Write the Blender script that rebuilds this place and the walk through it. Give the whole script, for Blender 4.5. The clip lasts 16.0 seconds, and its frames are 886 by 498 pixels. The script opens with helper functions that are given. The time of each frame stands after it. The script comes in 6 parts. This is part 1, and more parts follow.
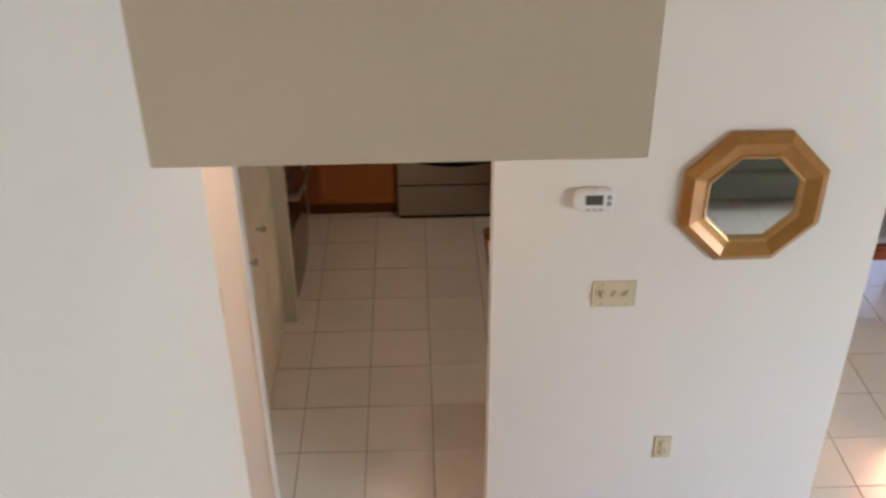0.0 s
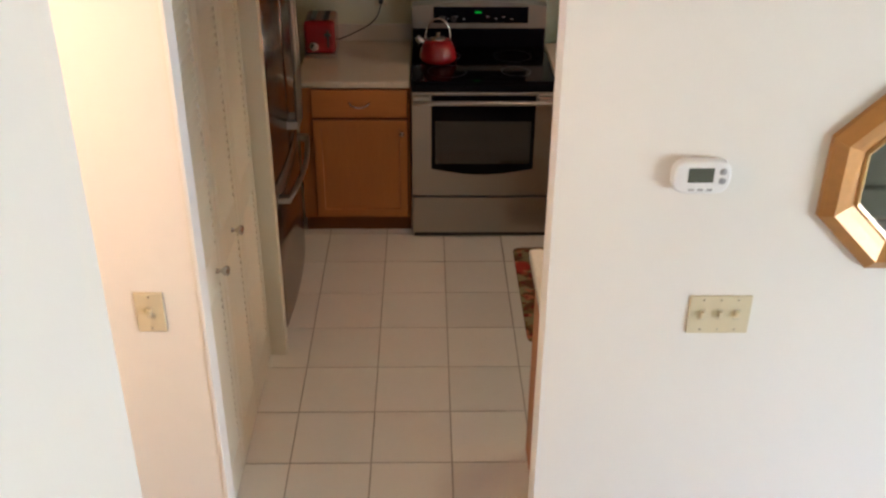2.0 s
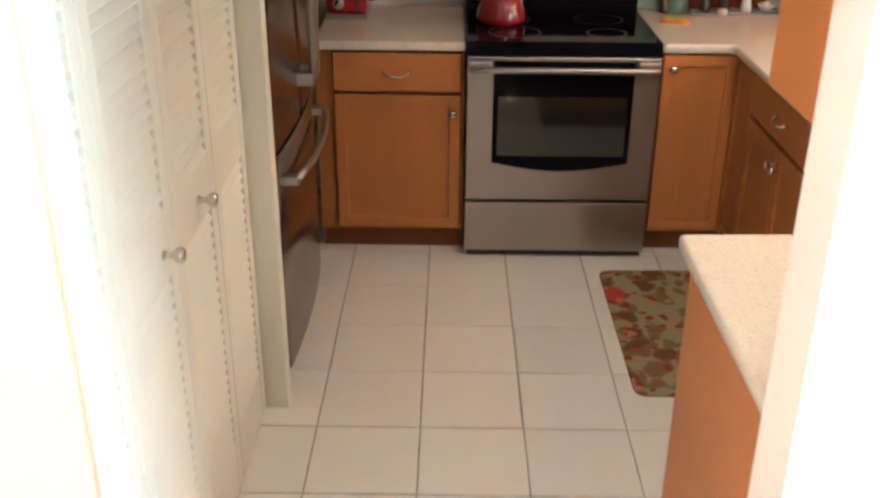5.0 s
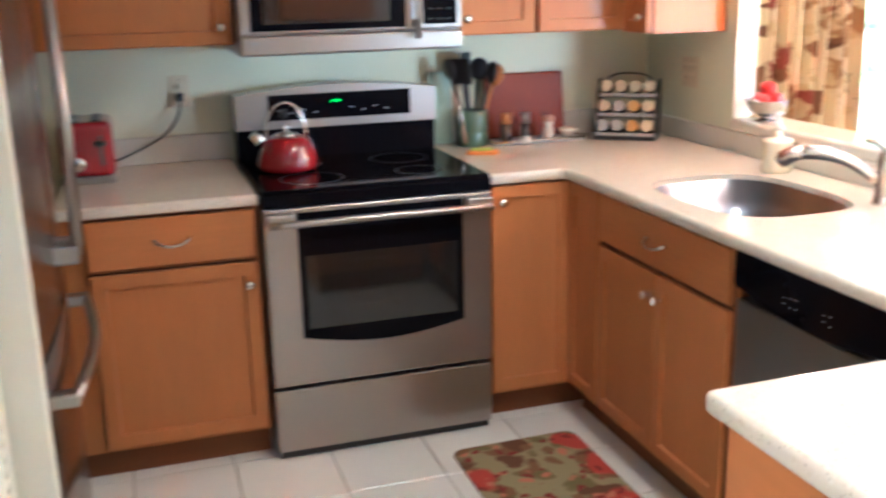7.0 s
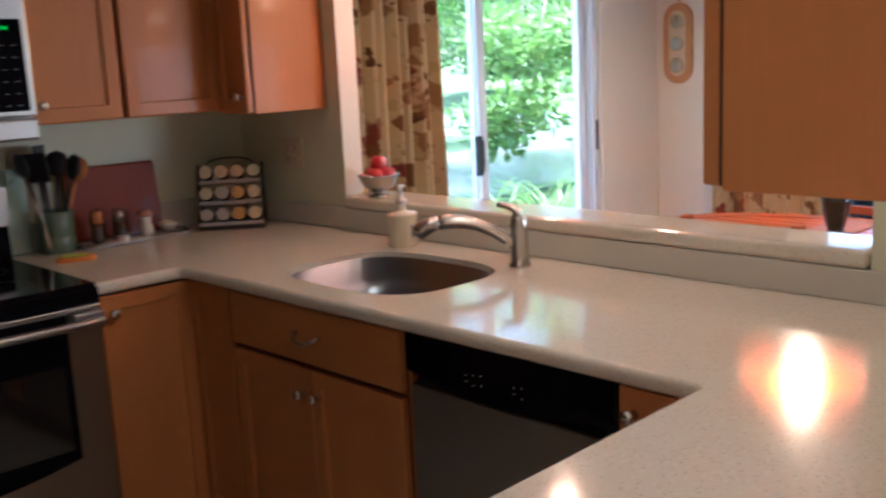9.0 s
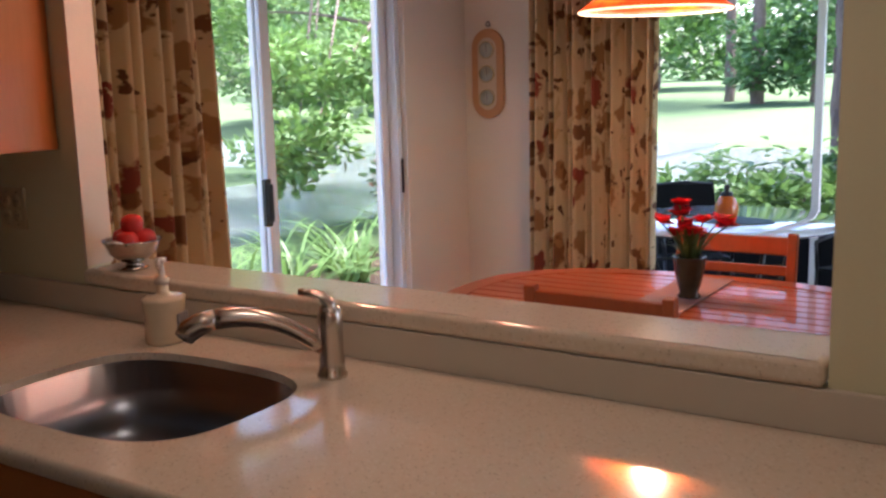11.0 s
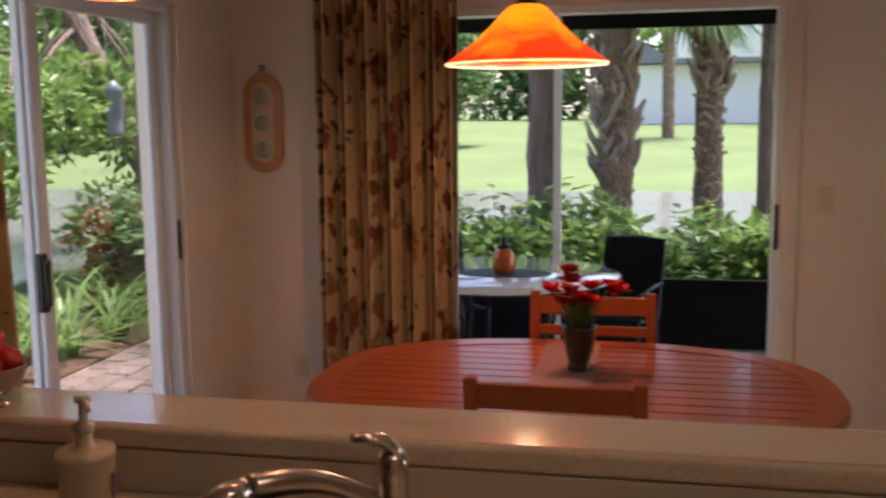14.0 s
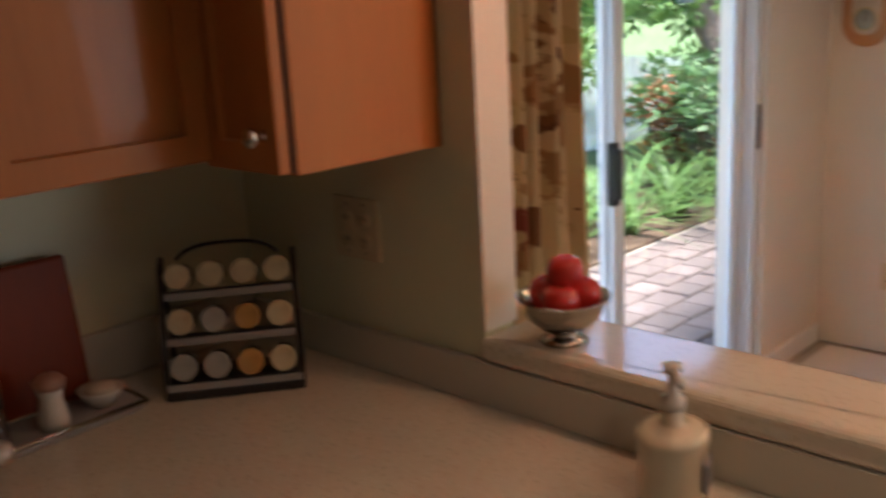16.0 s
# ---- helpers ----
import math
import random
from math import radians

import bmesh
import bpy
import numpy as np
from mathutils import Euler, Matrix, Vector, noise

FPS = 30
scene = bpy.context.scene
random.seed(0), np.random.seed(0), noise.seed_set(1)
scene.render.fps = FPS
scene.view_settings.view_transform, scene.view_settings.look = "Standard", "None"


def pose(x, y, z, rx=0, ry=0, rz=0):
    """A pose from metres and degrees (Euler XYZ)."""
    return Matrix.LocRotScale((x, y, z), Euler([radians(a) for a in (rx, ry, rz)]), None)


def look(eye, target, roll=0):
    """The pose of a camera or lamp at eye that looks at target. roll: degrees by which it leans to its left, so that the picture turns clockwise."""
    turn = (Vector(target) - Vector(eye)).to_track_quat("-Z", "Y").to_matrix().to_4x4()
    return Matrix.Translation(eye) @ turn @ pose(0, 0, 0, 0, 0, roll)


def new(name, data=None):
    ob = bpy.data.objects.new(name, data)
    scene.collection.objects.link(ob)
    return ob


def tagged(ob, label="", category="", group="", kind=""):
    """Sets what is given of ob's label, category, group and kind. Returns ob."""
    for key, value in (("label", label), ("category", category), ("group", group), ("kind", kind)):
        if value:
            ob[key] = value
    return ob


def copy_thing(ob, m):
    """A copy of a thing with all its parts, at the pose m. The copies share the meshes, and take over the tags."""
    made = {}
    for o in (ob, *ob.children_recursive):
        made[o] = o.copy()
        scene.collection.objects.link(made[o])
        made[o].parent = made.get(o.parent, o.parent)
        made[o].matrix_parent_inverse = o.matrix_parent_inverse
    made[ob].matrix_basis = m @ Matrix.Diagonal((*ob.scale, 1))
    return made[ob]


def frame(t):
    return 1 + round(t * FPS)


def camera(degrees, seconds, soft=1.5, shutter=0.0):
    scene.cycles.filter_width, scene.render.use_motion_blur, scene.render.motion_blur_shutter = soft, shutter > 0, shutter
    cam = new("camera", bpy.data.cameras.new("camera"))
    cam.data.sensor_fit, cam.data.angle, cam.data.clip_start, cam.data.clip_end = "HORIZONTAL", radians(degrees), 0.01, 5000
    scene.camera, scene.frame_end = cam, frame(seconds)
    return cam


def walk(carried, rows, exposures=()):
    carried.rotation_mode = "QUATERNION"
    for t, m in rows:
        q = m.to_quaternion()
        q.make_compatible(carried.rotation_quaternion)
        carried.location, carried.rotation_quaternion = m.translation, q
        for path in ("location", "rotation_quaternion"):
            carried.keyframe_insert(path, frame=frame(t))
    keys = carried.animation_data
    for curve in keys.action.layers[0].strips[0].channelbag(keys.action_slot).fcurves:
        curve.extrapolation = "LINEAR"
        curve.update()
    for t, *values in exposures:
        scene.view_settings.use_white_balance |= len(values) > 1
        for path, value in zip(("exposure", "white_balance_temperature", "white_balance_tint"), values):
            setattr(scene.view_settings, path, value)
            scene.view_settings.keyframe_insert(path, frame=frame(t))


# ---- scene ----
cam = camera(48.7, 16.0, soft=2.4, shutter=0.5)
PATH = [
    (0, (0.121, -6.37, 3.285), (0.174, -4.671, 2.231), -0.4),
    (0.5, (0.077, -6.14, 3.094), (0.25, -4.451, 2.037), -0.8),
    (1, (0.136, -5.946, 2.922), (0.149, -4.227, 1.899), 0.2),
    (1.5, (0.097, -5.741, 2.788), (0.149, -4.014, 1.781), -0.4),
    (2, (0.077, -5.551, 2.622), (0.112, -3.802, 1.651), 0.4),
    (2.5, (0.102, -5.37, 2.476), (0.118, -3.653, 1.451), 0.2),
    (3, (0.059, -5.198, 2.349), (0.15, -3.455, 1.372), -1.0),
    (3.2, (0.076, -5.113, 2.291), (0.114, -3.371, 1.31), -1.5),
    (5.5, (-0.077, -4.249, 1.654), (-0.103, -2.377, 0.953), 0.9),
    (6, (-0.068, -4.032, 1.542), (-0.118, -2.105, 1.01), 1.3),
    (6.5, (-0.205, -3.826, 1.524), (-0.009, -1.906, 0.997), 0.2),
    (7, (-0.36, -3.686, 1.527), (0.223, -1.846, 1.003), -1.3),
    (7.5, (-0.37, -3.533, 1.493), (0.47, -1.786, 0.999), 0.6),
    (8, (-0.402, -3.444, 1.487), (0.569, -1.754, 1.039), 1.3),
    (8.5, (-0.472, -3.391, 1.493), (0.743, -1.846, 1.123), -0.8),
    (9, (-0.405, -3.313, 1.484), (0.956, -1.898, 1.105), -2.7),
    (9.5, (-0.225, -3.214, 1.481), (1.242, -1.909, 1.098), -4.4),
    (12, (0.223, -2.379, 1.498), (2.026, -1.581, 1.166), -0.2),
    (12.5, (0.224, -2.184, 1.527), (2.118, -1.644, 1.18), -1.8),
    (13, (0.203, -2.016, 1.558), (2.145, -1.633, 1.275), -2.1),
    (13.5, (0.206, -1.933, 1.548), (2.159, -1.598, 1.279), -1.3),
    (14, (0.265, -1.892, 1.545), (2.203, -1.481, 1.273), -0.7),
    (14.5, (0.379, -1.875, 1.557), (2.253, -1.23, 1.292), -0.6),
    (15, (0.454, -1.863, 1.577), (2.21, -0.97, 1.231), -0.6),
    (15.5, (0.547, -1.746, 1.554), (2.131, -0.624, 1.072), -2.4),
    (16, (0.605, -1.606, 1.574), (1.999, -0.262, 1.071), -3.1),
]
walk(cam, [(t, look(eye, target, roll)) for t, eye, target, roll in PATH], [(0, 3.18, 6100, 14), (1.5, 3.62, 6000, 12), (3, 4.0, 5800, 10), (5.5, 5.0, 5050, 5), (6.5, 5.3, 4650, 4), (7, 5.4, 4500, 3), (8, 4.6, 4850, 5), (8.5, 3.92, 5050, 10), (9, 3.4, 5050, 12), (9.5, 3.1, 5150, 12), (12, 2.08, 6500, 30), (13, 1.7, 6950, 27), (14.5, 1.66, 6950, 26), (15.5, 1.98, 6050, 16), (16, 2.48, 6050, 13)])


# ---- world and large lights ----
world = bpy.data.worlds.new("sky")
scene.world = world
world.use_nodes = True
_n = world.node_tree.nodes
_sky = _n.new("ShaderNodeTexSky")
_sky.sky_type, _sky.sun_disc = "NISHITA", False
_sky.sun_elevation, _sky.sun_rotation = radians(72), radians(150)
_sky.air_density, _sky.dust_density = 1.0, 1.5
world.node_tree.links.new(_sky.outputs[0], _n["Background"].inputs[0])
_n["Background"].inputs[1].default_value = 0.15


def lamp(name, kind, energy, colour, m, **kw):
    d = bpy.data.lights.new(name, kind)
    d.energy, d.color = energy, colour
    for k, v in kw.items():
        if k == "size":
            d.size = v
        elif k == "size_y":
            d.shape, d.size_y = "RECTANGLE", v
        elif k == "radius":
            d.shadow_soft_size = v
        elif k == "angle":
            d.angle = radians(v)
        elif k == "cone":
            d.spot_size, d.spot_blend = radians(v), 0.7
    o = new(name, d)
    o.matrix_world = m
    return o


# soft high daylight
lamp("sun", "SUN", 5.0, (1.0, 0.96, 0.90), look((6, -10, 40), (0, 0, 0)), angle=18)
# area lamp added as daylight from an unseen living room window
lamp("unseen_window_daylight", "AREA", 13.2, (0.98, 0.98, 1.0), look((5.1, -6.0, 1.15), (1.0, -4.0, 0.1)), size=2.2, size_y=1.2)
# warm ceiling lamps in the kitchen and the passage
lamp("kitchen_lamp", "SPOT", 2.5, (1.0, 0.79, 0.54), pose(0.95, -2.20, 2.33), radius=0.14, cone=138)
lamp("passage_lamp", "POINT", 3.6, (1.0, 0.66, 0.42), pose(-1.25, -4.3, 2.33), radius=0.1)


# ---- materials ----
def mat(name, colour, rough=0.5, metal=0.0, vary=0.12, scale=6.0, fine=60.0, bump=0.05, stretch=(1, 1, 1), rand=0.0, coat=0.0, spec=0.5, dark=None, island=False, trans=0.0, rvar=0.05, bdist=0.002):
    """A principled surface: colour with broad and fine mottling, roughness that follows it, and fine relief."""
    m = bpy.data.materials.new(name)
    m.use_nodes = True
    nt = m.node_tree
    n, link = nt.nodes, nt.links.new
    b = n["Principled BSDF"]
    tc, mp = n.new("ShaderNodeTexCoord"), n.new("ShaderNodeMapping")
    mp.inputs["Scale"].default_value = stretch
    link(tc.outputs["Object"], mp.inputs[0])
    if rand:
        oi = n.new("ShaderNodeObjectInfo")
        add = n.new("ShaderNodeVectorMath")
        add.operation = "SCALE"
        add.inputs[0].default_value = (37, 53, 71)
        link(oi.outputs["Random"], add.inputs["Scale"])
        link(add.outputs[0], mp.inputs["Location"])
    big, small = n.new("ShaderNodeTexNoise"), n.new("ShaderNodeTexNoise")
    big.inputs["Scale"].default_value, small.inputs["Scale"].default_value = scale, fine
    big.inputs["Detail"].default_value, small.inputs["Detail"].default_value = 4, 3
    link(mp.outputs[0], big.inputs[0])
    link(mp.outputs[0], small.inputs[0])
    mix = n.new("ShaderNodeMix")
    mix.data_type = "RGBA"
    c = Vector(colour)
    lo = Vector(dark) if dark else c * (1 - vary)
    hi = c * (1 + vary * 0.6)
    mix.inputs[6].default_value, mix.inputs[7].default_value = (*lo, 1), (*hi, 1)
    tot = n.new("ShaderNodeMath")
    tot.operation = "MULTIPLY_ADD"
    tot.inputs[1].default_value, tot.inputs[2].default_value = 0.45, 0.0
    link(small.outputs[0], tot.inputs[0])
    tot2 = n.new("ShaderNodeMath")
    tot2.operation = "MULTIPLY_ADD"
    tot2.inputs[1].default_value = 0.65
    link(big.outputs[0], tot2.inputs[0])
    link(tot.outputs[0], tot2.inputs[2])
    link(tot2.outputs[0], mix.inputs[0])
    out = mix.outputs[2]
    if rand or island:
        hsv = n.new("ShaderNodeHueSaturation")
        mr = n.new("ShaderNodeMapRange")
        amount = rand or 0.25
        mr.inputs[3].default_value, mr.inputs[4].default_value = 1 - amount, 1 + amount
        if island:
            g = n.new("ShaderNodeNewGeometry")
            link(g.outputs["Random Per Island"], mr.inputs[0])
        else:
            link(oi.outputs["Random"], mr.inputs[0])
        link(mr.outputs[0], hsv.inputs["Value"])
        link(out, hsv.inputs["Color"])
        out = hsv.outputs[0]
    link(out, b.inputs["Base Color"])
    rr = n.new("ShaderNodeMapRange")
    rr.inputs[3].default_value, rr.inputs[4].default_value = max(rough - rvar, 0.02), min(rough + rvar, 1)
    link(big.outputs[0], rr.inputs[0])
    link(rr.outputs[0], b.inputs["Roughness"])
    b.inputs["Metallic"].default_value = metal
    b.inputs["Coat Weight"].default_value = coat
    b.inputs["Specular IOR Level"].default_value = spec
    if trans:
        b.inputs["Subsurface Weight"].default_value = 0
        tr, ms = n.new("ShaderNodeBsdfTranslucent"), n.new("ShaderNodeMixShader")
        link(out, tr.inputs[0])
        ms.inputs[0].default_value = trans
        link(b.outputs[0], ms.inputs[1])
        link(tr.outputs[0], ms.inputs[2])
        link(ms.outputs[0], n["Material Output"].inputs[0])
    if bump:
        bp = n.new("ShaderNodeBump")
        bp.inputs["Strength"].default_value, bp.inputs["Distance"].default_value = min(bump * 4, 1), bdist
        link(small.outputs[0], bp.inputs["Height"])
        link(bp.outputs[0], b.inputs["Normal"])
    return m


def glowing(name, colour, strength, base=(0.8, 0.8, 0.8)):
    m = bpy.data.materials.new(name)
    m.use_nodes = True
    b = m.node_tree.nodes["Principled BSDF"]
    b.inputs["Base Color"].default_value = (*base, 1)
    b.inputs["Emission Color"].default_value = (*colour, 1)
    b.inputs["Emission Strength"].default_value = strength
    return m


def clear(name, colour=(1, 1, 1), rough=0.0, ior=1.45):
    m = bpy.data.materials.new(name)
    m.use_nodes = True
    b = m.node_tree.nodes["Principled BSDF"]
    b.inputs["Base Color"].default_value = (*colour, 1)
    b.inputs["Roughness"].default_value, b.inputs["IOR"].default_value = rough, ior
    b.inputs["Transmission Weight"].default_value = 1
    return m


def wood(name, colour, rough=0.35, along="z", rand=0.12, scale=1.0, vary=0.22, coat=0.04):
    s = {"x": (0.12, 1, 1), "y": (1, 0.12, 1), "z": (1, 1, 0.12)}[along]
    return mat(name, colour, rough, vary=vary, scale=9 * scale, fine=95 * scale, bump=0.04, stretch=s, rand=rand, coat=coat, spec=0.16)


def floral(name, base, petals, scale=6.0, stretch=(1, 1, 0.5), rough=0.9, trans=0.0, amount=0.5, soft=0.05, weave_bump=0.25, coat=0.0, wobble=0.75):
    """Cloth with scattered leaf and flower shapes in several colours on a plain ground."""
    m = bpy.data.materials.new(name)
    m.use_nodes = True
    nt = m.node_tree
    n, link = nt.nodes, nt.links.new
    b = n["Principled BSDF"]
    tc, mp = n.new("ShaderNodeTexCoord"), n.new("ShaderNodeMapping")
    mp.inputs["Scale"].default_value = stretch
    link(tc.outputs["Object"], mp.inputs[0])
    wob = n.new("ShaderNodeTexNoise")
    wob.inputs["Scale"].default_value = scale * 1.4
    link(mp.outputs[0], wob.inputs[0])
    off = n.new("ShaderNodeVectorMath")
    off.operation = "MULTIPLY_ADD"
    off.inputs[1].default_value = (wobble / scale,) * 3
    wob.inputs["Detail"].default_value = 4
    link(wob.outputs[1], off.inputs[0])
    link(mp.outputs[0], off.inputs[2])
    last = None
    for i, (col, sc, size) in enumerate(petals):
        v = n.new("ShaderNodeTexVoronoi")
        v.inputs["Scale"].default_value = scale * sc
        shift = n.new("ShaderNodeVectorMath")
        shift.operation = "ADD"
        shift.inputs[1].default_value = (1.7 * i, 3.1 * i, 2.3 * i)
        link(off.outputs[0], shift.inputs[0])
        link(shift.outputs[0], v.inputs[0])
        r = n.new("ShaderNodeValToRGB")
        r.color_ramp.elements[0].position, r.color_ramp.elements[1].position = size, size + soft
        r.color_ramp.elements[0].color, r.color_ramp.elements[1].color = (1, 1, 1, 1), (0, 0, 0, 1)
        link(v.outputs["Distance"], r.inputs[0])
        pick = n.new("ShaderNodeMath")
        pick.operation = "GREATER_THAN"
        pick.inputs[1].default_value = 1 - amount
        sep = n.new("ShaderNodeSeparateColor")
        link(v.outputs["Color"], sep.inputs[0])
        link(sep.outputs[i % 3], pick.inputs[0])
        mul = n.new("ShaderNodeMath")
        mul.operation = "MULTIPLY"
        link(r.outputs[0], mul.inputs[0])
        link(pick.outputs[0], mul.inputs[1])
        mx = n.new("ShaderNodeMix")
        mx.data_type = "RGBA"
        mx.inputs[6].default_value, mx.inputs[7].default_value = (*base, 1), (*col, 1)
        if last:
            link(last, mx.inputs[6])
        link(mul.outputs[0], mx.inputs[0])
        last = mx.outputs[2]
    weave = n.new("ShaderNodeTexNoise")
    weave.inputs["Scale"].default_value = 400
    link(tc.outputs["Object"], weave.inputs[0])
    bp = n.new("ShaderNodeBump")
    bp.inputs["Strength"].default_value, bp.inputs["Distance"].default_value = weave_bump, 0.001
    link(weave.outputs[0], bp.inputs["Height"])
    link(bp.outputs[0], b.inputs["Normal"])
    link(last, b.inputs["Base Color"])
    b.inputs["Roughness"].default_value = rough
    b.inputs["Coat Weight"].default_value = coat
    if trans:
        tr, ms = n.new("ShaderNodeBsdfTranslucent"), n.new("ShaderNodeMixShader")
        link(last, tr.inputs[0])
        ms.inputs[0].default_value = trans
        link(b.outputs[0], ms.inputs[1])
        link(tr.outputs[0], ms.inputs[2])
        link(ms.outputs[0], n["Material Output"].inputs[0])
    return m


# warm light on the bulkhead is put into its colour as a beige tint
WALL_WARM = mat("warm_lit_bulkhead_paint", (0.78, 0.645, 0.48), 0.75, vary=0.03, scale=2.0, fine=140, bump=0.05)
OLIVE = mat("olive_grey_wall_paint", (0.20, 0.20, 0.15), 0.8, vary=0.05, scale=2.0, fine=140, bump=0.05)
WALL = mat("wall_paint", (0.80, 0.77, 0.72), 0.75, vary=0.03, scale=2.0, fine=140, bump=0.05)
GREEN = mat("green_wall_paint", (0.68, 0.67, 0.48), 0.7, vary=0.04, scale=2.0, fine=140, bump=0.05)
DINING = mat("dining_wall_paint", (0.73, 0.66, 0.56), 0.75, vary=0.03, scale=2.0, fine=140, bump=0.05)
CEIL = mat("ceiling_paint", (0.80, 0.78, 0.74), 0.9, vary=0.04, scale=3.0, fine=90, bump=0.2)
TRIM = mat("white_gloss_paint", (0.80, 0.79, 0.76), 0.35, vary=0.03, bump=0.02)
CREAM = mat("cream_door_paint", (0.78, 0.76, 0.64), 0.42, vary=0.05, scale=4, bump=0.03)
TILE = mat("glazed_floor_tile", (0.78, 0.745, 0.67), 0.22, vary=0.06, scale=5, fine=45, bump=0.015, rand=0.035, rvar=0.02)
GROUT = mat("grey_brown_grout", (0.42, 0.37, 0.30), 0.9, vary=0.25, fine=120, bump=0.15)
CARPET = mat("beige_stair_carpet", (0.45, 0.40, 0.33), 0.95, vary=0.15, fine=220, bump=0.3)
MAPLE = wood("honey_maple", (0.47, 0.182, 0.055), 0.42, "z")
MAPLE_X = wood("honey_maple_across", (0.47, 0.182, 0.055), 0.42, "x")
MAPLE_Y = wood("honey_maple_deep", (0.47, 0.182, 0.055), 0.42, "y")
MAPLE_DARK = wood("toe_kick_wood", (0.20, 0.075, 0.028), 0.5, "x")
# near-black brown stands in for the shade in gaps round cabinet fronts
GAP_SHADE = mat("painted_gap_shade", (0.09, 0.03, 0.012), 0.7)
COUNTER = floral("cream_speckled_solid_surface", (0.70, 0.635, 0.53), [((0.66, 0.59, 0.48), 0.5, 0.34), ((0.52, 0.46, 0.37), 0.8, 0.24), ((0.74, 0.69, 0.60), 0.7, 0.3)], scale=160, stretch=(1, 1, 1), rough=0.12, amount=0.28, soft=0.1, weave_bump=0.0, coat=0.2)
SPLASH = mat("beige_backsplash", (0.60, 0.56, 0.48), 0.3, vary=0.06, fine=300, bump=0.0)
STEEL = mat("brushed_stainless_steel", (0.40, 0.372, 0.34), 0.34, 1.0, vary=0.02, scale=2, fine=160, bump=0.008, stretch=(0.05, 1, 6))
STEEL_V = mat("dark_stainless_door", (0.34, 0.28, 0.25), 0.22, 1.0, vary=0.04, scale=2, fine=160, bump=0.03, stretch=(4, 4, 0.05))
CHROME = mat("polished_chrome", (0.78, 0.77, 0.75), 0.09, 1.0, vary=0.03, bump=0)
NICKEL = mat("satin_nickel", (0.62, 0.58, 0.53), 0.25, 1.0, vary=0.05, bump=0)
ALU = mat("painted_aluminium_frame", (0.72, 0.76, 0.80), 0.4, vary=0.04, bump=0.02)
BLACK = mat("black_plastic", (0.015, 0.015, 0.017), 0.35, vary=0.2, bump=0.03)
BLACKGLASS = mat("black_glass", (0.004, 0.004, 0.006), 0.05, vary=0.2, bump=0, spec=0.06)
OVENGLASS = mat("tinted_oven_glass", (0.014, 0.013, 0.013), 0.06, vary=0.3, scale=4, bump=0, coat=0.5)
RED = mat("red_enamel", (0.25, 0.008, 0.013), 0.14, vary=0.08, bump=0.01, coat=0.6)
TOASTRED = mat("red_toaster_paint", (0.31, 0.010, 0.017), 0.2, vary=0.08, bump=0.01, coat=0.5)
APPLE = mat("red_apple_skin", (0.50, 0.025, 0.02), 0.25, vary=0.35, scale=14, bump=0.02, coat=0.2)
IVORY = mat("ivory_plastic", (0.64, 0.56, 0.38), 0.4, vary=0.05, bump=0.01)
WHITEP = mat("white_plastic", (0.78, 0.78, 0.78), 0.4, vary=0.03, bump=0.01)
RINGPRINT = mat("dark_ring_print", (0.013, 0.013, 0.014), 0.3, vary=0.1, bump=0, spec=0.2)
LCD = mat("grey_display", (0.10, 0.11, 0.09), 0.2, vary=0.1, bump=0)
PALEPRINT = mat("pale_panel_print", (0.62, 0.64, 0.62), 0.4, vary=0.1, bump=0)
GREY = mat("grey_print", (0.35, 0.35, 0.36), 0.5, vary=0.1, bump=0)
GOLD = mat("gilded_frame", (0.42, 0.20, 0.045), 0.36, 0.35, vary=0.4, scale=10, fine=50, bump=0.08, coat=0.3)
MIRROR = mat("mirror_glass", (0.80, 0.82, 0.81), 0.01, 1.0, vary=0.0, bump=0)
GREENLED = glowing("green_digits", (0.01, 1.0, 0.06), 0.06, (0.0, 0.02, 0.0))
GLASS = clear("window_glass")
TABLEWOOD = wood("reddish_table_wood", (0.32, 0.088, 0.034), 0.33, "x", vary=0.3, coat=0.15)
TABLEWOOD_Y = wood("reddish_slat_wood", (0.32, 0.088, 0.034), 0.33, "y", vary=0.3, coat=0.15)
CHAIRWOOD = wood("reddish_chair_wood", (0.34, 0.085, 0.032), 0.3, "z", vary=0.3, coat=0.2)
SHELFWOOD = wood("brown_bookcase_wood", (0.27, 0.075, 0.03), 0.35, "z", coat=0.2)
BOARD = wood("red_brown_cutting_board", (0.22, 0.04, 0.014), 0.45, "z", rand=0)
CROCK = mat("green_ceramic_crock", (0.10, 0.16, 0.10), 0.3, vary=0.3, bump=0.03, coat=0.3)
POT = mat("dark_ceramic_pot", (0.045, 0.04, 0.022), 0.25, vary=0.4, scale=20, bump=0.03, coat=0.3)
PETAL = mat("red_petals", (0.56, 0.012, 0.014), 0.55, vary=0.35, scale=25, bump=0.03, island=True, trans=0.25)
STEM = mat("flower_stems", (0.10, 0.16, 0.04), 0.6, vary=0.3, island=True)
SOFA = mat("olive_grey_upholstery", (0.12, 0.125, 0.09), 0.9, vary=0.12, fine=220, bump=0.25)
MATCLOTH = floral("floral_kitchen_mat", (0.30, 0.25, 0.12), [((0.17, 0.13, 0.045), 2.3, 0.44), ((0.13, 0.05, 0.02), 1.7, 0.42), ((0.20, 0.10, 0.04), 2.6, 0.36), ((0.42, 0.045, 0.028), 1.0, 0.36), ((0.50, 0.17, 0.09), 2.9, 0.22), ((0.20, 0.02, 0.015), 3.6, 0.24)], scale=6.0, stretch=(1, 1, 1), amount=0.55, soft=0.14)
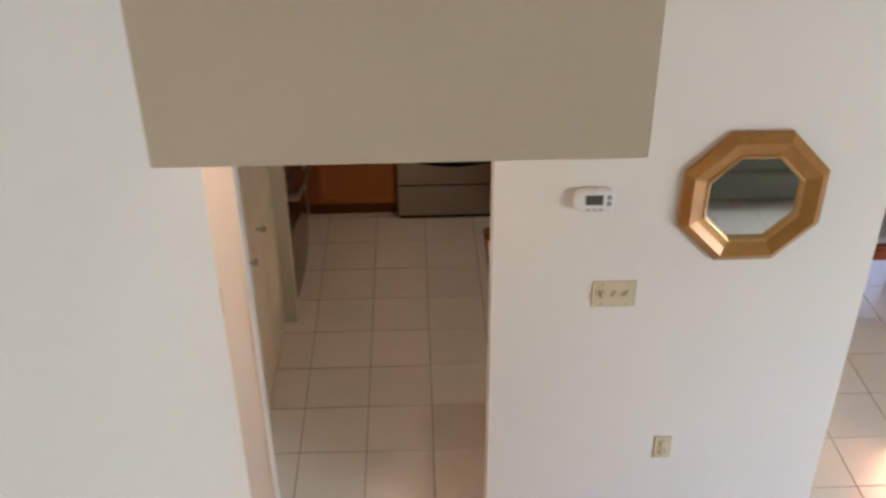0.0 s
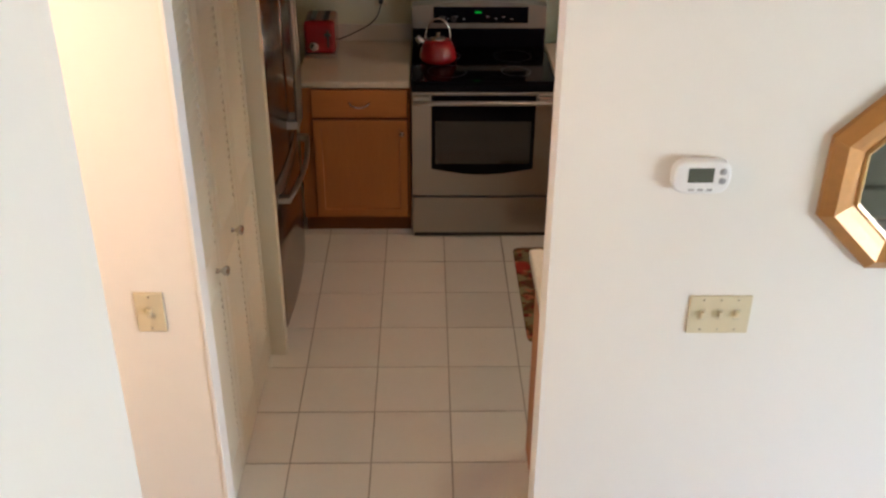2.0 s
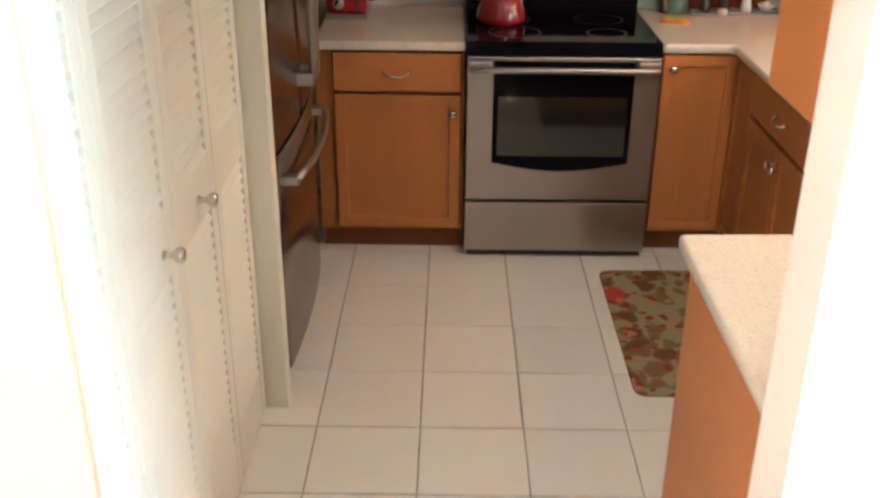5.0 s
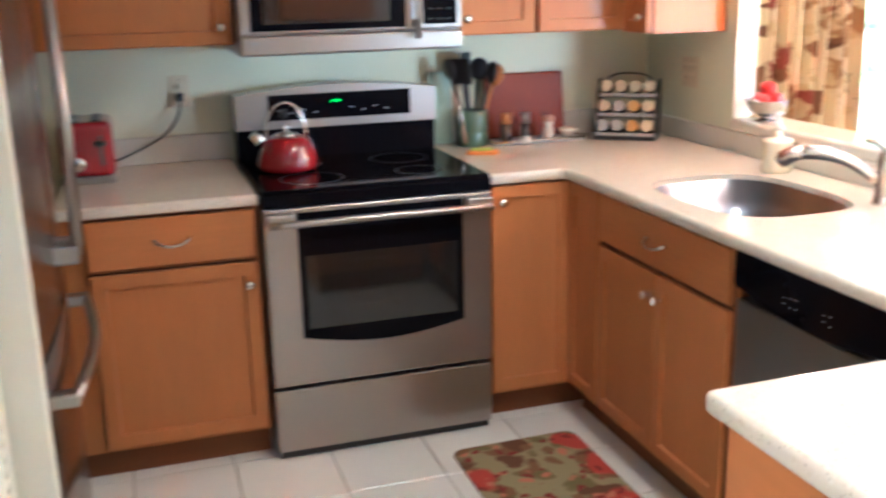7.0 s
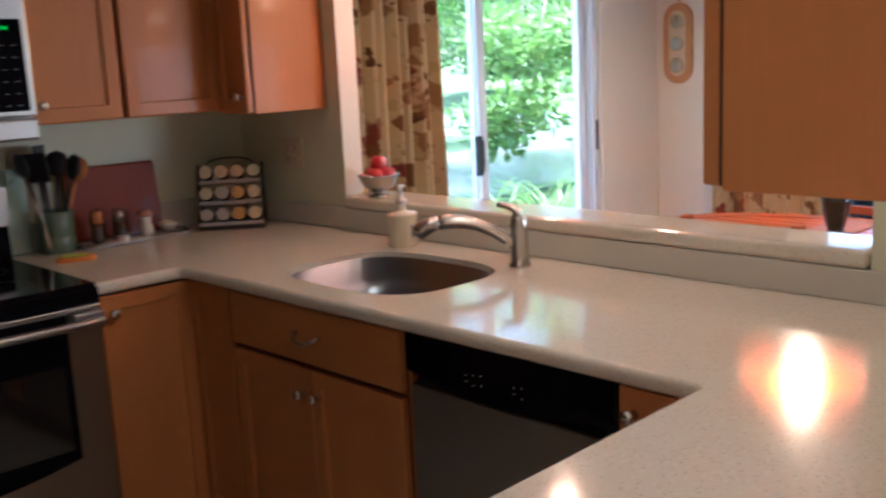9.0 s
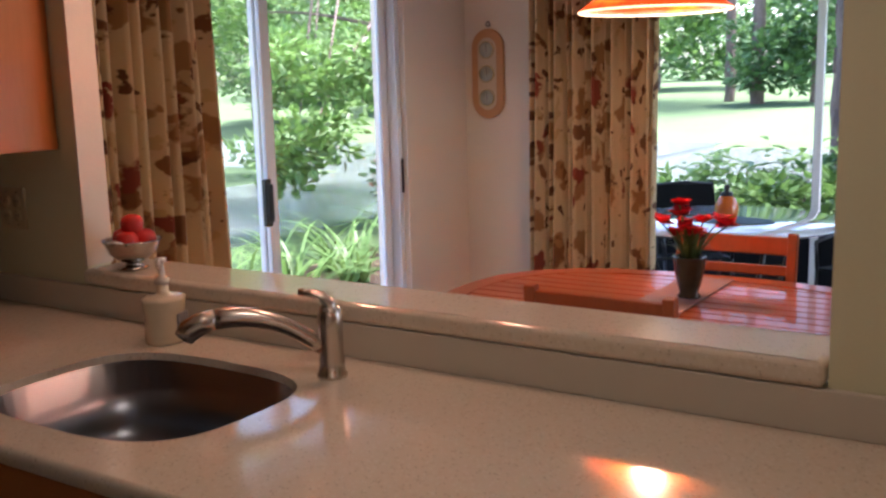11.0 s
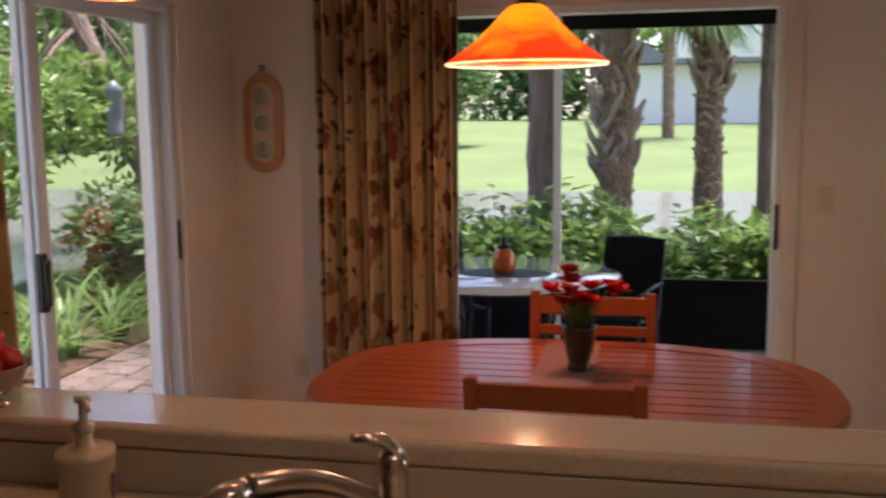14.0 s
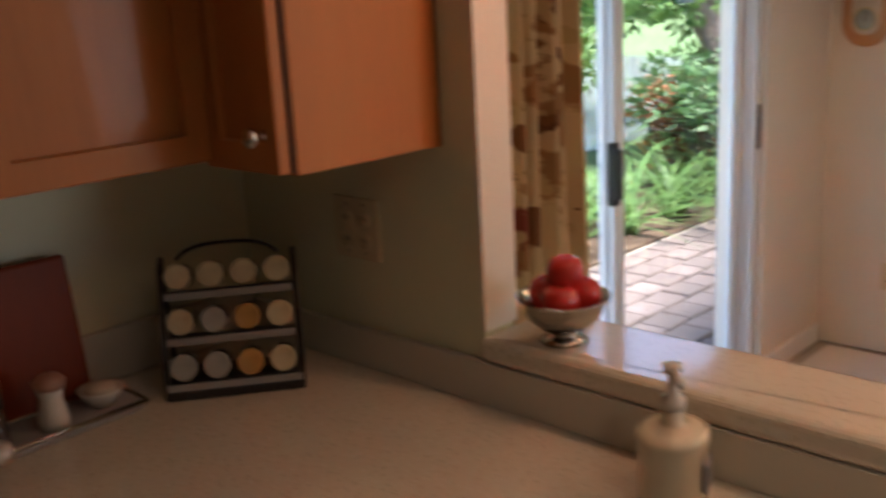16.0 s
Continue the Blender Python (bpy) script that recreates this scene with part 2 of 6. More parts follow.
CURTAIN = floral("curtain_cloth", (0.66, 0.49, 0.27), [((0.36, 0.19, 0.075), 0.9, 0.40), ((0.22, 0.095, 0.035), 1.2, 0.35), ((0.14, 0.055, 0.022), 1.8, 0.28), ((0.25, 0.05, 0.028), 0.7, 0.26), ((0.56, 0.39, 0.19), 1.6, 0.28)], scale=13, stretch=(1.5, 0, 0.45), trans=0.15, amount=0.5, soft=0.06, wobble=1.5)
DWSTEEL = mat("grey_dishwasher_steel", (0.22, 0.215, 0.21), 0.36, 1.0, vary=0.04, scale=2, fine=160, bump=0.008, stretch=(4, 4, 0.05))
SINKSTEEL = mat("satin_sink_steel", (0.23, 0.26, 0.31), 0.3, 1.0, vary=0.05, bump=0.01)
MESHFAB = mat("black_sling_fabric", (0.008, 0.009, 0.009), 0.8, spec=0.1, vary=0.2, fine=350, bump=0.2)
DARKPANEL = mat("dark_kneewall_panel", (0.010, 0.011, 0.012), 0.7, vary=0.3, bump=0.05, spec=0.1)
SLAB = mat("lanai_concrete", (0.13, 0.12, 0.11), 0.8, vary=0.2, bump=0.15)
BRICK = mat("pink_brown_paver", (0.15, 0.112, 0.095), 0.85, vary=0.25, scale=9, fine=70, bump=0.25, rand=0.22)
SOIL = mat("mulch_bed", (0.10, 0.06, 0.035), 0.95, vary=0.5, scale=14, fine=60, bump=0.5)
GRASS = mat("lawn", (0.10, 0.15, 0.068), 0.95, spec=0.1, vary=0.5, scale=0.35, fine=9, bump=0.3)
WATER = mat("grey_pond", (0.15, 0.17, 0.165), 0.12, vary=0.1, scale=0.5, fine=5, bump=0.12, bdist=0.02)
LEAF = mat("bright_leaves", (0.15, 0.27, 0.065), 0.5, vary=0.35, scale=3, island=True, trans=0.4)
LEAF2 = mat("deep_leaves", (0.09, 0.18, 0.055), 0.5, vary=0.35, scale=3, island=True, trans=0.3)
BLADE = mat("strap_leaves", (0.13, 0.235, 0.06), 0.45, vary=0.3, scale=4, island=True, trans=0.3)
RUST = mat("rusty_leaves", (0.30, 0.10, 0.03), 0.6, vary=0.4, scale=4, island=True, trans=0.3)
PINEBARK = mat("pine_bark", (0.22, 0.16, 0.13), 0.95, vary=0.75, scale=14, fine=30, bump=1.0, stretch=(1, 1, 0.25), bdist=0.05)
PALMBARK = mat("palm_bark", (0.24, 0.165, 0.115), 0.95, vary=0.75, scale=11, fine=26, bump=1.0, stretch=(1, 1, 0.7), bdist=0.06)
BOOT = mat("palm_boots", (0.37, 0.295, 0.225), 0.9, vary=0.4, scale=8, bump=0.4, island=True)
SIDING = mat("pale_house_siding", (0.80, 0.80, 0.76), 0.8, vary=0.05, scale=1, bump=0.05)
ROOF = mat("grey_roof", (0.22, 0.22, 0.23), 0.9, vary=0.2, bump=0.2)
PANE = mat("dark_window_pane", (0.05, 0.06, 0.07), 0.08, vary=0.2, bump=0)


# ---- mesh helpers ----
def bx(x, y, z, bev=0.0, seg=2):
    """A bmesh box between the two values of each axis, its edges rounded by bev."""
    bm = bmesh.new()
    bmesh.ops.create_cube(bm, size=1)
    for v in bm.verts:
        v.co = ((x[0] + x[1]) / 2 + v.co.x * (x[1] - x[0]), (y[0] + y[1]) / 2 + v.co.y * (y[1] - y[0]), (z[0] + z[1]) / 2 + v.co.z * (z[1] - z[0]))
    if bev:
        bmesh.ops.bevel(bm, geom=bm.edges[:], offset=bev, segments=seg, profile=0.5, affect="EDGES")
    return bm


def put(bm, m):
    bmesh.ops.transform(bm, matrix=m, verts=bm.verts)
    return bm


def join(*bms):
    out = bms[0]
    for b in bms[1:]:
        me = bpy.data.meshes.new("tmp")
        b.to_mesh(me)
        out.from_mesh(me)
        bpy.data.meshes.remove(me)
        b.free()
    return out


def lathe(profile, n=32, at=(0, 0, 0), cap=True):
    """A turned shape from (radius, height) pairs."""
    bm = bmesh.new()
    rings = []
    for r, z in profile:
        rings.append([bm.verts.new((at[0] + r * math.cos(2 * math.pi * i / n), at[1] + r * math.sin(2 * math.pi * i / n), at[2] + z)) for i in range(n)])
    for a, b in zip(rings, rings[1:]):
        for i in range(n):
            f = bm.faces.new((a[i], a[(i + 1) % n], b[(i + 1) % n], b[i]))
            f.smooth = True
    if cap:
        for ring, flip in ((rings[0], True), (rings[-1], False)):
            if (ring[0].co - ring[n // 2].co).length > 1e-4:
                bm.faces.new(ring[::-1] if flip else ring)
    bmesh.ops.remove_doubles(bm, verts=bm.verts, dist=1e-5)
    return bm


def tube(points, radius, n=12, flat=1.0):
    """A round bar along points; radius may be one number or one for each point."""
    bm = bmesh.new()
    pts = [Vector(p) for p in points]
    rad = radius if isinstance(radius, (list, tuple)) else [radius] * len(pts)
    rings = []
    side = None
    for i, p in enumerate(pts):
        d = (pts[min(i + 1, len(pts) - 1)] - pts[max(i - 1, 0)]).normalized()
        if side is None:
            side = d.orthogonal().normalized()
        side = (side - d * side.dot(d)).normalized()
        up = d.cross(side)
        rings.append([bm.verts.new(p + rad[i] * (side * math.cos(2 * math.pi * k / n) + flat * up * math.sin(2 * math.pi * k / n))) for k in range(n)])
    for a, b in zip(rings, rings[1:]):
        for k in range(n):
            f = bm.faces.new((a[k], a[(k + 1) % n], b[(k + 1) % n], b[k]))
            f.smooth = True
    bm.faces.new(rings[0][::-1])
    bm.faces.new(rings[-1])
    return bm


def arc(a, b, c, n=10):
    """Points of a smooth curve from a to c, drawn towards b."""
    a, b, c = Vector(a), Vector(b), Vector(c)
    return [a * (1 - t) ** 2 + b * 2 * t * (1 - t) + c * t * t for t in [i / n for i in range(n + 1)]]


def slab(outline, z0, z1, bev=0.0, seg=3):
    """A plate with the given outline of (x, y), rounded at its top and bottom edges."""
    bm = bmesh.new()
    vs = [bm.verts.new((x, y, z0)) for x, y in outline]
    f = bm.faces.new(vs)
    r = bmesh.ops.extrude_face_region(bm, geom=[f])
    for v in r["geom"]:
        if isinstance(v, bmesh.types.BMVert):
            v.co.z = z1
    bmesh.ops.recalc_face_normals(bm, faces=bm.faces)
    if bev:
        es = [e for e in bm.edges if abs(e.verts[0].co.z - e.verts[1].co.z) < 1e-6]
        bmesh.ops.bevel(bm, geom=es, offset=bev, segments=seg, profile=0.5, affect="EDGES")
    return bm


def part(name, bm, material, parent, label=""):
    me = bpy.data.meshes.new(name)
    bmesh.ops.recalc_face_normals(bm, faces=bm.faces)
    bm.to_mesh(me)
    bm.free()
    me.materials.append(material)
    ob = new(name, me)
    ob.parent = parent
    return tagged(ob, label)


def thing(name, label, category, at=(0, 0, 0), rz=0.0, group="", kind=""):
    ob = new(name)
    ob.empty_display_size = 0.1
    ob.matrix_world = pose(*at, 0, 0, rz)
    return tagged(ob, label, category, group, kind)


def single(name, bm, material, label, category, at=(0, 0, 0), rz=0.0, group="", kind=""):
    ob = part(name, bm, material, None)
    ob.matrix_world = pose(*at, 0, 0, rz)
    return tagged(ob, label, category, group, kind)


def setting(name, bm, material, label, category="wall"):
    return single(name, bm, material, label, category, kind="structure")


# ---- the large structure ----
XE, YN = 4.70, 0.06          # east and north inner faces
XP0, XP1 = 1.755, 1.83      # partition between kitchen and dining room
YD0, YD1 = -3.39, -3.27      # wall with the kitchen doorway
CH = 2.44                    # ceiling height
TOP = 5.0                    # height of the stair hall

setting("floor", bx((-2.4, 4.9), (-8.2, 0.28), (-0.30, -0.006)), GROUT, "grey-brown grout bed under the floor tiles", "floor")
# north wall, with the opening of the sliding door
setting("wall_north_kitchen", bx((-1.6, XP1), (YN, YN + 0.2), (0, CH)), GREEN, "pale green painted kitchen wall")
setting("wall_north_left", bx((XP1, 2.285), (YN, YN + 0.2), (0, CH)), DINING, "warm white painted dining room wall")
setting("wall_north_right", bx((4.135, XE + 0.2), (YN, YN + 0.2), (0, CH)), DINING, "warm white painted dining room wall in the corner")
setting("wall_north_head", bx((2.285, 4.135), (YN, YN + 0.2), (2.02, CH)), DINING, "wall above the sliding glass door")
# east wall, with the opening of the sliding door to the lanai
setting("wall_east_left", bx((XE, XE + 0.2), (-0.56, YN), (0, CH)), DINING, "warm white painted dining room wall behind the curtain")
setting("wall_east_right", bx((XE, XE + 0.2), (-5.0, -2.46), (0, CH)), DINING, "warm white painted wall with a light switch")
setting("wall_east_head", bx((XE, XE + 0.2), (-2.46, -0.56), (2.02, CH)), DINING, "wall above the lanai door")
setting("wall_east_upper", bx((XE, XE + 0.2), (-5.0, YD0), (CH, TOP)), WALL, "white painted upper wall of the stair hall")
setting("wall_east_under_window", bx((XE, XE + 0.2), (-7.2, -5.0), (0, 0.5)), WALL, "white painted wall under the added, unseen window opening")
setting("wall_east_over_window", bx((XE, XE + 0.2), (-7.2, -5.0), (2.1, TOP)), WALL, "white painted wall over the added, unseen window opening")
setting("wall_east_south", bx((XE, XE + 0.2), (-8.2, -7.2), (0, TOP)), WALL, "white painted wall of the stair hall")
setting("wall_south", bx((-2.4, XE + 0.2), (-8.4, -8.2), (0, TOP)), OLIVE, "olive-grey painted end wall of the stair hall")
setting("baseboard_south", bx((0.55, XE - 0.001), (-8.199, -8.18), (0, 0.14), 0.003), BLACK, "black baseboard", "baseboard")
setting("wall_west", bx((-2.6, -2.4), (-8.4, YD1), (0, TOP)), WALL, "white painted side wall")
setting("wall_west_kitchen", bx((-1.62, -1.5), (YD1, YN), (0, CH)), GREEN, "wall behind the refrigerator")
# partition with the pass-through
setting("wall_partition_north", bx((XP0, XP1), (-0.585, YN), (0, CH)), GREEN, "pale green wall beside the pass-through")
setting("wall_partition_low", bx((XP0, XP1), (-2.44, -0.585), (0, 0.981)), GREEN, "low wall under the pass-through bar")
setting("wall_partition_south", bx((XP0, 1.79), (YD1, -2.44), (0, CH)), GREEN, "pale green wall beside the pass-through")
setting("wall_partition_head", bx((XP0, XP1), (-2.44, -0.585), (2.20, CH)), DINING, "wall above the pass-through opening")
setting("trim_pass_through", bx((XP0 - 0.004, XP1 + 0.004), (-0.589, -0.581), (1.03, 2.2)), DINING, "smooth warm white reveal of the pass-through", "trim")
# doorway wall: mirror side, passage side and head
setting("wall_mirror", bx((0.392, 1.792), (YD0, YD1), (0, TOP)), WALL, "white painted wall with an octagonal mirror")
setting("wall_passage", bx((-2.4, -0.487), (-3.47, -3.405), (0, CH + 0.065)), WALL, "white painted passage wall in warm lamp light")
setting("wall_door_head", bx((-0.487, 0.392), (-3.47, -3.405), (2.10, CH + 0.065)), WALL, "wall above the kitchen doorway")
setting("wall_over_dining", bx((1.792, XE), (YD0, YD1), (CH, TOP)), WALL, "white painted upper wall")
setting("wall_stair", bx((-0.485, -0.345), (-8.2, -4.45), (0, TOP)), WALL, "white painted wall along the stairs")
setting("bulkhead", bx((-2.4, 0.538), (-4.81, YD0 - 0.001), (2.499, TOP)), WALL_WARM, "bulkhead over the foot of the stairs, tinted beige to stand for warm light", "bulkhead")
setting("ceiling_kitchen", bx((-1.6, XE), (YD1, YN), (CH, CH + 0.1)), CEIL, "white textured ceiling", "ceiling")
setting("ceiling_hall", bx((-2.5, XE + 0.2), (-8.3, YD1), (TOP, TOP + 0.1)), CEIL, "white textured high ceiling", "ceiling")
setting("baseboard_hall", bx((0.395, 1.79), (YD0 - 0.014, YD0 - 0.001), (0, 0.085), 0.003), TRIM, "white painted baseboard", "baseboard")
setting("baseboard_passage", bx((-0.9, -0.487), (-3.484, -3.471), (0, 0.085), 0.003), TRIM, "white painted baseboard", "baseboard")
setting("baseboard_dining_east", bx((XE - 0.014, XE - 0.001), (-4.9, -2.50), (0, 0.085), 0.003), TRIM, "white painted baseboard", "baseboard")
setting("baseboard_dining_north", bx((4.15, XE - 0.016), (YN - 0.014, YN - 0.001), (0, 0.085), 0.003), TRIM, "white painted baseboard", "baseboard")
setting("trim_doorway", bx((-0.490, -0.479), (-3.474, -3.402), (0, 2.1), 0.002), TRIM, "white corner trim of the doorway", "trim")

# the stairs that the walk comes down
stairs = thing("stairs", "beige carpeted straight flight of stairs", "stairs", kind="structure")
for k in range(1, 15):
    y1 = -4.12 - 0.245 * (k - 1)
    part("step", bx((-0.344, 0.52), (y1 - 0.245, y1), (0 if k == 1 else 0.185 * (k - 1) - 0.02, 0.185 * k), 0.006), CARPET, stairs)

# closet front, its post and the recess of the refrigerator
setting("wall_closet_post", bx((-0.745, -0.565), (-1.83, -1.768), (0, CH), 0.003), CREAM, "cream painted post between closet and refrigerator", "post")
setting("wall_closet_side", bx((-1.5, -0.746), (-1.83, -1.77), (0, CH)), GREEN, "wall between closet and refrigerator recess")
setting("wall_closet_head", bx((-0.74, -0.66), (YD1 - 0.12, -1.831), (2.06, CH)), GREEN, "wall above the closet doors")
setting("wall_closet_end", bx((-0.74, -0.655), (-3.40, -3.30), (0, 2.06)), CREAM, "cream painted closet jamb", "trim")


def louvre_leaf(x, y0, y1, knob_at=None):
    """A bifold leaf: stiles, rails and slanted slats above and below the lock rail."""
    t = thing("closet_door", "cream painted louvred bifold closet door leaf", "closet door", (x, y0, 0.012), group="bifold closet doors")
    w, h, d = y1 - y0 - 0.006, 2.035, 0.032
    st = 0.048
    part("stile", bx((-d, 0), (0, st), (0, h), 0.003), CREAM, t)
    part("stile", bx((-d, 0), (w - st, w), (0, h), 0.003), CREAM, t)
    for z0, z1 in ((0, 0.16), (0.86, 1.0), (h - 0.1, h)):
        part("rail", bx((-d, -0.001), (st, w - st), (z0, z1), 0.003), CREAM, t)
    slat = bx((-0.021, 0.021), (st - 0.004, w - st + 0.004), (-0.0035, 0.0035), 0.002, 1)
    put(slat, pose(-d / 2, 0, 0, 0, 52, 0))
    first = None
    for z0, z1 in ((0.16, 0.86), (1.0, h - 0.1)):
        count = int((z1 - z0) / 0.030)
        for i in range(count):
            z = z0 + (i + 0.5) * (z1 - z0) / count
            if first is None:
                first = part("slat", slat, CREAM, t)
                first.location = (0, 0, z)
            else:
                o = new("slat", first.data)
                o.parent, o.location = t, (0, 0, z)
    if knob_at is not None:
        k = lathe([(0.0, 0), (0.011, 0), (0.009, 0.004), (0.006, 0.012), (0.009, 0.02), (0.0165, 0.028), (0.018, 0.036), (0.013, 0.043), (0.0, 0.045)], 20)
        put(k, pose(0.0, knob_at - y0, 0.925, 0, 90, 0))
        part("knob", k, NICKEL, t, "satin nickel round knob")
    return t


leaf_w = (3.30 - 1.835) / 4
for i in range(4):
    y0 = -3.30 + i * leaf_w
    louvre_leaf(-0.635, y0, y0 + leaf_w, {1: -2.665, 2: -2.369}.get(i))


# ---- sliding doors ----
def sliding_door(name, label, at, rz, width, height, fixed_side, handle_side):
    """Two framed panes in a frame; local x runs along the wall, local y outwards."""
    t = thing(name, label, "sliding door", at, rz, kind="structure")
    f = 0.035
    for nm, b in (("frame_jamb", bx((0, f), (0, 0.10), (0, height), 0.003)), ("frame_jamb", bx((width - f, width), (0, 0.10), (0, height), 0.003)),
                  ("frame_head", bx((f, width - f), (0, 0.10), (height - f, height), 0.003)), ("threshold", bx((f, width - f), (0, 0.10), (0, 0.03), 0.003))):
        part(nm, b, ALU, t)
    mid = width / 2
    for k, (a, b, y) in enumerate(((f, mid + 0.03, 0.02), (mid - 0.03, width - f, 0.055))):
        p = part("sash", join(bx((a, a + 0.052), (y, y + 0.028), (0.03, height - f), 0.004), bx((b - 0.052, b), (y, y + 0.028), (0.03, height - f), 0.004)), ALU, t, "pale aluminium sliding sash")
        part("rail", bx((a + 0.052, b - 0.052), (y, y + 0.028), (0.03, 0.10), 0.004), ALU, p)
        part("rail", bx((a + 0.052, b - 0.052), (y, y + 0.028), (height - f - 0.055, height - f), 0.004), ALU, p)
        g = part("pane", bx((a + 0.05, b - 0.05), (y + 0.012, y + 0.016), (0.09, height - f - 0.05)), GLASS, p)
        g.visible_shadow = False
    return t


win = sliding_door("door_1", "pale aluminium sliding glass door to the garden", (2.285, YN + 0.03, 0.0), 0, 1.85, 2.02, "r", "l")
part("handle", join(bx((0.862, 0.888), (-0.022, 0.02), (0.92, 1.08), 0.006), bx((0.858, 0.892), (-0.006, 0.02), (0.90, 1.10), 0.004)), BLACK, win, "black pull handle")
part("lock_strip", bx((1.832, 1.842), (-0.012, 0.0), (0.94, 1.11), 0.003), BLACK, win, "dark lock strip")


# ---- cabinets ----
def shaker(name, w, h, material, parent, at, rz, knob=None, pull=False, depth=0.02):
    """A framed cabinet front with a recessed panel; local x along its width, front towards local -y."""
    b = bx((0, w), (-depth, 0), (0, h), 0.003)
    if h > 0.25:
        front = min(b.faces, key=lambda f: (round(f.calc_center_median().y, 4), -f.calc_area()))
        bmesh.ops.inset_region(b, faces=[front], thickness=0.056, depth=0)
        bmesh.ops.inset_region(b, faces=[front], thickness=0.004, depth=0)
        for v in front.verts:
            v.co.y += 0.010
    p = part(name, b, material, parent)
    p.matrix_local = pose(*at, 0, 0, rz)
    if knob:
        k = lathe([(0.0, 0), (0.009, 0), (0.006, 0.004), (0.005, 0.012), (0.013, 0.019), (0.015, 0.024), (0.011, 0.029), (0.0, 0.031)], 18)
        put(k, pose(knob[0], -depth, knob[1], 90, 0, 0))
        part("knob", k, NICKEL, p, "satin nickel knob")
    if pull:
        cx, cz = w / 2, h / 2
        q = join(tube(arc((cx - 0.052, -depth, cz + 0.006), (cx - 0.045, -depth - 0.03, cz - 0.008), (cx, -depth - 0.027, cz - 0.012), 8) + arc((cx, -depth - 0.027, cz - 0.012), (cx + 0.045, -depth - 0.03, cz - 0.008), (cx + 0.052, -depth, cz + 0.006), 8)[1:], [0.0062] * 4 + [0.0045] * 9 + [0.0062] * 4, 10),
                 lathe([(0.0, 0), (0.009, 0), (0.007, 0.004), (0.0, 0.005)], 12, (cx - 0.052, -depth - 0.004, cz + 0.006)))
        part("pull", q, NICKEL, p, "curved satin nickel pull")
    return p


def base_unit(name, label, at, rz, w, depth, fronts, group="kitchen base cabinets", left_side=True):
    """A base cabinet: carcass, toe kick and fronts given as (kind, x, z, w, h, knob)."""
    t = thing(name, label, "cabinet", at, rz, group)
    top = 0.64 if "sink" in name else 0.868
    part("carcass", bx((0.001, w - 0.001), (0.019, depth), (0.10, top), 0.002), MAPLE, t)
    part("face_frame", bx((0.001, w - 0.001), (0, 0.018), (0.10, 0.868), 0.002), MAPLE, t)
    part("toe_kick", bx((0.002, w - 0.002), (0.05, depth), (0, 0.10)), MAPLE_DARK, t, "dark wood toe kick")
    for kind, x, z, fw, fh, knob in fronts:
        part("reveal", bx((x - 0.004, x + fw + 0.004), (-0.002, 0.0), (z - 0.006, z + fh + 0.006)), GAP_SHADE, t, "dark backing round the front, gap shade put into its colour")
        shaker("drawer_front" if kind == "drawer" else "cabinet_door", fw, fh, MAPLE_X if kind == "drawer" else MAPLE, t, (x, -0.002, z), 0, knob, kind == "drawer" and knob is None)
    return t


# left of the range
base_unit("base_cabinet", "honey maple base cabinet with one drawer and one door", (-0.60, -0.635, 0), 0, 0.595, 0.68,
          [("drawer", 0.075, 0.705, 0.505, 0.152, None), ("door", 0.075, 0.118, 0.505, 0.570, (0.475, 0.50))])
# right of the range, its door meeting the corner
base_unit("base_cabinet", "honey maple corner base cabinet with one tall door", (0.768, -0.635, 0), 0, 0.98, 0.68,
          [("door", 0.008, 0.118, 0.292, 0.742, (0.035, 0.69))])
# sink run on the east wall; local x runs south
base_unit("sink_base_cabinet", "honey maple sink base with drawer front and two doors", (1.085, -0.64, 0), -90, 0.998, 0.66,
          [("blank", 0.008, 0.118, 0.225, 0.742, None), ("drawer", 0.245, 0.705, 0.735, 0.152, None),
           ("door", 0.245, 0.118, 0.365, 0.570, (0.335, 0.50)), ("door", 0.615, 0.118, 0.365, 0.570, (0.03, 0.50))])
base_unit("base_cabinet", "narrow honey maple base cabinet beside the dishwasher", (1.085, -2.242, 0), -90, 0.22, 0.66,
          [("door", 0.01, 0.118, 0.20, 0.742, (0.035, 0.69))])
# counter return along the doorway wall
ret = thing("return_cabinet", "honey maple base cabinet with a plain end panel", "cabinet", (0.49, -3.265, 0), 0, "kitchen base cabinets")
part("carcass", bx((0, 0.56), (0, 0.775), (0.10, 0.868), 0.003), MAPLE, ret)
part("end_panel", bx((-0.012, 0), (0, 0.775), (0.0, 0.868), 0.002), MAPLE_Y, ret, "plain maple end panel")
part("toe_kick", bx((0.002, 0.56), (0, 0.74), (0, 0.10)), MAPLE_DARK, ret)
shaker("cabinet_door", 0.5, 0.742, MAPLE, ret, (0.53, 0.777, 0.118), 180, (0.46, 0.69))


def upper_unit(label, at, rz, w, h, depth, doors):
    t = thing("wall_cabinet", label, "cabinet", at, rz, "kitchen wall cabinets")
    part("carcass", bx((0, w), (0, depth), (0, h), 0.002), MAPLE, t)
    for x, fw, knob in doors:
        part("reveal", bx((x - 0.004, x + fw + 0.004), (-0.005, 0.0), (0.004, h - 0.004)), GAP_SHADE, t, "dark backing round the door, gap shade put into its colour")
        shaker("cabinet_door", fw, h - 0.012, MAPLE, t, (x, -0.005, 0.004), 0, knob, depth=0.022)
    return t


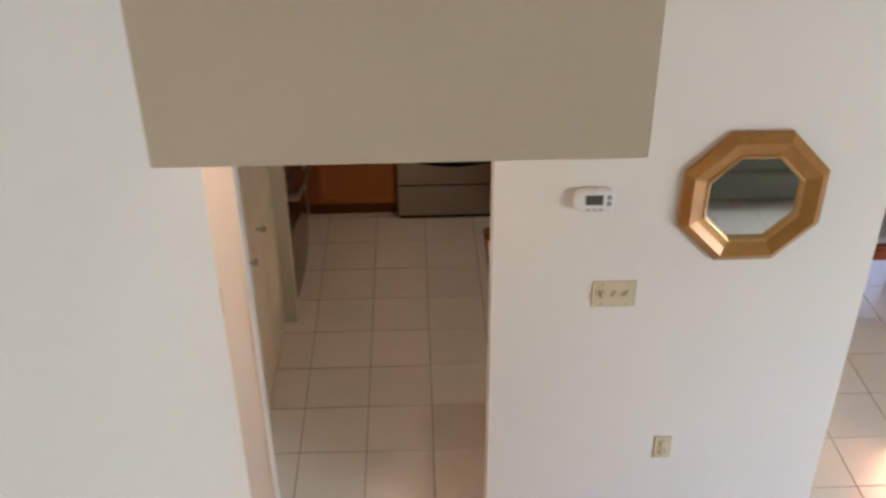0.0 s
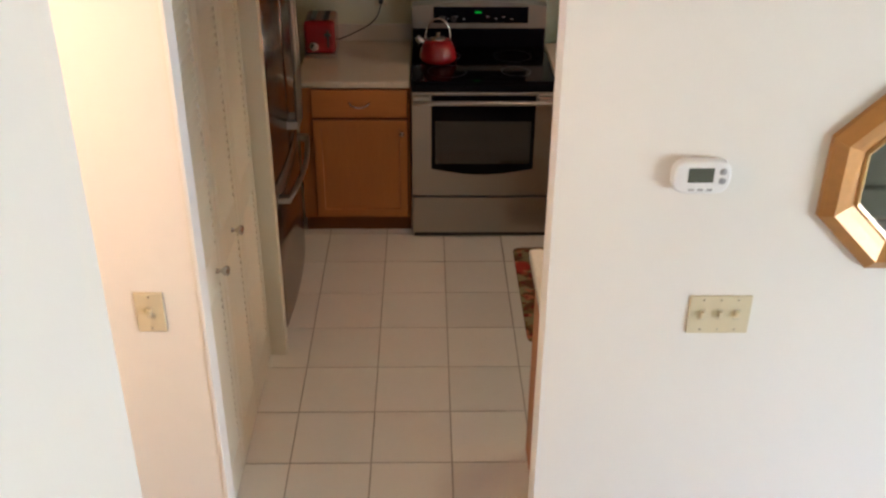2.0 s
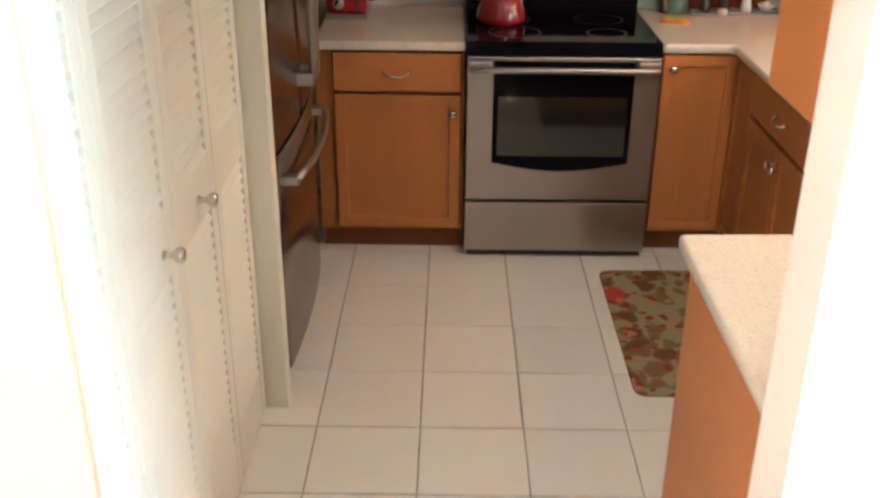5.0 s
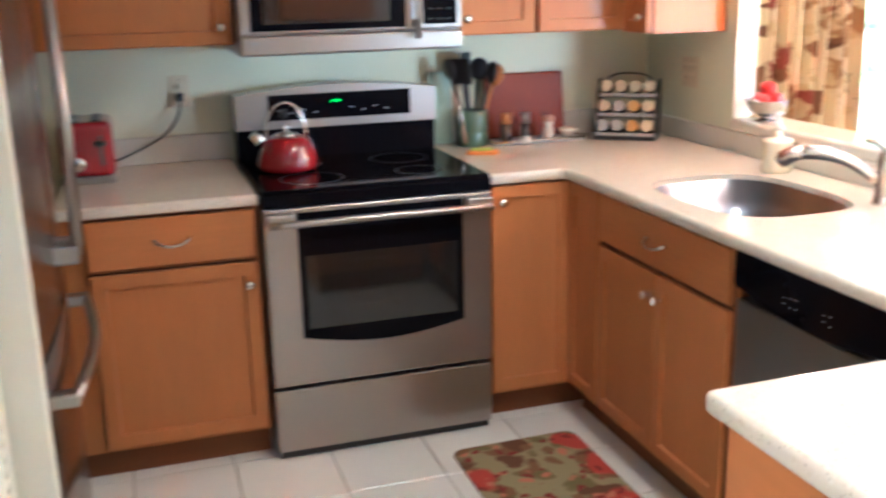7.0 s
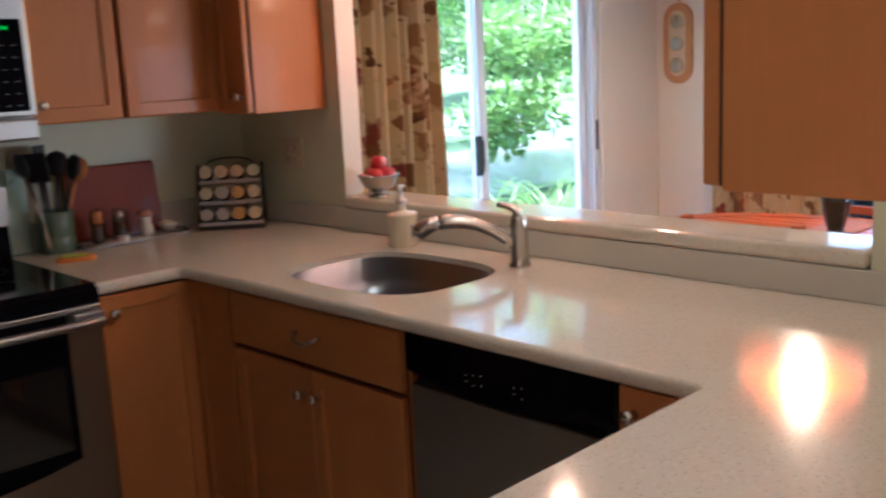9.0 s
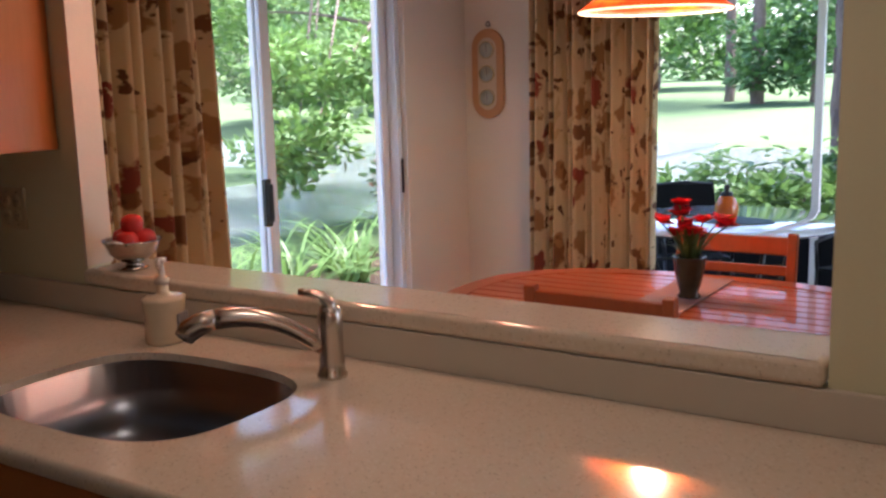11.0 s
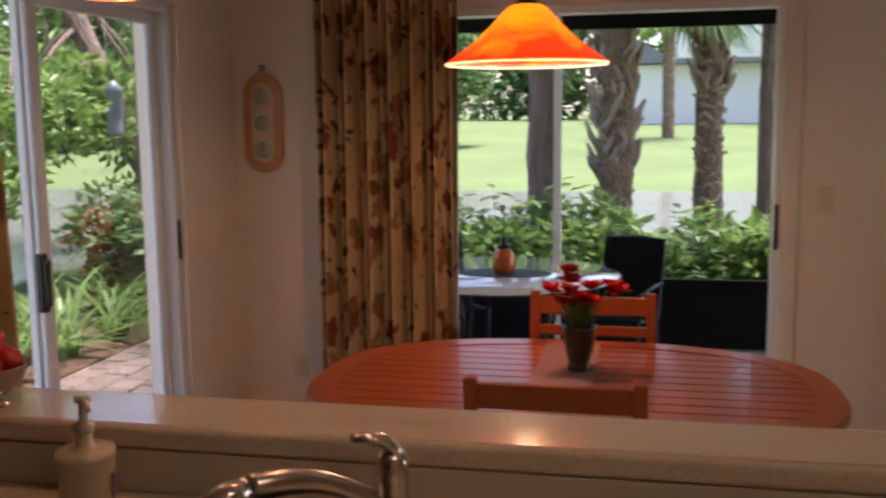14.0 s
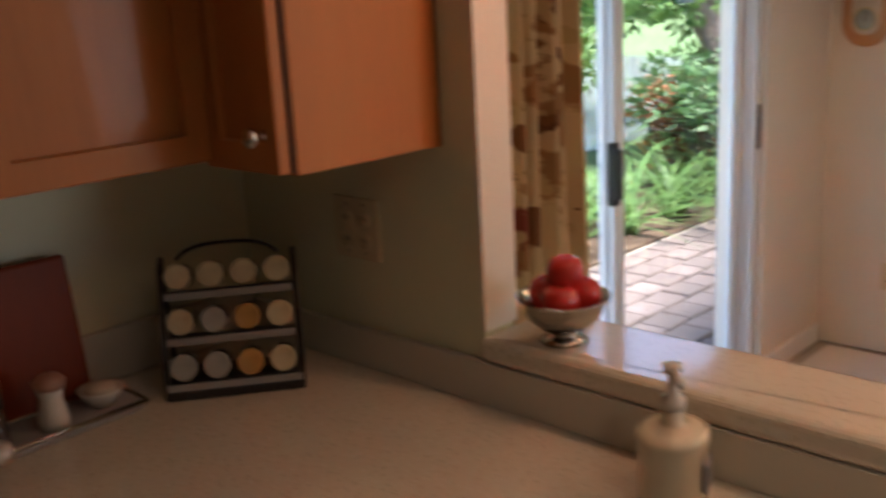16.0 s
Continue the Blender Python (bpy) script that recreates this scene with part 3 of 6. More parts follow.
upper_unit("honey maple wall cabinet over the toaster", (-0.62, -0.315, 1.345), 0, 0.618, 0.80, 0.37, [(0.012, 0.59, (0.56, 0.055))])
upper_unit("honey maple wall cabinet over the spice jars", (0.768, -0.315, 1.345), 0, 0.305, 0.80, 0.37, [(0.008, 0.29, (0.03, 0.055))])
upper_unit("honey maple corner wall cabinet", (1.077, -0.315, 1.345), 0, 0.36, 0.80, 0.37, [(0.008, 0.345, None)])
upper_unit("honey maple wall cabinet on the partition, with a plain end", (1.455, -0.315, 1.335), -90, 0.195, 0.80, 0.298, [(0.008, 0.18, (0.15, 0.055))])
upper_unit("honey maple wall cabinet hung over the counter return", (1.035, -2.80, 1.34), 180, 0.55, 0.80, 0.46, [(0.008, 0.534, None)])
upper_unit("honey maple cabinet over the microwave", (0.003, -0.315, 1.745), 0, 0.756, 0.40, 0.37, [(0.008, 0.365, (0.335, 0.05)), (0.381, 0.365, (0.03, 0.05))])


# ---- worktops ----
def rounded(points, radius=0.012, n=4):
    """The outline with its corners rounded."""
    out = []
    k = len(points)
    for i, p in enumerate(points):
        a, b, c = Vector(points[i - 1]), Vector(p), Vector(points[(i + 1) % k])
        r = min(radius, (a - b).length / 2, (c - b).length / 2)
        for q in arc((*(b + (a - b).normalized() * r), 0), (*b, 0), (*(b + (c - b).normalized() * r), 0), n):
            out.append((q.x, q.y))
    return out


single("countertop", slab(rounded([(-0.60, -0.667), (-0.003, -0.667), (-0.003, YN - 0.001), (-0.60, YN - 0.001)], 0.006), 0.870, 0.906, 0.008), COUNTER, "cream speckled solid-surface countertop between refrigerator and range", "countertop")


def sink_ring(n=48):
    """The basin's outline: a rounded D with its straight side to the wall."""
    out = []
    for i in range(n):
        a = 2 * math.pi * i / n
        c, s = math.cos(a), math.sin(a)
        e = 0.62
        out.append((1.360 + 0.224 * math.copysign(abs(c) ** e, c), -1.255 + 0.292 * math.copysign(abs(s) ** e, s)))
    return out


def worktop():
    """The L-shaped top with the basin cut out."""
    outer = rounded([(0.765, -0.667), (1.038, -0.668), (1.044, -2.444), (0.449, -2.456), (0.452, -3.262), (XP0 - 0.001, -3.262), (XP0 - 0.001, YN - 0.001), (0.765, YN - 0.001)], 0.02)
    bm = bmesh.new()
    rings = []
    for z, inset in ((0.870, 0.006), (0.876, 0.0), (0.896, 0.0), (0.903, 0.003), (0.906, 0.010)):
        ring = []
        k = len(outer)
        for i, p in enumerate(outer):
            a, b, c = Vector(outer[i - 1]), Vector(p), Vector(outer[(i + 1) % k])
            d = ((b - a).normalized() + (c - b).normalized())
            d = d.normalized() if d.length > 1e-6 else (c - b).normalized()
            nrm = Vector((-d.y, d.x))
            ring.append(bm.verts.new((*(b + nrm * inset), z)))
        rings.append(ring)
    for a, b in zip(rings, rings[1:]):
        for i in range(len(a)):
            bm.faces.new((a[i], a[(i + 1) % len(a)], b[(i + 1) % len(a)], b[i])).smooth = True
    hole = [bm.verts.new((x, y, 0.906)) for x, y in sink_ring()]
    low = [bm.verts.new((x, y, 0.870)) for x, y in sink_ring()]
    for i in range(len(hole)):
        bm.faces.new((hole[i], hole[(i + 1) % len(hole)], low[(i + 1) % len(hole)], low[i]))
    for top, inner in ((rings[-1], hole), (rings[0], low)):
        es = [bm.edges.get((top[i], top[(i + 1) % len(top)])) for i in range(len(top))] + [bm.edges.get((inner[i], inner[(i + 1) % len(inner)])) for i in range(len(inner))]
        bmesh.ops.triangle_fill(bm, edges=es, use_beauty=True)
    return bm


single("countertop", worktop(), COUNTER, "cream speckled solid-surface L-shaped countertop with a sink cut-out", "countertop")

# backsplash strips
setting("backsplash_left", bx((-0.60, -0.003), (YN - 0.016, YN - 0.0005), (0.9065, 1.005), 0.003), SPLASH, "low beige backsplash strip", "backsplash")
setting("backsplash_right", bx((0.765, XP0 - 0.016), (YN - 0.016, YN - 0.0005), (0.9065, 1.005), 0.003), SPLASH, "low beige backsplash strip", "backsplash")
setting("backsplash_east", bx((XP0 - 0.0185, XP0 - 0.0005), (-3.26, YN - 0.016), (0.9065, 0.9815), 0.002), SPLASH, "low beige backsplash strip under the bar", "backsplash")
# bar cap on the low wall
single("pass_through_counter", slab(rounded([(1.734, -0.588), (1.734, -2.437), (1.928, -2.437), (1.928, -0.588)], 0.012), 0.982, 1.026, 0.014, 4), COUNTER, "cream solid-surface bar top on the pass-through wall", "countertop")

# sink
sink = thing("sink", "undermount stainless steel D-shaped kitchen sink", "sink", (1.360, -1.255, 0.70))
ring = [(x - 1.360, y + 1.255) for x, y in sink_ring()]
sb = bmesh.new()
rr = []
for z, k in ((0.198, 1.05), (0.1995, 1.0), (0.19, 0.985), (0.05, 0.95), (0.02, 0.90), (0.006, 0.80), (0.0, 0.5), (-0.002, 0.12)):
    rr.append([sb.verts.new((x * k, y * k, min(z, 0.1695) if k >= 1.0 else z)) for x, y in ring])
for a, b in zip(rr, rr[1:]):
    for i in range(len(a)):
        sb.faces.new((a[i], a[(i + 1) % len(a)], b[(i + 1) % len(a)], b[i])).smooth = True
sb.faces.new(rr[-1])
part("basin", sb, SINKSTEEL, sink)
part("drain", lathe([(0.0, 0.004), (0.02, 0.004), (0.025, 0.008), (0.045, 0.009), (0.05, 0.004), (0.05, -0.004)], 24), CHROME, sink, "round drain")

# faucet: upright body, lever on top, pull-out spout reaching over the basin
faucet = thing("faucet", "satin nickel single-lever pull-out kitchen faucet", "faucet", (1.612, -1.525, 0.906))
part("body", lathe([(0.0, 0), (0.031, 0), (0.031, 0.006), (0.027, 0.012), (0.0255, 0.03), (0.025, 0.10), (0.026, 0.115), (0.023, 0.132), (0.020, 0.145), (0.0, 0.150)], 28), NICKEL, faucet)
part("lever", tube([(0.004, -0.004, 0.132), (0.0, 0.003, 0.152), (-0.008, 0.014, 0.165), (-0.020, 0.032, 0.172), (-0.033, 0.050, 0.174)], [0.023, 0.023, 0.020, 0.016, 0.012], 16, 0.6), NICKEL, faucet, "lever handle")
sp = arc((-0.012, 0.012, 0.062), (-0.07, 0.09, 0.146), (-0.145, 0.17, 0.130), 12)
part("spout", tube(sp, [0.017] * 5 + [0.0175, 0.018, 0.019, 0.020, 0.0205, 0.021, 0.021, 0.0205], 18), NICKEL, faucet, "pull-out spout")
part("spray_head", tube([(-0.143, 0.168, 0.132), (-0.163, 0.19, 0.124), (-0.18, 0.208, 0.110), (-0.187, 0.215, 0.096)], [0.0205, 0.023, 0.024, 0.020], 18), NICKEL, faucet, "spray head")

# soap dispenser bottle
soap = thing("soap_bottle", "clear soap bottle with cream liquid and clear pump", "soap dispenser", (1.645, -1.0, 0.906), 20)
part("bottle", put(lathe([(0.0, 0), (0.050, 0), (0.053, 0.006), (0.053, 0.03), (0.0505, 0.06), (0.056, 0.098), (0.055, 0.106), (0.040, 0.110), (0.020, 0.113), (0.016, 0.118), (0.015, 0.136), (0.0, 0.136)], 28), Matrix.Diagonal((1, 0.85, 1, 1))), mat("cream_liquid_soap", (0.72, 0.62, 0.45), 0.2, vary=0.08, coat=0.5), soap)
part("label", put(bx((-0.022, 0.022), (-0.0465, -0.040), (0.03, 0.07), 0.002), pose(0, -0.002, 0)), mat("blue_grey_label_print", (0.33, 0.33, 0.36), 0.5, vary=0.4, scale=60), soap, "small printed label")
part("pump", join(lathe([(0.0, 0.136), (0.017, 0.136), (0.017, 0.15), (0.008, 0.153), (0.006, 0.185), (0.013, 0.187), (0.013, 0.196), (0.0, 0.197)], 18), tube([(0, 0, 0.191), (-0.03, -0.012, 0.192), (-0.045, -0.018, 0.184)], 0.0045, 10)), mat("clear_pump_plastic", (0.66, 0.62, 0.55), 0.15, vary=0.05, coat=0.4), soap, "translucent pump")


# ---- range, microwave, refrigerator, dishwasher ----
rng = thing("range", "stainless steel electric range with a black glass cooktop", "range", (0.003, -0.69, 0))
W = 0.756
part("body", bx((0.004, W - 0.004), (0.05, 0.70), (0.03, 0.885), 0.003), BLACK, rng)
dr = part("drawer", bx((0, W), (0.0, 0.05), (0.028, 0.248), 0.006), STEEL, rng, "stainless steel bottom drawer")
part("kick_strip", bx((0.01, W - 0.01), (0.012, 0.05), (0.004, 0.027)), BLACK, rng)
dv = part("oven_door", bx((0, W), (-0.004, 0.05), (0.262, 0.858), 0.006), STEEL, rng, "stainless steel oven door")
wb = bmesh.new()
pts = [(0.105, 0.842), (0.105, 0.425)] + [(0.105 + 0.55 * i / 16, 0.425 - 0.035 * math.sin(math.pi * i / 16)) for i in range(1, 16)] + [(0.655, 0.425), (0.655, 0.842)]
vs = [wb.verts.new((x, -0.0045, z)) for x, z in pts]
fc = wb.faces.new(vs)
ex = bmesh.ops.extrude_face_region(wb, geom=[fc])
for v in ex["geom"]:
    if isinstance(v, bmesh.types.BMVert):
        v.co.y = -0.008
part("window_trim", wb, BLACKGLASS, dv, "black glass door window")
part("window", bx((0.125, 0.635), (-0.0092, -0.0082), (0.455, 0.70), 0.0), OVENGLASS, dv, "see-through oven window")
part("handle", join(tube([(0.012, -0.052, 0.815)] + [(0.012 + 0.732 * i / 10, -0.052 - 0.008 * math.sin(math.pi * i / 10), 0.815 + 0.004 * math.sin(math.pi * i / 10)) for i in range(1, 10)] + [(0.744, -0.052, 0.815)], 0.012, 14), bx((0.006, 0.095), (-0.045, -0.004), (0.806, 0.848), 0.008), bx((0.661, 0.75), (-0.045, -0.004), (0.806, 0.848), 0.008)), STEEL, dv, "bowed steel bar handle")
ct = part("cooktop", bx((-0.001, W + 0.001), (0.005, 0.60), (0.885, 0.915), 0.006), BLACKGLASS, rng, "black glass cooktop")
part("front_trim", bx((0.0, W), (-0.012, 0.012), (0.862, 0.905), 0.006), BLACKGLASS, rng)
for cx, cy, r in ((0.19, 0.17, 0.10), (0.56, 0.17, 0.075), (0.19, 0.43, 0.075), (0.56, 0.43, 0.10)):
    part("burner_ring", lathe([(r, 0.9152), (r + 0.003, 0.9156), (r + 0.006, 0.9152)], 40, (cx, cy, 0), cap=False), RINGPRINT, ct, "thin grey burner ring")
part("riser", bx((0.002, W - 0.002), (0.60, 0.70), (0.885, 1.03), 0.004), BLACKGLASS, rng, "black glass riser behind the cooktop")
bg = bmesh.new()
prof = [(0.0, 1.025)] + [(W * i / 16, 1.150 + 0.028 * math.sin(math.pi * i / 16)) for i in range(17)] + [(W, 1.025)]
vs = [bg.verts.new((x, 0.592, z)) for x, z in prof]
fc = bg.faces.new(vs)
ex = bmesh.ops.extrude_face_region(bg, geom=[fc])
for v in ex["geom"]:
    if isinstance(v, bmesh.types.BMVert):
        v.co.y = 0.69
bgo = part("backguard", bg, STEEL, rng, "curved stainless steel control panel")
part("display_panel", bx((0.12, 0.655), (0.586, 0.592), (1.055, 1.148), 0.002), BLACKGLASS, bgo, "black control glass")
part("clock", join(*[bx((0.356 + 0.009 * i, 0.356 + 0.009 * i + 0.005), (0.5845, 0.5858), (1.114, 1.122), 0) for i in range(4)]), GREENLED, bgo, "green lit clock digits")
for i in (0, 1, 2, 3, 6, 7, 8, 9):
    part("button", bx((0.15 + 0.045 * i, 0.165 + 0.045 * i), (0.5848, 0.5858), (1.09 - 0.012 * (i % 2), 1.0935 - 0.012 * (i % 2)), 0), GREY, bgo)
for i in range(2):
    part("knob", put(lathe([(0.0, 0), (0.016, 0), (0.015, 0.014), (0.0, 0.015)], 20), pose(0.175 + 0.06 * i, 0.586, 1.08, 90, 0, 0)), BLACK, bgo)
part("badge", bx((0.035, 0.06), (0.5895, 0.5915), (1.05, 1.062), 0.001), GREY, bgo, "small maker's badge")

mw = thing("microwave", "stainless steel over-the-range microwave", "microwave", (0.004, -0.43, 1.31))
MWW = 0.754
part("body", bx((0, MWW), (0.03, 0.48), (0.0, 0.43), 0.004), STEEL, mw)
md = part("door", bx((0, 0.60), (0.0, 0.03), (0.068, 0.43), 0.006), STEEL, mw, "stainless steel framed door")
part("window", bx((0.035, 0.555), (-0.004, 0.0), (0.078, 0.345), 0.003), BLACKGLASS, md, "dark door glass")
part("window_screen", bx((0.075, 0.50), (-0.0052, -0.0042), (0.10, 0.32), 0), OVENGLASS, md, "tinted viewing screen")
part("handle", join(tube([(0.588, -0.036, 0.04), (0.588, -0.04, 0.2), (0.588, -0.036, 0.41)], 0.0105, 12), bx((0.579, 0.597), (-0.036, 0.0), (0.075, 0.10), 0.004), bx((0.579, 0.597), (-0.036, 0.0), (0.37, 0.395), 0.004)), STEEL, md, "vertical steel bar handle")
mp_ = part("control_panel", bx((0.604, MWW), (0.0, 0.03), (0.068, 0.43), 0.006), STEEL, mw)
part("keypad", bx((0.615, 0.735), (-0.003, 0.0), (0.085, 0.345), 0.003), BLACKGLASS, mp_, "black keypad")
for r in range(6):
    for c in range(3):
        part("key", bx((0.634 + 0.033 * c, 0.648 + 0.033 * c), (-0.0036, -0.003), (0.100 + 0.034 * r, 0.103 + 0.034 * r), 0), LCD, mp_)
part("clock", join(*[bx((0.648 + 0.013 * i, 0.655 + 0.013 * i), (-0.0038, -0.003), (0.315, 0.325), 0) for i in range(4)]), GREENLED, mp_, "green lit clock digits")
part("vent_lip", bx((0.0, MWW), (-0.004, 0.03), (0.0, 0.064), 0.008), STEEL, mw, "curved lower lip")
part("badge", bx((0.035, 0.06), (-0.0055, -0.004), (0.036, 0.046), 0.001), GREY, mw, "small maker's badge")

fr = thing("refrigerator", "dark stainless steel french-door refrigerator with bottom freezer", "refrigerator", (-0.578, -1.758, 0))
FW = 0.905
part("body", bx((-0.72, -0.055), (0.0, FW), (0.02, 1.76), 0.006), BLACK, fr)
part("grille", bx((-0.06, -0.03), (0.01, FW - 0.01), (0.0, 0.06), 0.004), BLACK, fr)


def fridge_front(name, y0, y1, z0, z1, label):
    """A door front that bows out slightly between its vertical edges."""
    bm = bmesh.new()
    n = 12
    a, b = [], []
    for i in range(n + 1):
        y = y0 + (y1 - y0) * i / n
        g = (y / FW - 0.5) * 2
        x = 0.022 * (1 - g * g)
        e = 0.012 if i in (0, n) else 0
        a.append((x - e, y))
    b = a + [(-0.054, y1), (-0.054, y0)]
    lo = [bm.verts.new((x, y, z0)) for x, y in b]
    hi = [bm.verts.new((x, y, z1)) for x, y in b]
    for i in range(len(b)):
        f = bm.faces.new((lo[i], lo[(i + 1) % len(b)], hi[(i + 1) % len(b)], hi[i]))
        f.smooth = i < n
    bm.faces.new(lo[::-1])
    bm.faces.new(hi)
    return part(name, bm, STEEL_V, fr, label)


d1 = fridge_front("door", 0.004, FW / 2 - 0.002, 0.815, 1.755, "dark steel refrigerator door")
d2 = fridge_front("door", FW / 2 + 0.002, FW - 0.004, 0.815, 1.755, "dark steel refrigerator door")
d3 = fridge_front("freezer_drawer", 0.004, FW - 0.004, 0.065, 0.80, "dark steel freezer drawer")
for y, o in ((FW / 2 - 0.045, d1), (FW / 2 + 0.045, d2)):
    part("handle", join(tube([(0.072, y, 0.94), (0.078, y, 1.2), (0.072, y, 1.62)], 0.0115, 12), bx((0.01, 0.078), (y - 0.014, y + 0.014), (0.92, 0.965), 0.006), bx((0.01, 0.078), (y - 0.014, y + 0.014), (1.6, 1.645), 0.006)), STEEL, o, "long steel bar handle")
part("handle", join(tube([(0.055, 0.09, 0.715)] + [(0.055 + 0.03 * math.sin(math.pi * i / 8), 0.09 + (FW - 0.18) * i / 8, 0.715) for i in range(1, 8)] + [(0.055, FW - 0.09, 0.715)], 0.013, 12), bx((0.0, 0.064), (0.075, 0.12), (0.70, 0.73), 0.006), bx((0.0, 0.064), (FW - 0.12, FW - 0.075), (0.70, 0.73), 0.006)), STEEL, d3, "bowed steel freezer handle")
upper_unit("honey maple cabinet over the refrigerator", (-0.90, -1.76, 1.82), 90, 0.90, 0.5, 0.58, [(0.008, 0.44, (0.41, 0.05)), (0.452, 0.44, (0.03, 0.05))])

dw = thing("dishwasher", "black-and-steel dishwasher under the counter", "dishwasher", (1.085, -1.64, 0), -90)
DWW = 0.598
part("body", bx((0.004, DWW - 0.004), (0.03, 0.62), (0.02, 0.865)), BLACK, dw)
dwd = part("door", bx((0.002, DWW - 0.002), (-0.012, 0.03), (0.11, 0.735), 0.006), DWSTEEL, dw, "dark steel dishwasher door")
cp = bmesh.new()
prof = [(0.002, 0.862), (0.002, 0.772)] + [(0.002 + 0.594 * i / 14, 0.772 - 0.034 * math.sin(math.pi * i / 14)) for i in range(1, 14)] + [(0.596, 0.772), (0.596, 0.862)]
vs = [cp.verts.new((x, -0.022, z)) for x, z in prof]
fc = cp.faces.new(vs)
ex = bmesh.ops.extrude_face_region(cp, geom=[fc])
for v in ex["geom"]:
    if isinstance(v, bmesh.types.BMVert):
        v.co.y = -0.0125
cpo = part("control_panel", cp, BLACKGLASS, dw, "curved black control panel")
for i in range(10):
    x = 0.20 + 0.022 * (i % 5) + (0.075 if i % 5 > 2 else 0)
    part("indicator", bx((x, x + 0.004), (-0.0232, -0.022), (0.795 - 0.02 * (i // 5) + 0.003 * (i % 3), 0.7975 - 0.02 * (i // 5) + 0.003 * (i % 3)), 0), PALEPRINT, cpo)
part("toe_panel", bx((0.004, DWW - 0.004), (0.035, 0.06), (0.0, 0.105)), BLACK, dw)


# ---- things on the kitchen counters ----
toaster = thing("toaster", "red two-slot toaster with chrome dial", "toaster", (-0.505, -0.175, 0.906), 0)
part("shell", bx((-0.086, 0.086), (-0.10, 0.15), (0.022, 0.205), 0.024, 4), TOASTRED, toaster)
part("base", bx((-0.088, 0.088), (-0.105, 0.155), (0.0, 0.026), 0.006), STEEL, toaster, "steel base")
for s in (-0.035, 0.035):
    part("slot", bx((s - 0.014, s + 0.014), (-0.07, 0.12), (0.201, 0.209), 0.002), BLACK, toaster, "black slot")
part("dial", put(lathe([(0.0, 0), (0.026, 0), (0.024, 0.016), (0.018, 0.02), (0.0, 0.021)], 24), pose(-0.03, -0.10, 0.07, 90, 0, 0)), CHROME, toaster, "chrome browning dial")
part("lever", join(bx((0.042, 0.052), (-0.104, -0.10), (0.06, 0.16), 0), bx((0.03, 0.064), (-0.122, -0.10), (0.128, 0.142), 0.004)), BLACK, toaster, "black lever")



def wall_plate(name, label, at, rz, kind, gangs=1, category="outlet"):
    """An ivory wall plate with sockets or toggles; its back lies on local y = 0."""
    w = 0.036 + 0.023 * (gangs - 1)
    t = thing(name, label, category, at, rz)
    part("plate", bx((-w, w), (-0.006, -0.0003), (-0.058, 0.058), 0.003), IVORY, t)
    for g in range(gangs):
        x = (g - (gangs - 1) / 2) * 0.046
        if kind == "outlet":
            for z in (-0.02, 0.02):
                p = part("socket", put(lathe([(0.0, 0), (0.0165, 0), (0.0165, 0.0025), (0.0, 0.0025)], 20), pose(x, -0.006, z, 90, 0, 0)), IVORY, t)
                part("slots", join(bx((x - 0.007, x - 0.005), (-0.0092, -0.008), (z - 0.005, z + 0.004)), bx((x + 0.005, x + 0.007), (-0.0092, -0.008), (z - 0.005, z + 0.004))), BLACK, p, "dark socket slots")
        else:
            part("toggle", put(bx((x - 0.005, x + 0.005), (-0.018, -0.005), (-0.009, 0.009), 0.002), pose(0, 0, 0.004)), IVORY, t)
            # darker ivory plate stands in for shade in the toggle's recess
            part("surround", bx((x - 0.008, x + 0.008), (-0.0072, -0.006), (-0.014, 0.018)), mat("ivory_recess_shade", (0.54, 0.47, 0.33), 0.5) if not bpy.data.materials.get("ivory_recess_shade") else bpy.data.materials["ivory_recess_shade"], t)
        for z in (-0.045, 0.045):
            part("screw", put(lathe([(0.0, 0), (0.003, 0), (0.0025, 0.001), (0.0, 0.0012)], 8), pose(x, -0.006, z, 90, 0, 0)), NICKEL, t)
    return t


wall_plate("wall_outlet", "ivory double outlet with the toaster plugged in", (-0.176, YN, 1.165), 0, "outlet")
cord = thing("power_cord", "black toaster cord hanging from the outlet", "cord", (-0.176, YN - 0.008, 1.145))
part("plug", bx((-0.013, 0.013), (-0.035, 0.0), (-0.014, 0.014), 0.005), BLACK, cord, "black plug")
part("cable", tube(arc((0, -0.03, -0.01), (-0.01, -0.07, -0.10), (-0.10, -0.04, -0.15), 8) + arc((-0.10, -0.04, -0.15), (-0.17, -0.03, -0.19), (-0.245, -0.09, -0.205), 8)[1:], 0.004, 8), BLACK, cord)
wall_plate("wall_outlet", "ivory outlet plate on the green wall by the pass-through", (XP0, -0.285, 1.17), -90, "outlet", 2)
wall_plate("light_switch", "ivory three-gang light switch plate on the hall wall", (0.848, YD0, 1.225), 0, "switch", 3, "light switch")
wall_plate("light_switch", "ivory single light switch in the passage", (-0.613, -3.47, 1.29), 0, "switch", 1, "light switch")
wall_plate("wall_outlet", "ivory outlet low on the hall wall", (1.115, YD0, 0.45), 0, "outlet")
wall_plate("wall_outlet", "ivory outlet low on the passage wall", (-0.86, -3.47, 0.45), 0, "outlet")
wall_plate("wall_outlet", "ivory outlet low beside the curtain", (XE, -0.235, 0.335), -90, "outlet")
wall_plate("light_switch", "ivory light switch beside the lanai door", (XE, -2.63, 1.165), -90, "switch", 1, "light switch")

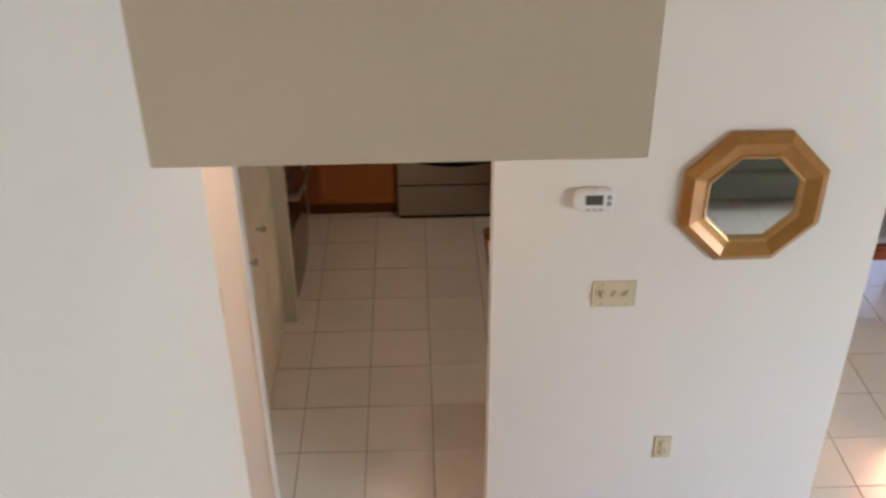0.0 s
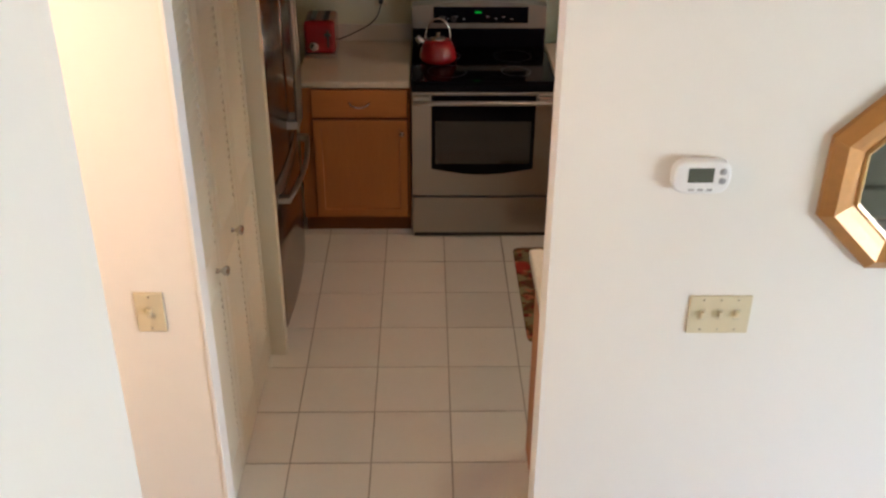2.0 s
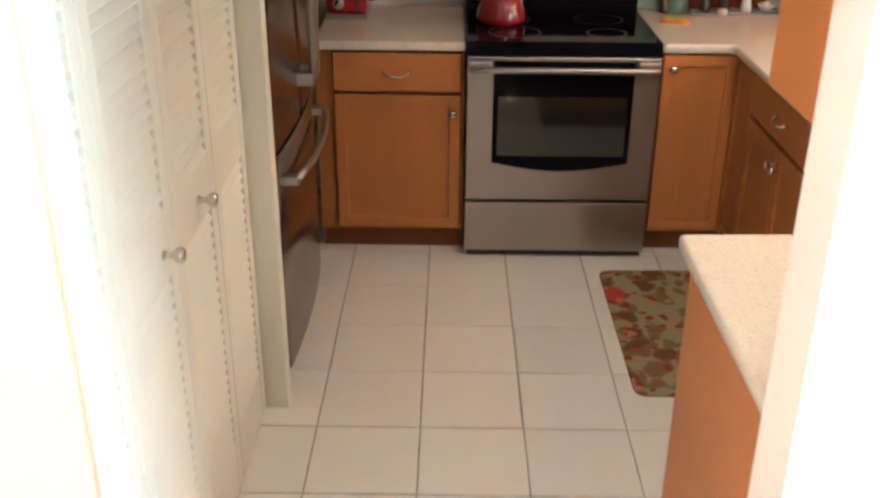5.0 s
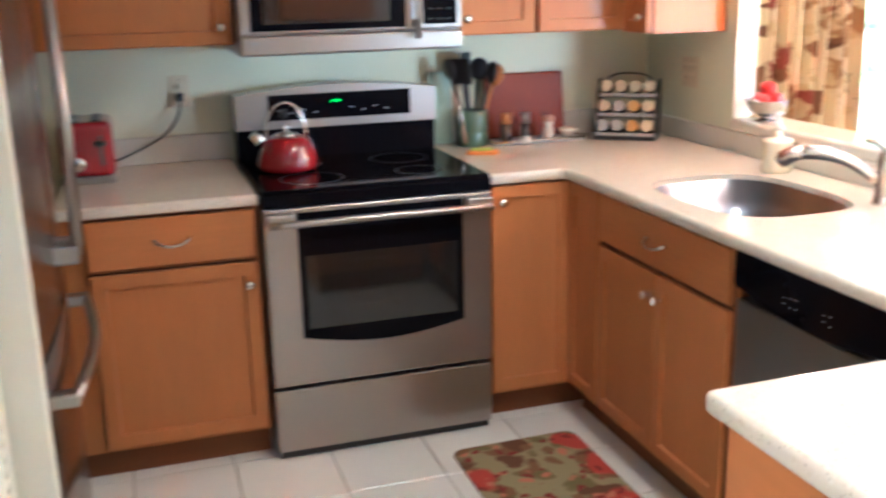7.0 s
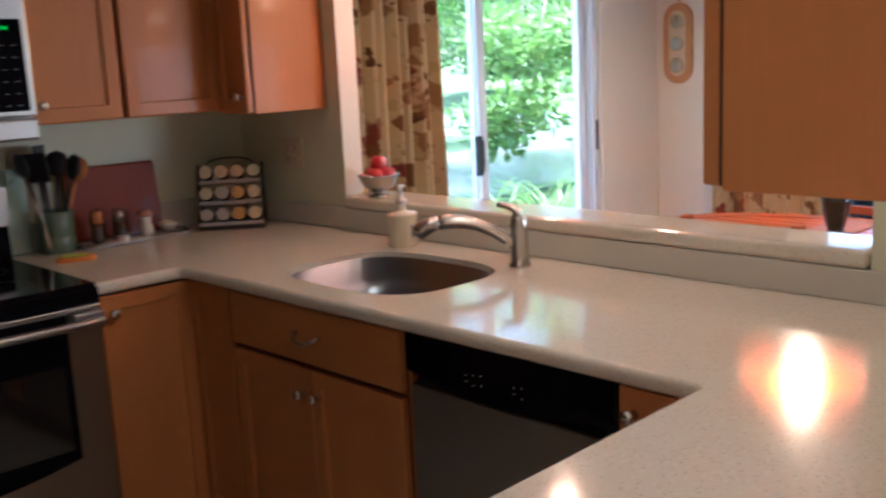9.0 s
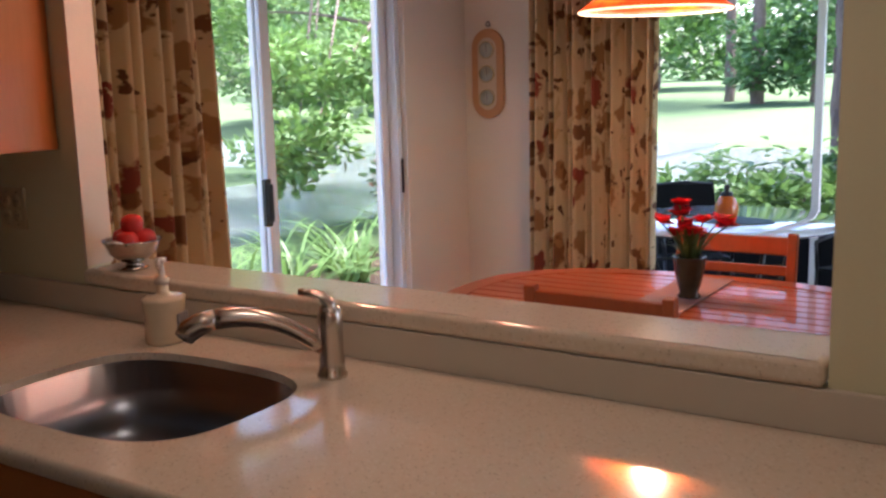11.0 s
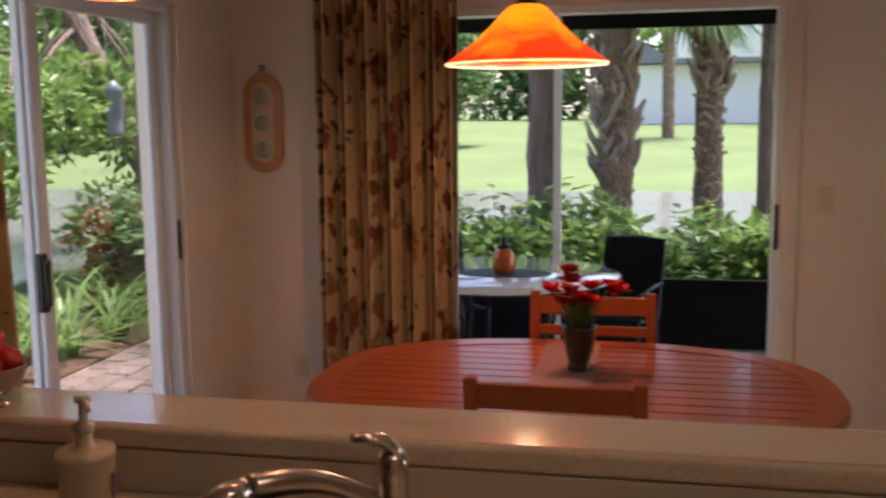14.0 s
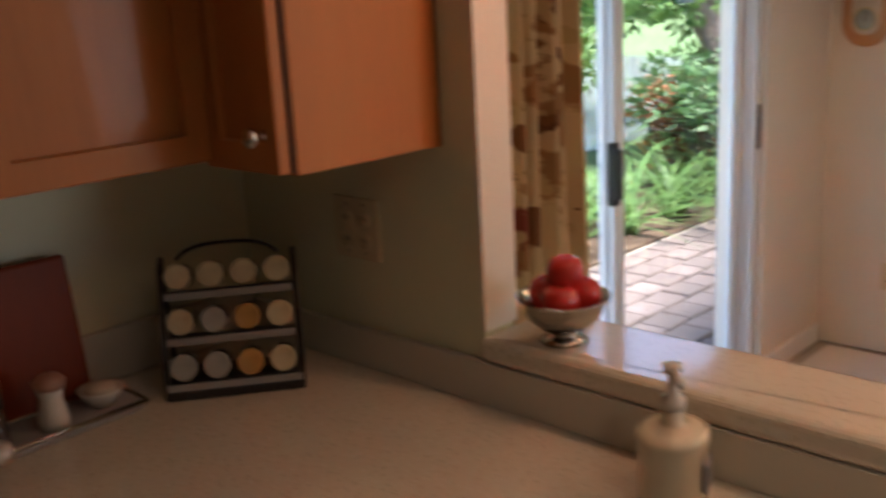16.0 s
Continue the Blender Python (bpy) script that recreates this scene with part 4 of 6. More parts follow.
kettle = thing("kettle", "red enamel tea kettle with arched chrome handle", "kettle", (0.147, -0.335, 0.917), 0)
part("body", lathe([(0.0, 0), (0.092, 0.0), (0.101, 0.007), (0.104, 0.022), (0.100, 0.048), (0.090, 0.080), (0.078, 0.104), (0.066, 0.114), (0.04, 0.117), (0.0, 0.118)], 40), RED, kettle)
part("lid", lathe([(0.0, 0.116), (0.042, 0.116), (0.04, 0.124), (0.012, 0.13), (0.008, 0.136), (0.013, 0.145), (0.011, 0.153), (0.0, 0.155)], 24), CHROME, kettle, "chrome lid with black knob")
part("spout", tube([(-0.07, -0.01, 0.085), (-0.098, -0.015, 0.115), (-0.115, -0.018, 0.132)], [0.024, 0.018, 0.015], 16), CHROME, kettle, "chrome spout")
hp = [(-0.062 + 0.0, 0, 0.105)] + [(-0.068 * math.cos(math.pi * i / 12), 0, 0.125 + 0.105 * math.sin(math.pi * i / 12)) for i in range(13)] + [(0.062, 0, 0.105)]
part("handle", tube(hp, 0.005, 10), CHROME, kettle, "arched chrome handle")

crock = thing("utensil_crock", "green ceramic crock full of black utensils", "utensil holder", (0.925, -0.05, 0.906))
part("crock", lathe([(0.0, 0), (0.056, 0), (0.06, 0.006), (0.06, 0.05), (0.057, 0.055), (0.06, 0.06), (0.06, 0.135), (0.055, 0.14), (0.052, 0.135), (0.052, 0.02), (0.0, 0.02)], 28), CROCK, crock)
R = random.Random(5)
for i, (dx, dy, hgt, kind) in enumerate(((-0.035, 0.0, 0.22, "spoon"), (-0.005, 0.02, 0.23, "turner"), (0.03, -0.01, 0.19, "ladle"), (0.015, 0.015, 0.21, "spoon"), (-0.02, -0.02, 0.2, "turner"), (0.04, 0.01, 0.17, "wood"))):
    top = Vector((dx * 2.3, dy * 1.3, 0.13 + hgt * 0.62))
    u = part("utensil_handle", tube([(dx * 0.5, dy * 0.5, 0.03), top], 0.007, 8), {"wood": MAPLE}.get(kind, BLACK), crock)
    d = (top - Vector((dx * 0.5, dy * 0.5, 0.03))).normalized()
    if kind == "turner":
        b = bx((-0.042, 0.042), (-0.004, 0.004), (0, 0.10), 0.003)
    else:
        b = put(lathe([(0.0, 0.0), (0.022, 0.008), (0.038, 0.03), (0.040, 0.055), (0.029, 0.08), (0.0, 0.092)], 16), Matrix.Diagonal((1, 0.35, 1, 1)))
    put(b, Matrix.Translation(top - d * 0.012) @ d.to_track_quat("Z", "Y").to_matrix().to_4x4() @ pose(0, 0, 0, 0, 0, R.uniform(-30, 30)))
    part("utensil_head", b, MAPLE if kind == "wood" else BLACK, crock)
part("ladle_steel", tube([(-0.045, -0.05, 0.02), (-0.062, -0.055, 0.12), (-0.095, -0.03, 0.27)], [0.012, 0.006, 0.005], 10), NICKEL, crock, "steel spoon standing in front")

board = single("cutting_board", put(bx((0, 0.34), (-0.018, 0), (0, 0.265), 0.008, 3), pose(0, 0, 0, -8, 0, 0)), BOARD, "red-brown wooden cutting board leaning on the wall", "cutting board", (1.0, YN - 0.062, 0.908))

single("glass_board", put(bx((0, 0.095), (-0.008, 0), (0, 0.285), 0.003), pose(0, 0, 0, -6, 0, 0)), mat("pale_green_glass", (0.36, 0.47, 0.37), 0.15, vary=0.08, bump=0, coat=0.5), "pale green glass board leaning beside the crock", "cutting board", (0.772, YN - 0.05, 0.908))

tray = thing("tray", "long grey tray for shakers and jars", "tray", (1.185, -0.075, 0.906), 2)
part("tray_base", slab(rounded([(-0.20, -0.06), (0.20, -0.06), (0.20, 0.06), (-0.20, 0.06)], 0.03, 6), 0.0, 0.012, 0.004), GREY, tray)
part("rim", tube([(-0.195, -0.057, 0.014), (0.195, -0.057, 0.014), (0.2, 0.0, 0.014), (0.195, 0.057, 0.014), (-0.195, 0.057, 0.014), (-0.2, 0.0, 0.014), (-0.195, -0.057, 0.014)], 0.005, 8), NICKEL, tray, "raised metal rim")


def jar(name, label, at, prof, material, cap_prof, cap, cat="jar"):
    t = thing(name, label, cat, at)
    part("body", lathe(prof, 20), material, t)
    part("cap", lathe(cap_prof, 20), cap, t)
    return t


TZ = 0.919
DARKJAR = mat("dark_grinder_glass", (0.06, 0.04, 0.03), 0.15, vary=0.4, scale=80, coat=0.4)
CERAM = mat("white_ceramic", (0.72, 0.68, 0.60), 0.25, vary=0.08, coat=0.3)
jar("pepper_grinder", "dark grinder jar with wooden top", (1.055, -0.08, TZ), [(0, 0), (0.022, 0), (0.023, 0.01), (0.022, 0.065), (0.0, 0.066)], DARKJAR, [(0, 0.066), (0.021, 0.066), (0.022, 0.10), (0.018, 0.108), (0, 0.11)], mat("orange_wood_cap", (0.45, 0.17, 0.05), 0.4))
jar("salt_grinder", "dark grinder jar with steel top", (1.135, -0.085, TZ), [(0, 0), (0.023, 0), (0.024, 0.012), (0.021, 0.062), (0.0, 0.063)], DARKJAR, [(0, 0.063), (0.02, 0.063), (0.021, 0.105), (0.0, 0.107)], STEEL)
jar("salt_shaker", "white and brown ceramic shaker", (1.23, -0.095, TZ), [(0, 0), (0.024, 0), (0.026, 0.015), (0.019, 0.05), (0.022, 0.066), (0.0, 0.068)], CERAM, [(0, 0.068), (0.024, 0.068), (0.027, 0.08), (0.018, 0.09), (0, 0.092)], mat("rosy_ceramic", (0.5, 0.28, 0.2), 0.3))
jar("small_bowl", "small white bowl on the tray", (1.325, -0.075, TZ), [(0, 0), (0.02, 0), (0.038, 0.025), (0.04, 0.032), (0.034, 0.03), (0.0, 0.012)], CERAM, [(0, 0.018), (0.03, 0.026), (0.024, 0.036), (0, 0.042)], mat("beige_garlic", (0.6, 0.5, 0.38), 0.6))
jar("white_cup", "low white cup on the tray", (1.12, -0.13, 0.912), [(0, 0), (0.022, 0), (0.024, 0.02), (0.0, 0.021)], CERAM, [(0, 0.021), (0.021, 0.021), (0.019, 0.026), (0, 0.027)], CERAM)

spoonrest = thing("spoon_rest", "small orange and green sponge cloth", "sponge", (0.885, -0.265, 0.906), -20)
part("sponge", slab(rounded([(-0.06, -0.03), (0.055, -0.035), (0.07, 0.0), (0.05, 0.03), (-0.05, 0.03)], 0.02, 5), 0, 0.014, 0.004), mat("orange_sponge", (0.70, 0.24, 0.04), 0.8, bump=0.3), spoonrest, "orange layer")
part("scrubber", slab(rounded([(-0.045, -0.02), (0.03, -0.022), (0.045, 0.0), (0.03, 0.022), (-0.04, 0.022)], 0.018, 5), 0.0142, 0.02, 0.003), mat("lime_scrubber", (0.42, 0.50, 0.06), 0.9, bump=0.4), spoonrest, "lime green layer")

# spice rack in the corner: three tiers of four jars lying face out
rack = thing("spice_rack", "black three-tier spice rack holding twelve jars", "spice rack", (1.512, -0.205, 0.906), -38)
for s in (-0.118, 0.118):
    part("side_panel", put(bx((-0.004, 0.004), (0, 0.13), (0, 0.012), 0), pose(s, 0, 0)), BLACK, rack)
    part("side_bar", tube([(s, 0.0, 0.006), (s, 0.015, 0.08), (s, 0.045, 0.16), (s, 0.075, 0.225), (s, 0.10, 0.235), (s, 0.125, 0.0)], 0.005, 8), BLACK, rack)
part("base_shelf", bx((-0.12, 0.12), (-0.008, 0.13), (0.0, 0.018), 0.004), BLACK, rack)
for k in range(3):
    part("tier", put(bx((-0.116, 0.116), (-0.01, 0.085), (-0.003, 0.003), 0.001), pose(0, 0.006 + 0.03 * k, 0.026 + 0.075 * k, -14, 0, 0)), BLACK, rack, "black tier shelf")
    part("front_rail", bx((-0.118, 0.118), (-0.006 + 0.03 * k, -0.001 + 0.03 * k), (0.016 + 0.075 * k, 0.030 + 0.075 * k), 0.002), GREY, rack, "grey front rail")
part("carry_loop", tube(arc((-0.09, 0.10, 0.23), (-0.07, 0.10, 0.258), (0.0, 0.10, 0.256), 8) + arc((0.0, 0.10, 0.256), (0.07, 0.10, 0.258), (0.09, 0.10, 0.23), 8)[1:], 0.0035, 8), BLACK, rack, "thin wire loop")
LIDS = [mat("spice_lid_" + n, c, 0.35, vary=0.2, scale=60) for n, c in (("cream", (0.62, 0.56, 0.38)), ("grey", (0.42, 0.42, 0.40)), ("orange", (0.55, 0.32, 0.10)))]
SPICEGLASS = mat("spice_jar_glass", (0.05, 0.035, 0.02), 0.12, vary=0.4, scale=60, coat=0.5)
base_m = rack.matrix_world.copy()
for k in range(3):
    for c in range(4):
        m = base_m @ pose(-0.087 + 0.058 * c, 0.004 + 0.03 * k, 0.058 + 0.075 * k, 90 - 14, 0, 0)
        t = new("spice_jar")
        t.matrix_world = m
        tagged(t, "small glass spice jar lying with a pale round lid outwards", "jar", "spice jars in the rack")
        part("jar", lathe([(0.0, -0.075), (0.022, -0.075), (0.0235, -0.07), (0.0235, -0.016), (0.020, -0.008), (0.0, -0.008)], 16), SPICEGLASS, t)
        part("lid", lathe([(0.0, -0.008), (0.0225, -0.008), (0.0235, -0.004), (0.0235, 0.006), (0.021, 0.009), (0.019, 0.0075), (0.0, 0.0075)], 20), LIDS[(0, 0, 0, 0, 0, 1, 2, 0, 1, 1, 2, 0)[c + 4 * (2 - k)]], t, "pale round lid")

# colander with red fruit on the bar
col = thing("footed_bowl", "steel footed bowl with two handles", "bowl", (1.80, -0.712, 1.027), 25)
K = 0.72
part("bowl", put(lathe([(0.0, 0.0), (0.052, 0.0), (0.054, 0.004), (0.03, 0.012), (0.024, 0.022), (0.05, 0.032), (0.082, 0.058), (0.096, 0.092), (0.101, 0.105), (0.106, 0.107), (0.104, 0.101), (0.092, 0.09), (0.076, 0.06), (0.0, 0.036)], 36), Matrix.Scale(K, 4)), mat("tarnished_silver", (0.42, 0.39, 0.35), 0.14, 1.0, vary=0.25, scale=30, bump=0), col)
for s in (-1, 1):
    part("handle", put(tube([(s * 0.095, -0.026, 0.098), (s * 0.13, -0.022, 0.112), (s * 0.138, 0, 0.116), (s * 0.13, 0.022, 0.112), (s * 0.095, 0.026, 0.098)], 0.0045, 8), Matrix.Scale(K, 4)), CHROME, col, "steel loop handle")
APROF = [(0.0, 0.008), (0.012, 0.002), (0.026, 0.004), (0.037, 0.022), (0.040, 0.042), (0.034, 0.064), (0.018, 0.074), (0.006, 0.069), (0.0, 0.066)]
for i, (x, y, z) in enumerate(((-0.038, -0.02, 0.062), (0.036, -0.028, 0.062), (0.0, 0.042, 0.064), (0.002, -0.006, 0.118))):
    a = thing("apple", "shiny red apple in the steel bowl", "apple", (1.80 + K * x, -0.712 + K * y, 1.027 + K * z), 40 * i, "apples in the bowl")
    part("fruit", put(lathe(APROF, 24), Matrix.Scale(K * 1.05, 4)), APPLE, a)
    part("stalk", tube([(0, 0, 0.043), (0.002, 0, 0.056)], 0.0012, 6), MAPLE_DARK, a)

# kitchen mat in front of the sink
single("kitchen_mat", slab(rounded([(0.555, -0.83), (1.005, -0.82), (1.005, -1.75), (0.555, -1.745)], 0.05, 6), 0.0, 0.009, 0.003), MATCLOTH, "olive floor mat with red and brown flowers", "mat")

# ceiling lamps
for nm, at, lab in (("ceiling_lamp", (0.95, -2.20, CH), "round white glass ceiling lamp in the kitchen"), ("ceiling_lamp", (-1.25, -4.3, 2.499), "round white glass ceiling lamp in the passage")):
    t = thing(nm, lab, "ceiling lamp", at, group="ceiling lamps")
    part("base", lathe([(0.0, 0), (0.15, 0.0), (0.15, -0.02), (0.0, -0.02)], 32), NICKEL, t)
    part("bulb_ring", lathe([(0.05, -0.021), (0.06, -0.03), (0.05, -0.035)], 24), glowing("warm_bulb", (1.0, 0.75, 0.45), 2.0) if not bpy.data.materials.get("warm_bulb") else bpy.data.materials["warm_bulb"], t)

# ---- stair hall ----
mir = thing("octagonal_mirror", "octagonal wall mirror in a wide gilded wooden frame", "mirror", (1.30, YD0, 1.625))


def octagon_ring(r0, r1, y0, y1, y2):
    """A mitred frame between two octagons, raised at its middle."""
    bm = bmesh.new()
    rings = []
    for r, y in ((r1, 0.0), (r1, y0), ((r0 * 0.35 + r1 * 0.65), y1), ((r0 * 0.7 + r1 * 0.3), y2), (r0 + 0.006, y2 * 0.8), (r0, y2 * 0.4), (r0, 0.0)):
        rings.append([bm.verts.new((r * math.cos(math.pi / 8 + math.pi / 4 * i) / math.cos(math.pi / 8), -y, r * math.sin(math.pi / 8 + math.pi / 4 * i) / math.cos(math.pi / 8))) for i in range(8)])
    for a, b in zip(rings, rings[1:]):
        for i in range(8):
            bm.faces.new((a[i], a[(i + 1) % 8], b[(i + 1) % 8], b[i]))
    return bm


part("frame", octagon_ring(0.165, 0.252, 0.018, 0.042, 0.030), GOLD, mir)
part("inner_bead", octagon_ring(0.157, 0.172, 0.022, 0.032, 0.03), mat("pale_gilt_bead", (0.55, 0.36, 0.14), 0.3, 0.4, vary=0.2, coat=0.3), mir, "bright inner bead")
g = bmesh.new()
g.faces.new([g.verts.new((0.165 * math.cos(math.pi / 8 + math.pi / 4 * i) / math.cos(math.pi / 8), -0.010, 0.165 * math.sin(math.pi / 8 + math.pi / 4 * i) / math.cos(math.pi / 8))) for i in range(8)])
ex = bmesh.ops.extrude_face_region(g, geom=g.faces[:])
for v in ex["geom"]:
    if isinstance(v, bmesh.types.BMVert):
        v.co.y = -0.004
part("mirror_glass", g, MIRROR, mir, "clear mirror glass")

sofa = thing("sofa", "olive-grey upholstered sofa in the stair hall", "sofa", (2.5, -6.6, 0), 180)
part("base", bx((-1.05, 1.05), (-0.50, 0.52), (0.10, 0.30), 0.02), SOFA, sofa)
part("back", bx((-1.05, 1.05), (-0.50, -0.28), (0.30, 0.86), 0.05, 3), SOFA, sofa)
for x in (-1.05, 0.89):
    part("arm", bx((x, x + 0.16), (-0.45, 0.52), (0.30, 0.62), 0.04, 3), SOFA, sofa)
for x in (-0.88, 0.005):
    part("seat_cushion", bx((x, x + 0.875), (-0.28, 0.53), (0.30, 0.46), 0.04, 3), SOFA, sofa)
for x in (-0.95, 0.90):
    for y in (-0.42, 0.44):
        part("foot", bx((x, x + 0.05), (y, y + 0.05), (0, 0.10), 0.004), BLACK, sofa)

th = thing("thermostat", "white digital thermostat with grey display", "thermostat", (0.742, YD0, 1.632))
part("case", put(slab(rounded([(-0.072, -0.044), (0.072, -0.044), (0.072, 0.044), (-0.072, 0.044)], 0.04, 8), 0.0005, 0.030, 0.008), pose(0, 0, 0, 90, 0, 0)), WHITEP, th)
part("display", bx((-0.034, 0.028), (-0.0318, -0.0298), (-0.012, 0.026), 0.001), LCD, th, "dark grey display")
for z in (-0.012, 0.012):
    part("button", put(lathe([(0.0, 0), (0.009, 0), (0.008, 0.002), (0, 0.0022)], 14), pose(0.05, -0.030, z + 0.004, 90, 0, 0)), GREY, th)
for i in range(3):
    part("button", bx((-0.03 + 0.022 * i, -0.016 + 0.022 * i), (-0.0315, -0.0298), (-0.034, -0.028), 0), GREY, th)

# ---- dining room ----
TC = (3.13, -1.665)
tab = thing("dining_table", "oval reddish slatted wooden dining table", "dining table", (*TC, 0))
A_, B_ = 0.78, 0.56          # half length along y, half width along x


def oval(a, b, n=64, e=0.80):
    out = []
    for i in range(n):
        t = 2 * math.pi * i / n
        c, s = math.cos(t), math.sin(t)
        out.append((b * math.copysign(abs(c) ** e, c), a * math.copysign(abs(s) ** e, s)))
    return out


def oval_ring(a, b, w, z0, z1):
    bm = bmesh.new()
    o, i_ = oval(a, b), oval(a - w, b - w)
    n = len(o)
    rings = [[bm.verts.new((x, y, z)) for x, y in pts] for pts, z in ((i_, z0), (o, z0), (o, z1 - 0.006), (oval(a - 0.006, b - 0.006), z1), (i_, z1))]
    for p, q in zip(rings, rings[1:] + rings[:1]):
        for k in range(n):
            bm.faces.new((p[k], p[(k + 1) % n], q[(k + 1) % n], q[k]))
    return bm


part("table_rim", oval_ring(A_, B_, 0.085, 0.722, 0.748), TABLEWOOD, tab, "curved rim")


def half_len(x):
    """Half the length of a slat at x inside the rim."""
    b, a, e = B_ - 0.085, A_ - 0.085, 0.80
    u = min(abs(x) / b, 1)
    return a * max(1 - u ** (2 / e), 0) ** (e / 2)


ns = 13
pitch = 2 * (B_ - 0.085) / ns
for i in range(ns):
    x0 = -(B_ - 0.085) + pitch * i + 0.003
    x1 = x0 + pitch - 0.006
    h = max(half_len(x0), half_len(x1))
    if h > 0.05:
        l0, l1 = half_len(x0) + 0.012, half_len(x1) + 0.012
        part("slat", slab([(x0, -l0), (x1, -l1), (x1, l1), (x0, l0)], 0.724, 0.746, 0.0025, 1), TABLEWOOD_Y, tab)
for y in (-0.45, 0.0, 0.45):
    part("crossbar", bx((-0.5, 0.5), (y - 0.035, y + 0.035), (0.69, 0.722), 0.003), TABLEWOOD, tab)
for sx in (-1, 1):
    for sy in (-1, 1):
        part("leg", tube([(sx * 0.34, sy * 0.52, 0.0), (sx * 0.34, sy * 0.52, 0.69)], [0.028, 0.036], 14), CHAIRWOOD, tab)
    part("apron", bx((sx * 0.36 - 0.012, sx * 0.36 + 0.012), (-0.5, 0.5), (0.62, 0.69), 0.003), TABLEWOOD_Y, tab)

runner = single("table_runner", slab(rounded([(-0.46, -0.085), (0.44, -0.085), (0.44, 0.10), (-0.46, 0.10)], 0.01), 0.0, 0.003), mat("grey_mauve_runner", (0.30, 0.20, 0.20), 0.8, vary=0.15, fine=250, bump=0.2), "greyish mauve cloth runner across the table", "table runner", (TC[0] + 0.05, TC[1] + 0.015, 0.7485))


def dining_chair():
    """Local -y is the back; the back leans out a little."""
    t = thing("dining_chair", "reddish wooden dining chair with horizontal back slats", "chair", (0, 0, 0), group="chairs round the table")
    part("seat", slab(rounded([(-0.215, -0.19), (0.215, -0.19), (0.225, 0.22), (-0.225, 0.22)], 0.03, 4), 0.43, 0.455, 0.006), CHAIRWOOD, t)
    for s in (-1, 1):
        part("leg", tube([(s * 0.19, 0.19, 0), (s * 0.19, 0.19, 0.43)], [0.016, 0.021], 10), CHAIRWOOD, t)
        part("back_post", join(bx((s * 0.205 - 0.017, s * 0.205 + 0.017), (-0.21, -0.175), (0, 0.45), 0.004), put(bx((-0.017, 0.017), (-0.0175, 0.0175), (0, 0.468), 0.004), pose(s * 0.205, -0.1925, 0.445, 6, 0, 0))), CHAIRWOOD, t)
        part("side_rail", bx((s * 0.195 - 0.01, s * 0.195 + 0.01), (-0.18, 0.18), (0.36, 0.42), 0.003), CHAIRWOOD, t)
    for z, h in ((0.83, 0.065), (0.755, 0.036), (0.685, 0.036), (0.615, 0.036)):
        y = -0.1925 - (z - 0.445) * math.tan(radians(6))
        part("back_slat", put(bx((-0.19, 0.19), (-0.011, 0.011), (0, h), 0.004), pose(0, y, z, 6, 0, 0)), CHAIRWOOD, t)
    part("front_rail", bx((-0.18, 0.18), (0.18, 0.20), (0.36, 0.42), 0.003), CHAIRWOOD, t)
    return t


chair = dining_chair()
chair.matrix_world = pose(2.80, -1.675, 0, 0, 0, -90)
copy_thing(chair, pose(3.50, -1.70, 0, 0, 0, 90))
cush = single("seat_cushion", bx((-0.20, 0.20), (-0.18, 0.20), (0, 0.045), 0.02, 4), mat("white_cushion_cloth", (0.68, 0.68, 0.70), 0.85, vary=0.08, fine=200, bump=0.2), "white seat cushion on the dining chair", "cushion", (2.80, -1.675, 0.456), -90)

# potted red flowers on the table
pot = thing("flower_pot", "dark glazed pot with red silk flowers", "potted flowers", (3.27, -1.685, 0.752))
pot.scale = (0.86, 0.86, 0.92)
part("pot", lathe([(0.0, 0), (0.042, 0), (0.045, 0.006), (0.036, 0.02), (0.046, 0.05), (0.058, 0.10), (0.062, 0.14), (0.066, 0.15), (0.06, 0.152), (0.056, 0.14), (0.0, 0.13)], 32), POT, pot)
R = random.Random(11)
heads = [(-0.06, 0.0, 0.25), (-0.02, 0.03, 0.30), (0.03, -0.04, 0.27), (0.0, 0.06, 0.22), (0.05, 0.04, 0.25), (-0.05, -0.04, 0.24), (0.02, -0.11, 0.28), (0.0, -0.14, 0.265), (-0.03, 0.10, 0.265), (0.02, 0.0, 0.22), (-0.01, 0.04, 0.335)]
st = bmesh.new()
for hx, hy, hz in heads:
    b = tube(arc((hx * 0.15, hy * 0.15, 0.13), (hx * 0.4, hy * 0.4, hz * 0.8), (hx, hy, hz), 6), 0.003, 6)
    st = join(st, b)
part("stem_bunch", st, STEM, pot, "thin green stems")
for hx, hy, hz in heads:
    fb = bmesh.new()
    for k in range(9):
        a = k * 2.4 + R.random()
        up = R.uniform(0.15, 0.9)
        d = Vector((math.cos(a) * (1 - up * 0.5), math.sin(a) * (1 - up * 0.5), up)).normalized()
        s = d.cross(Vector((0, 0, 1))).normalized()
        L, Wd = R.uniform(0.04, 0.056), R.uniform(0.024, 0.034)
        c = Vector((hx, hy, hz))
        n_ = s.cross(d)
        v = [fb.verts.new(c), fb.verts.new(c + d * L * 0.5 + s * Wd + n_ * 0.006), fb.verts.new(c + d * L + n_ * -0.008), fb.verts.new(c + d * L * 0.5 - s * Wd + n_ * 0.006), fb.verts.new(c + d * L * 0.55 - n_ * 0.006)]
        for q in ((0, 1, 4), (1, 2, 4), (2, 3, 4), (3, 0, 4)):
            fb.faces.new([v[j] for j in q]).smooth = True
    part("flower", fb, PETAL, pot, "red flower head")
lf = bmesh.new()
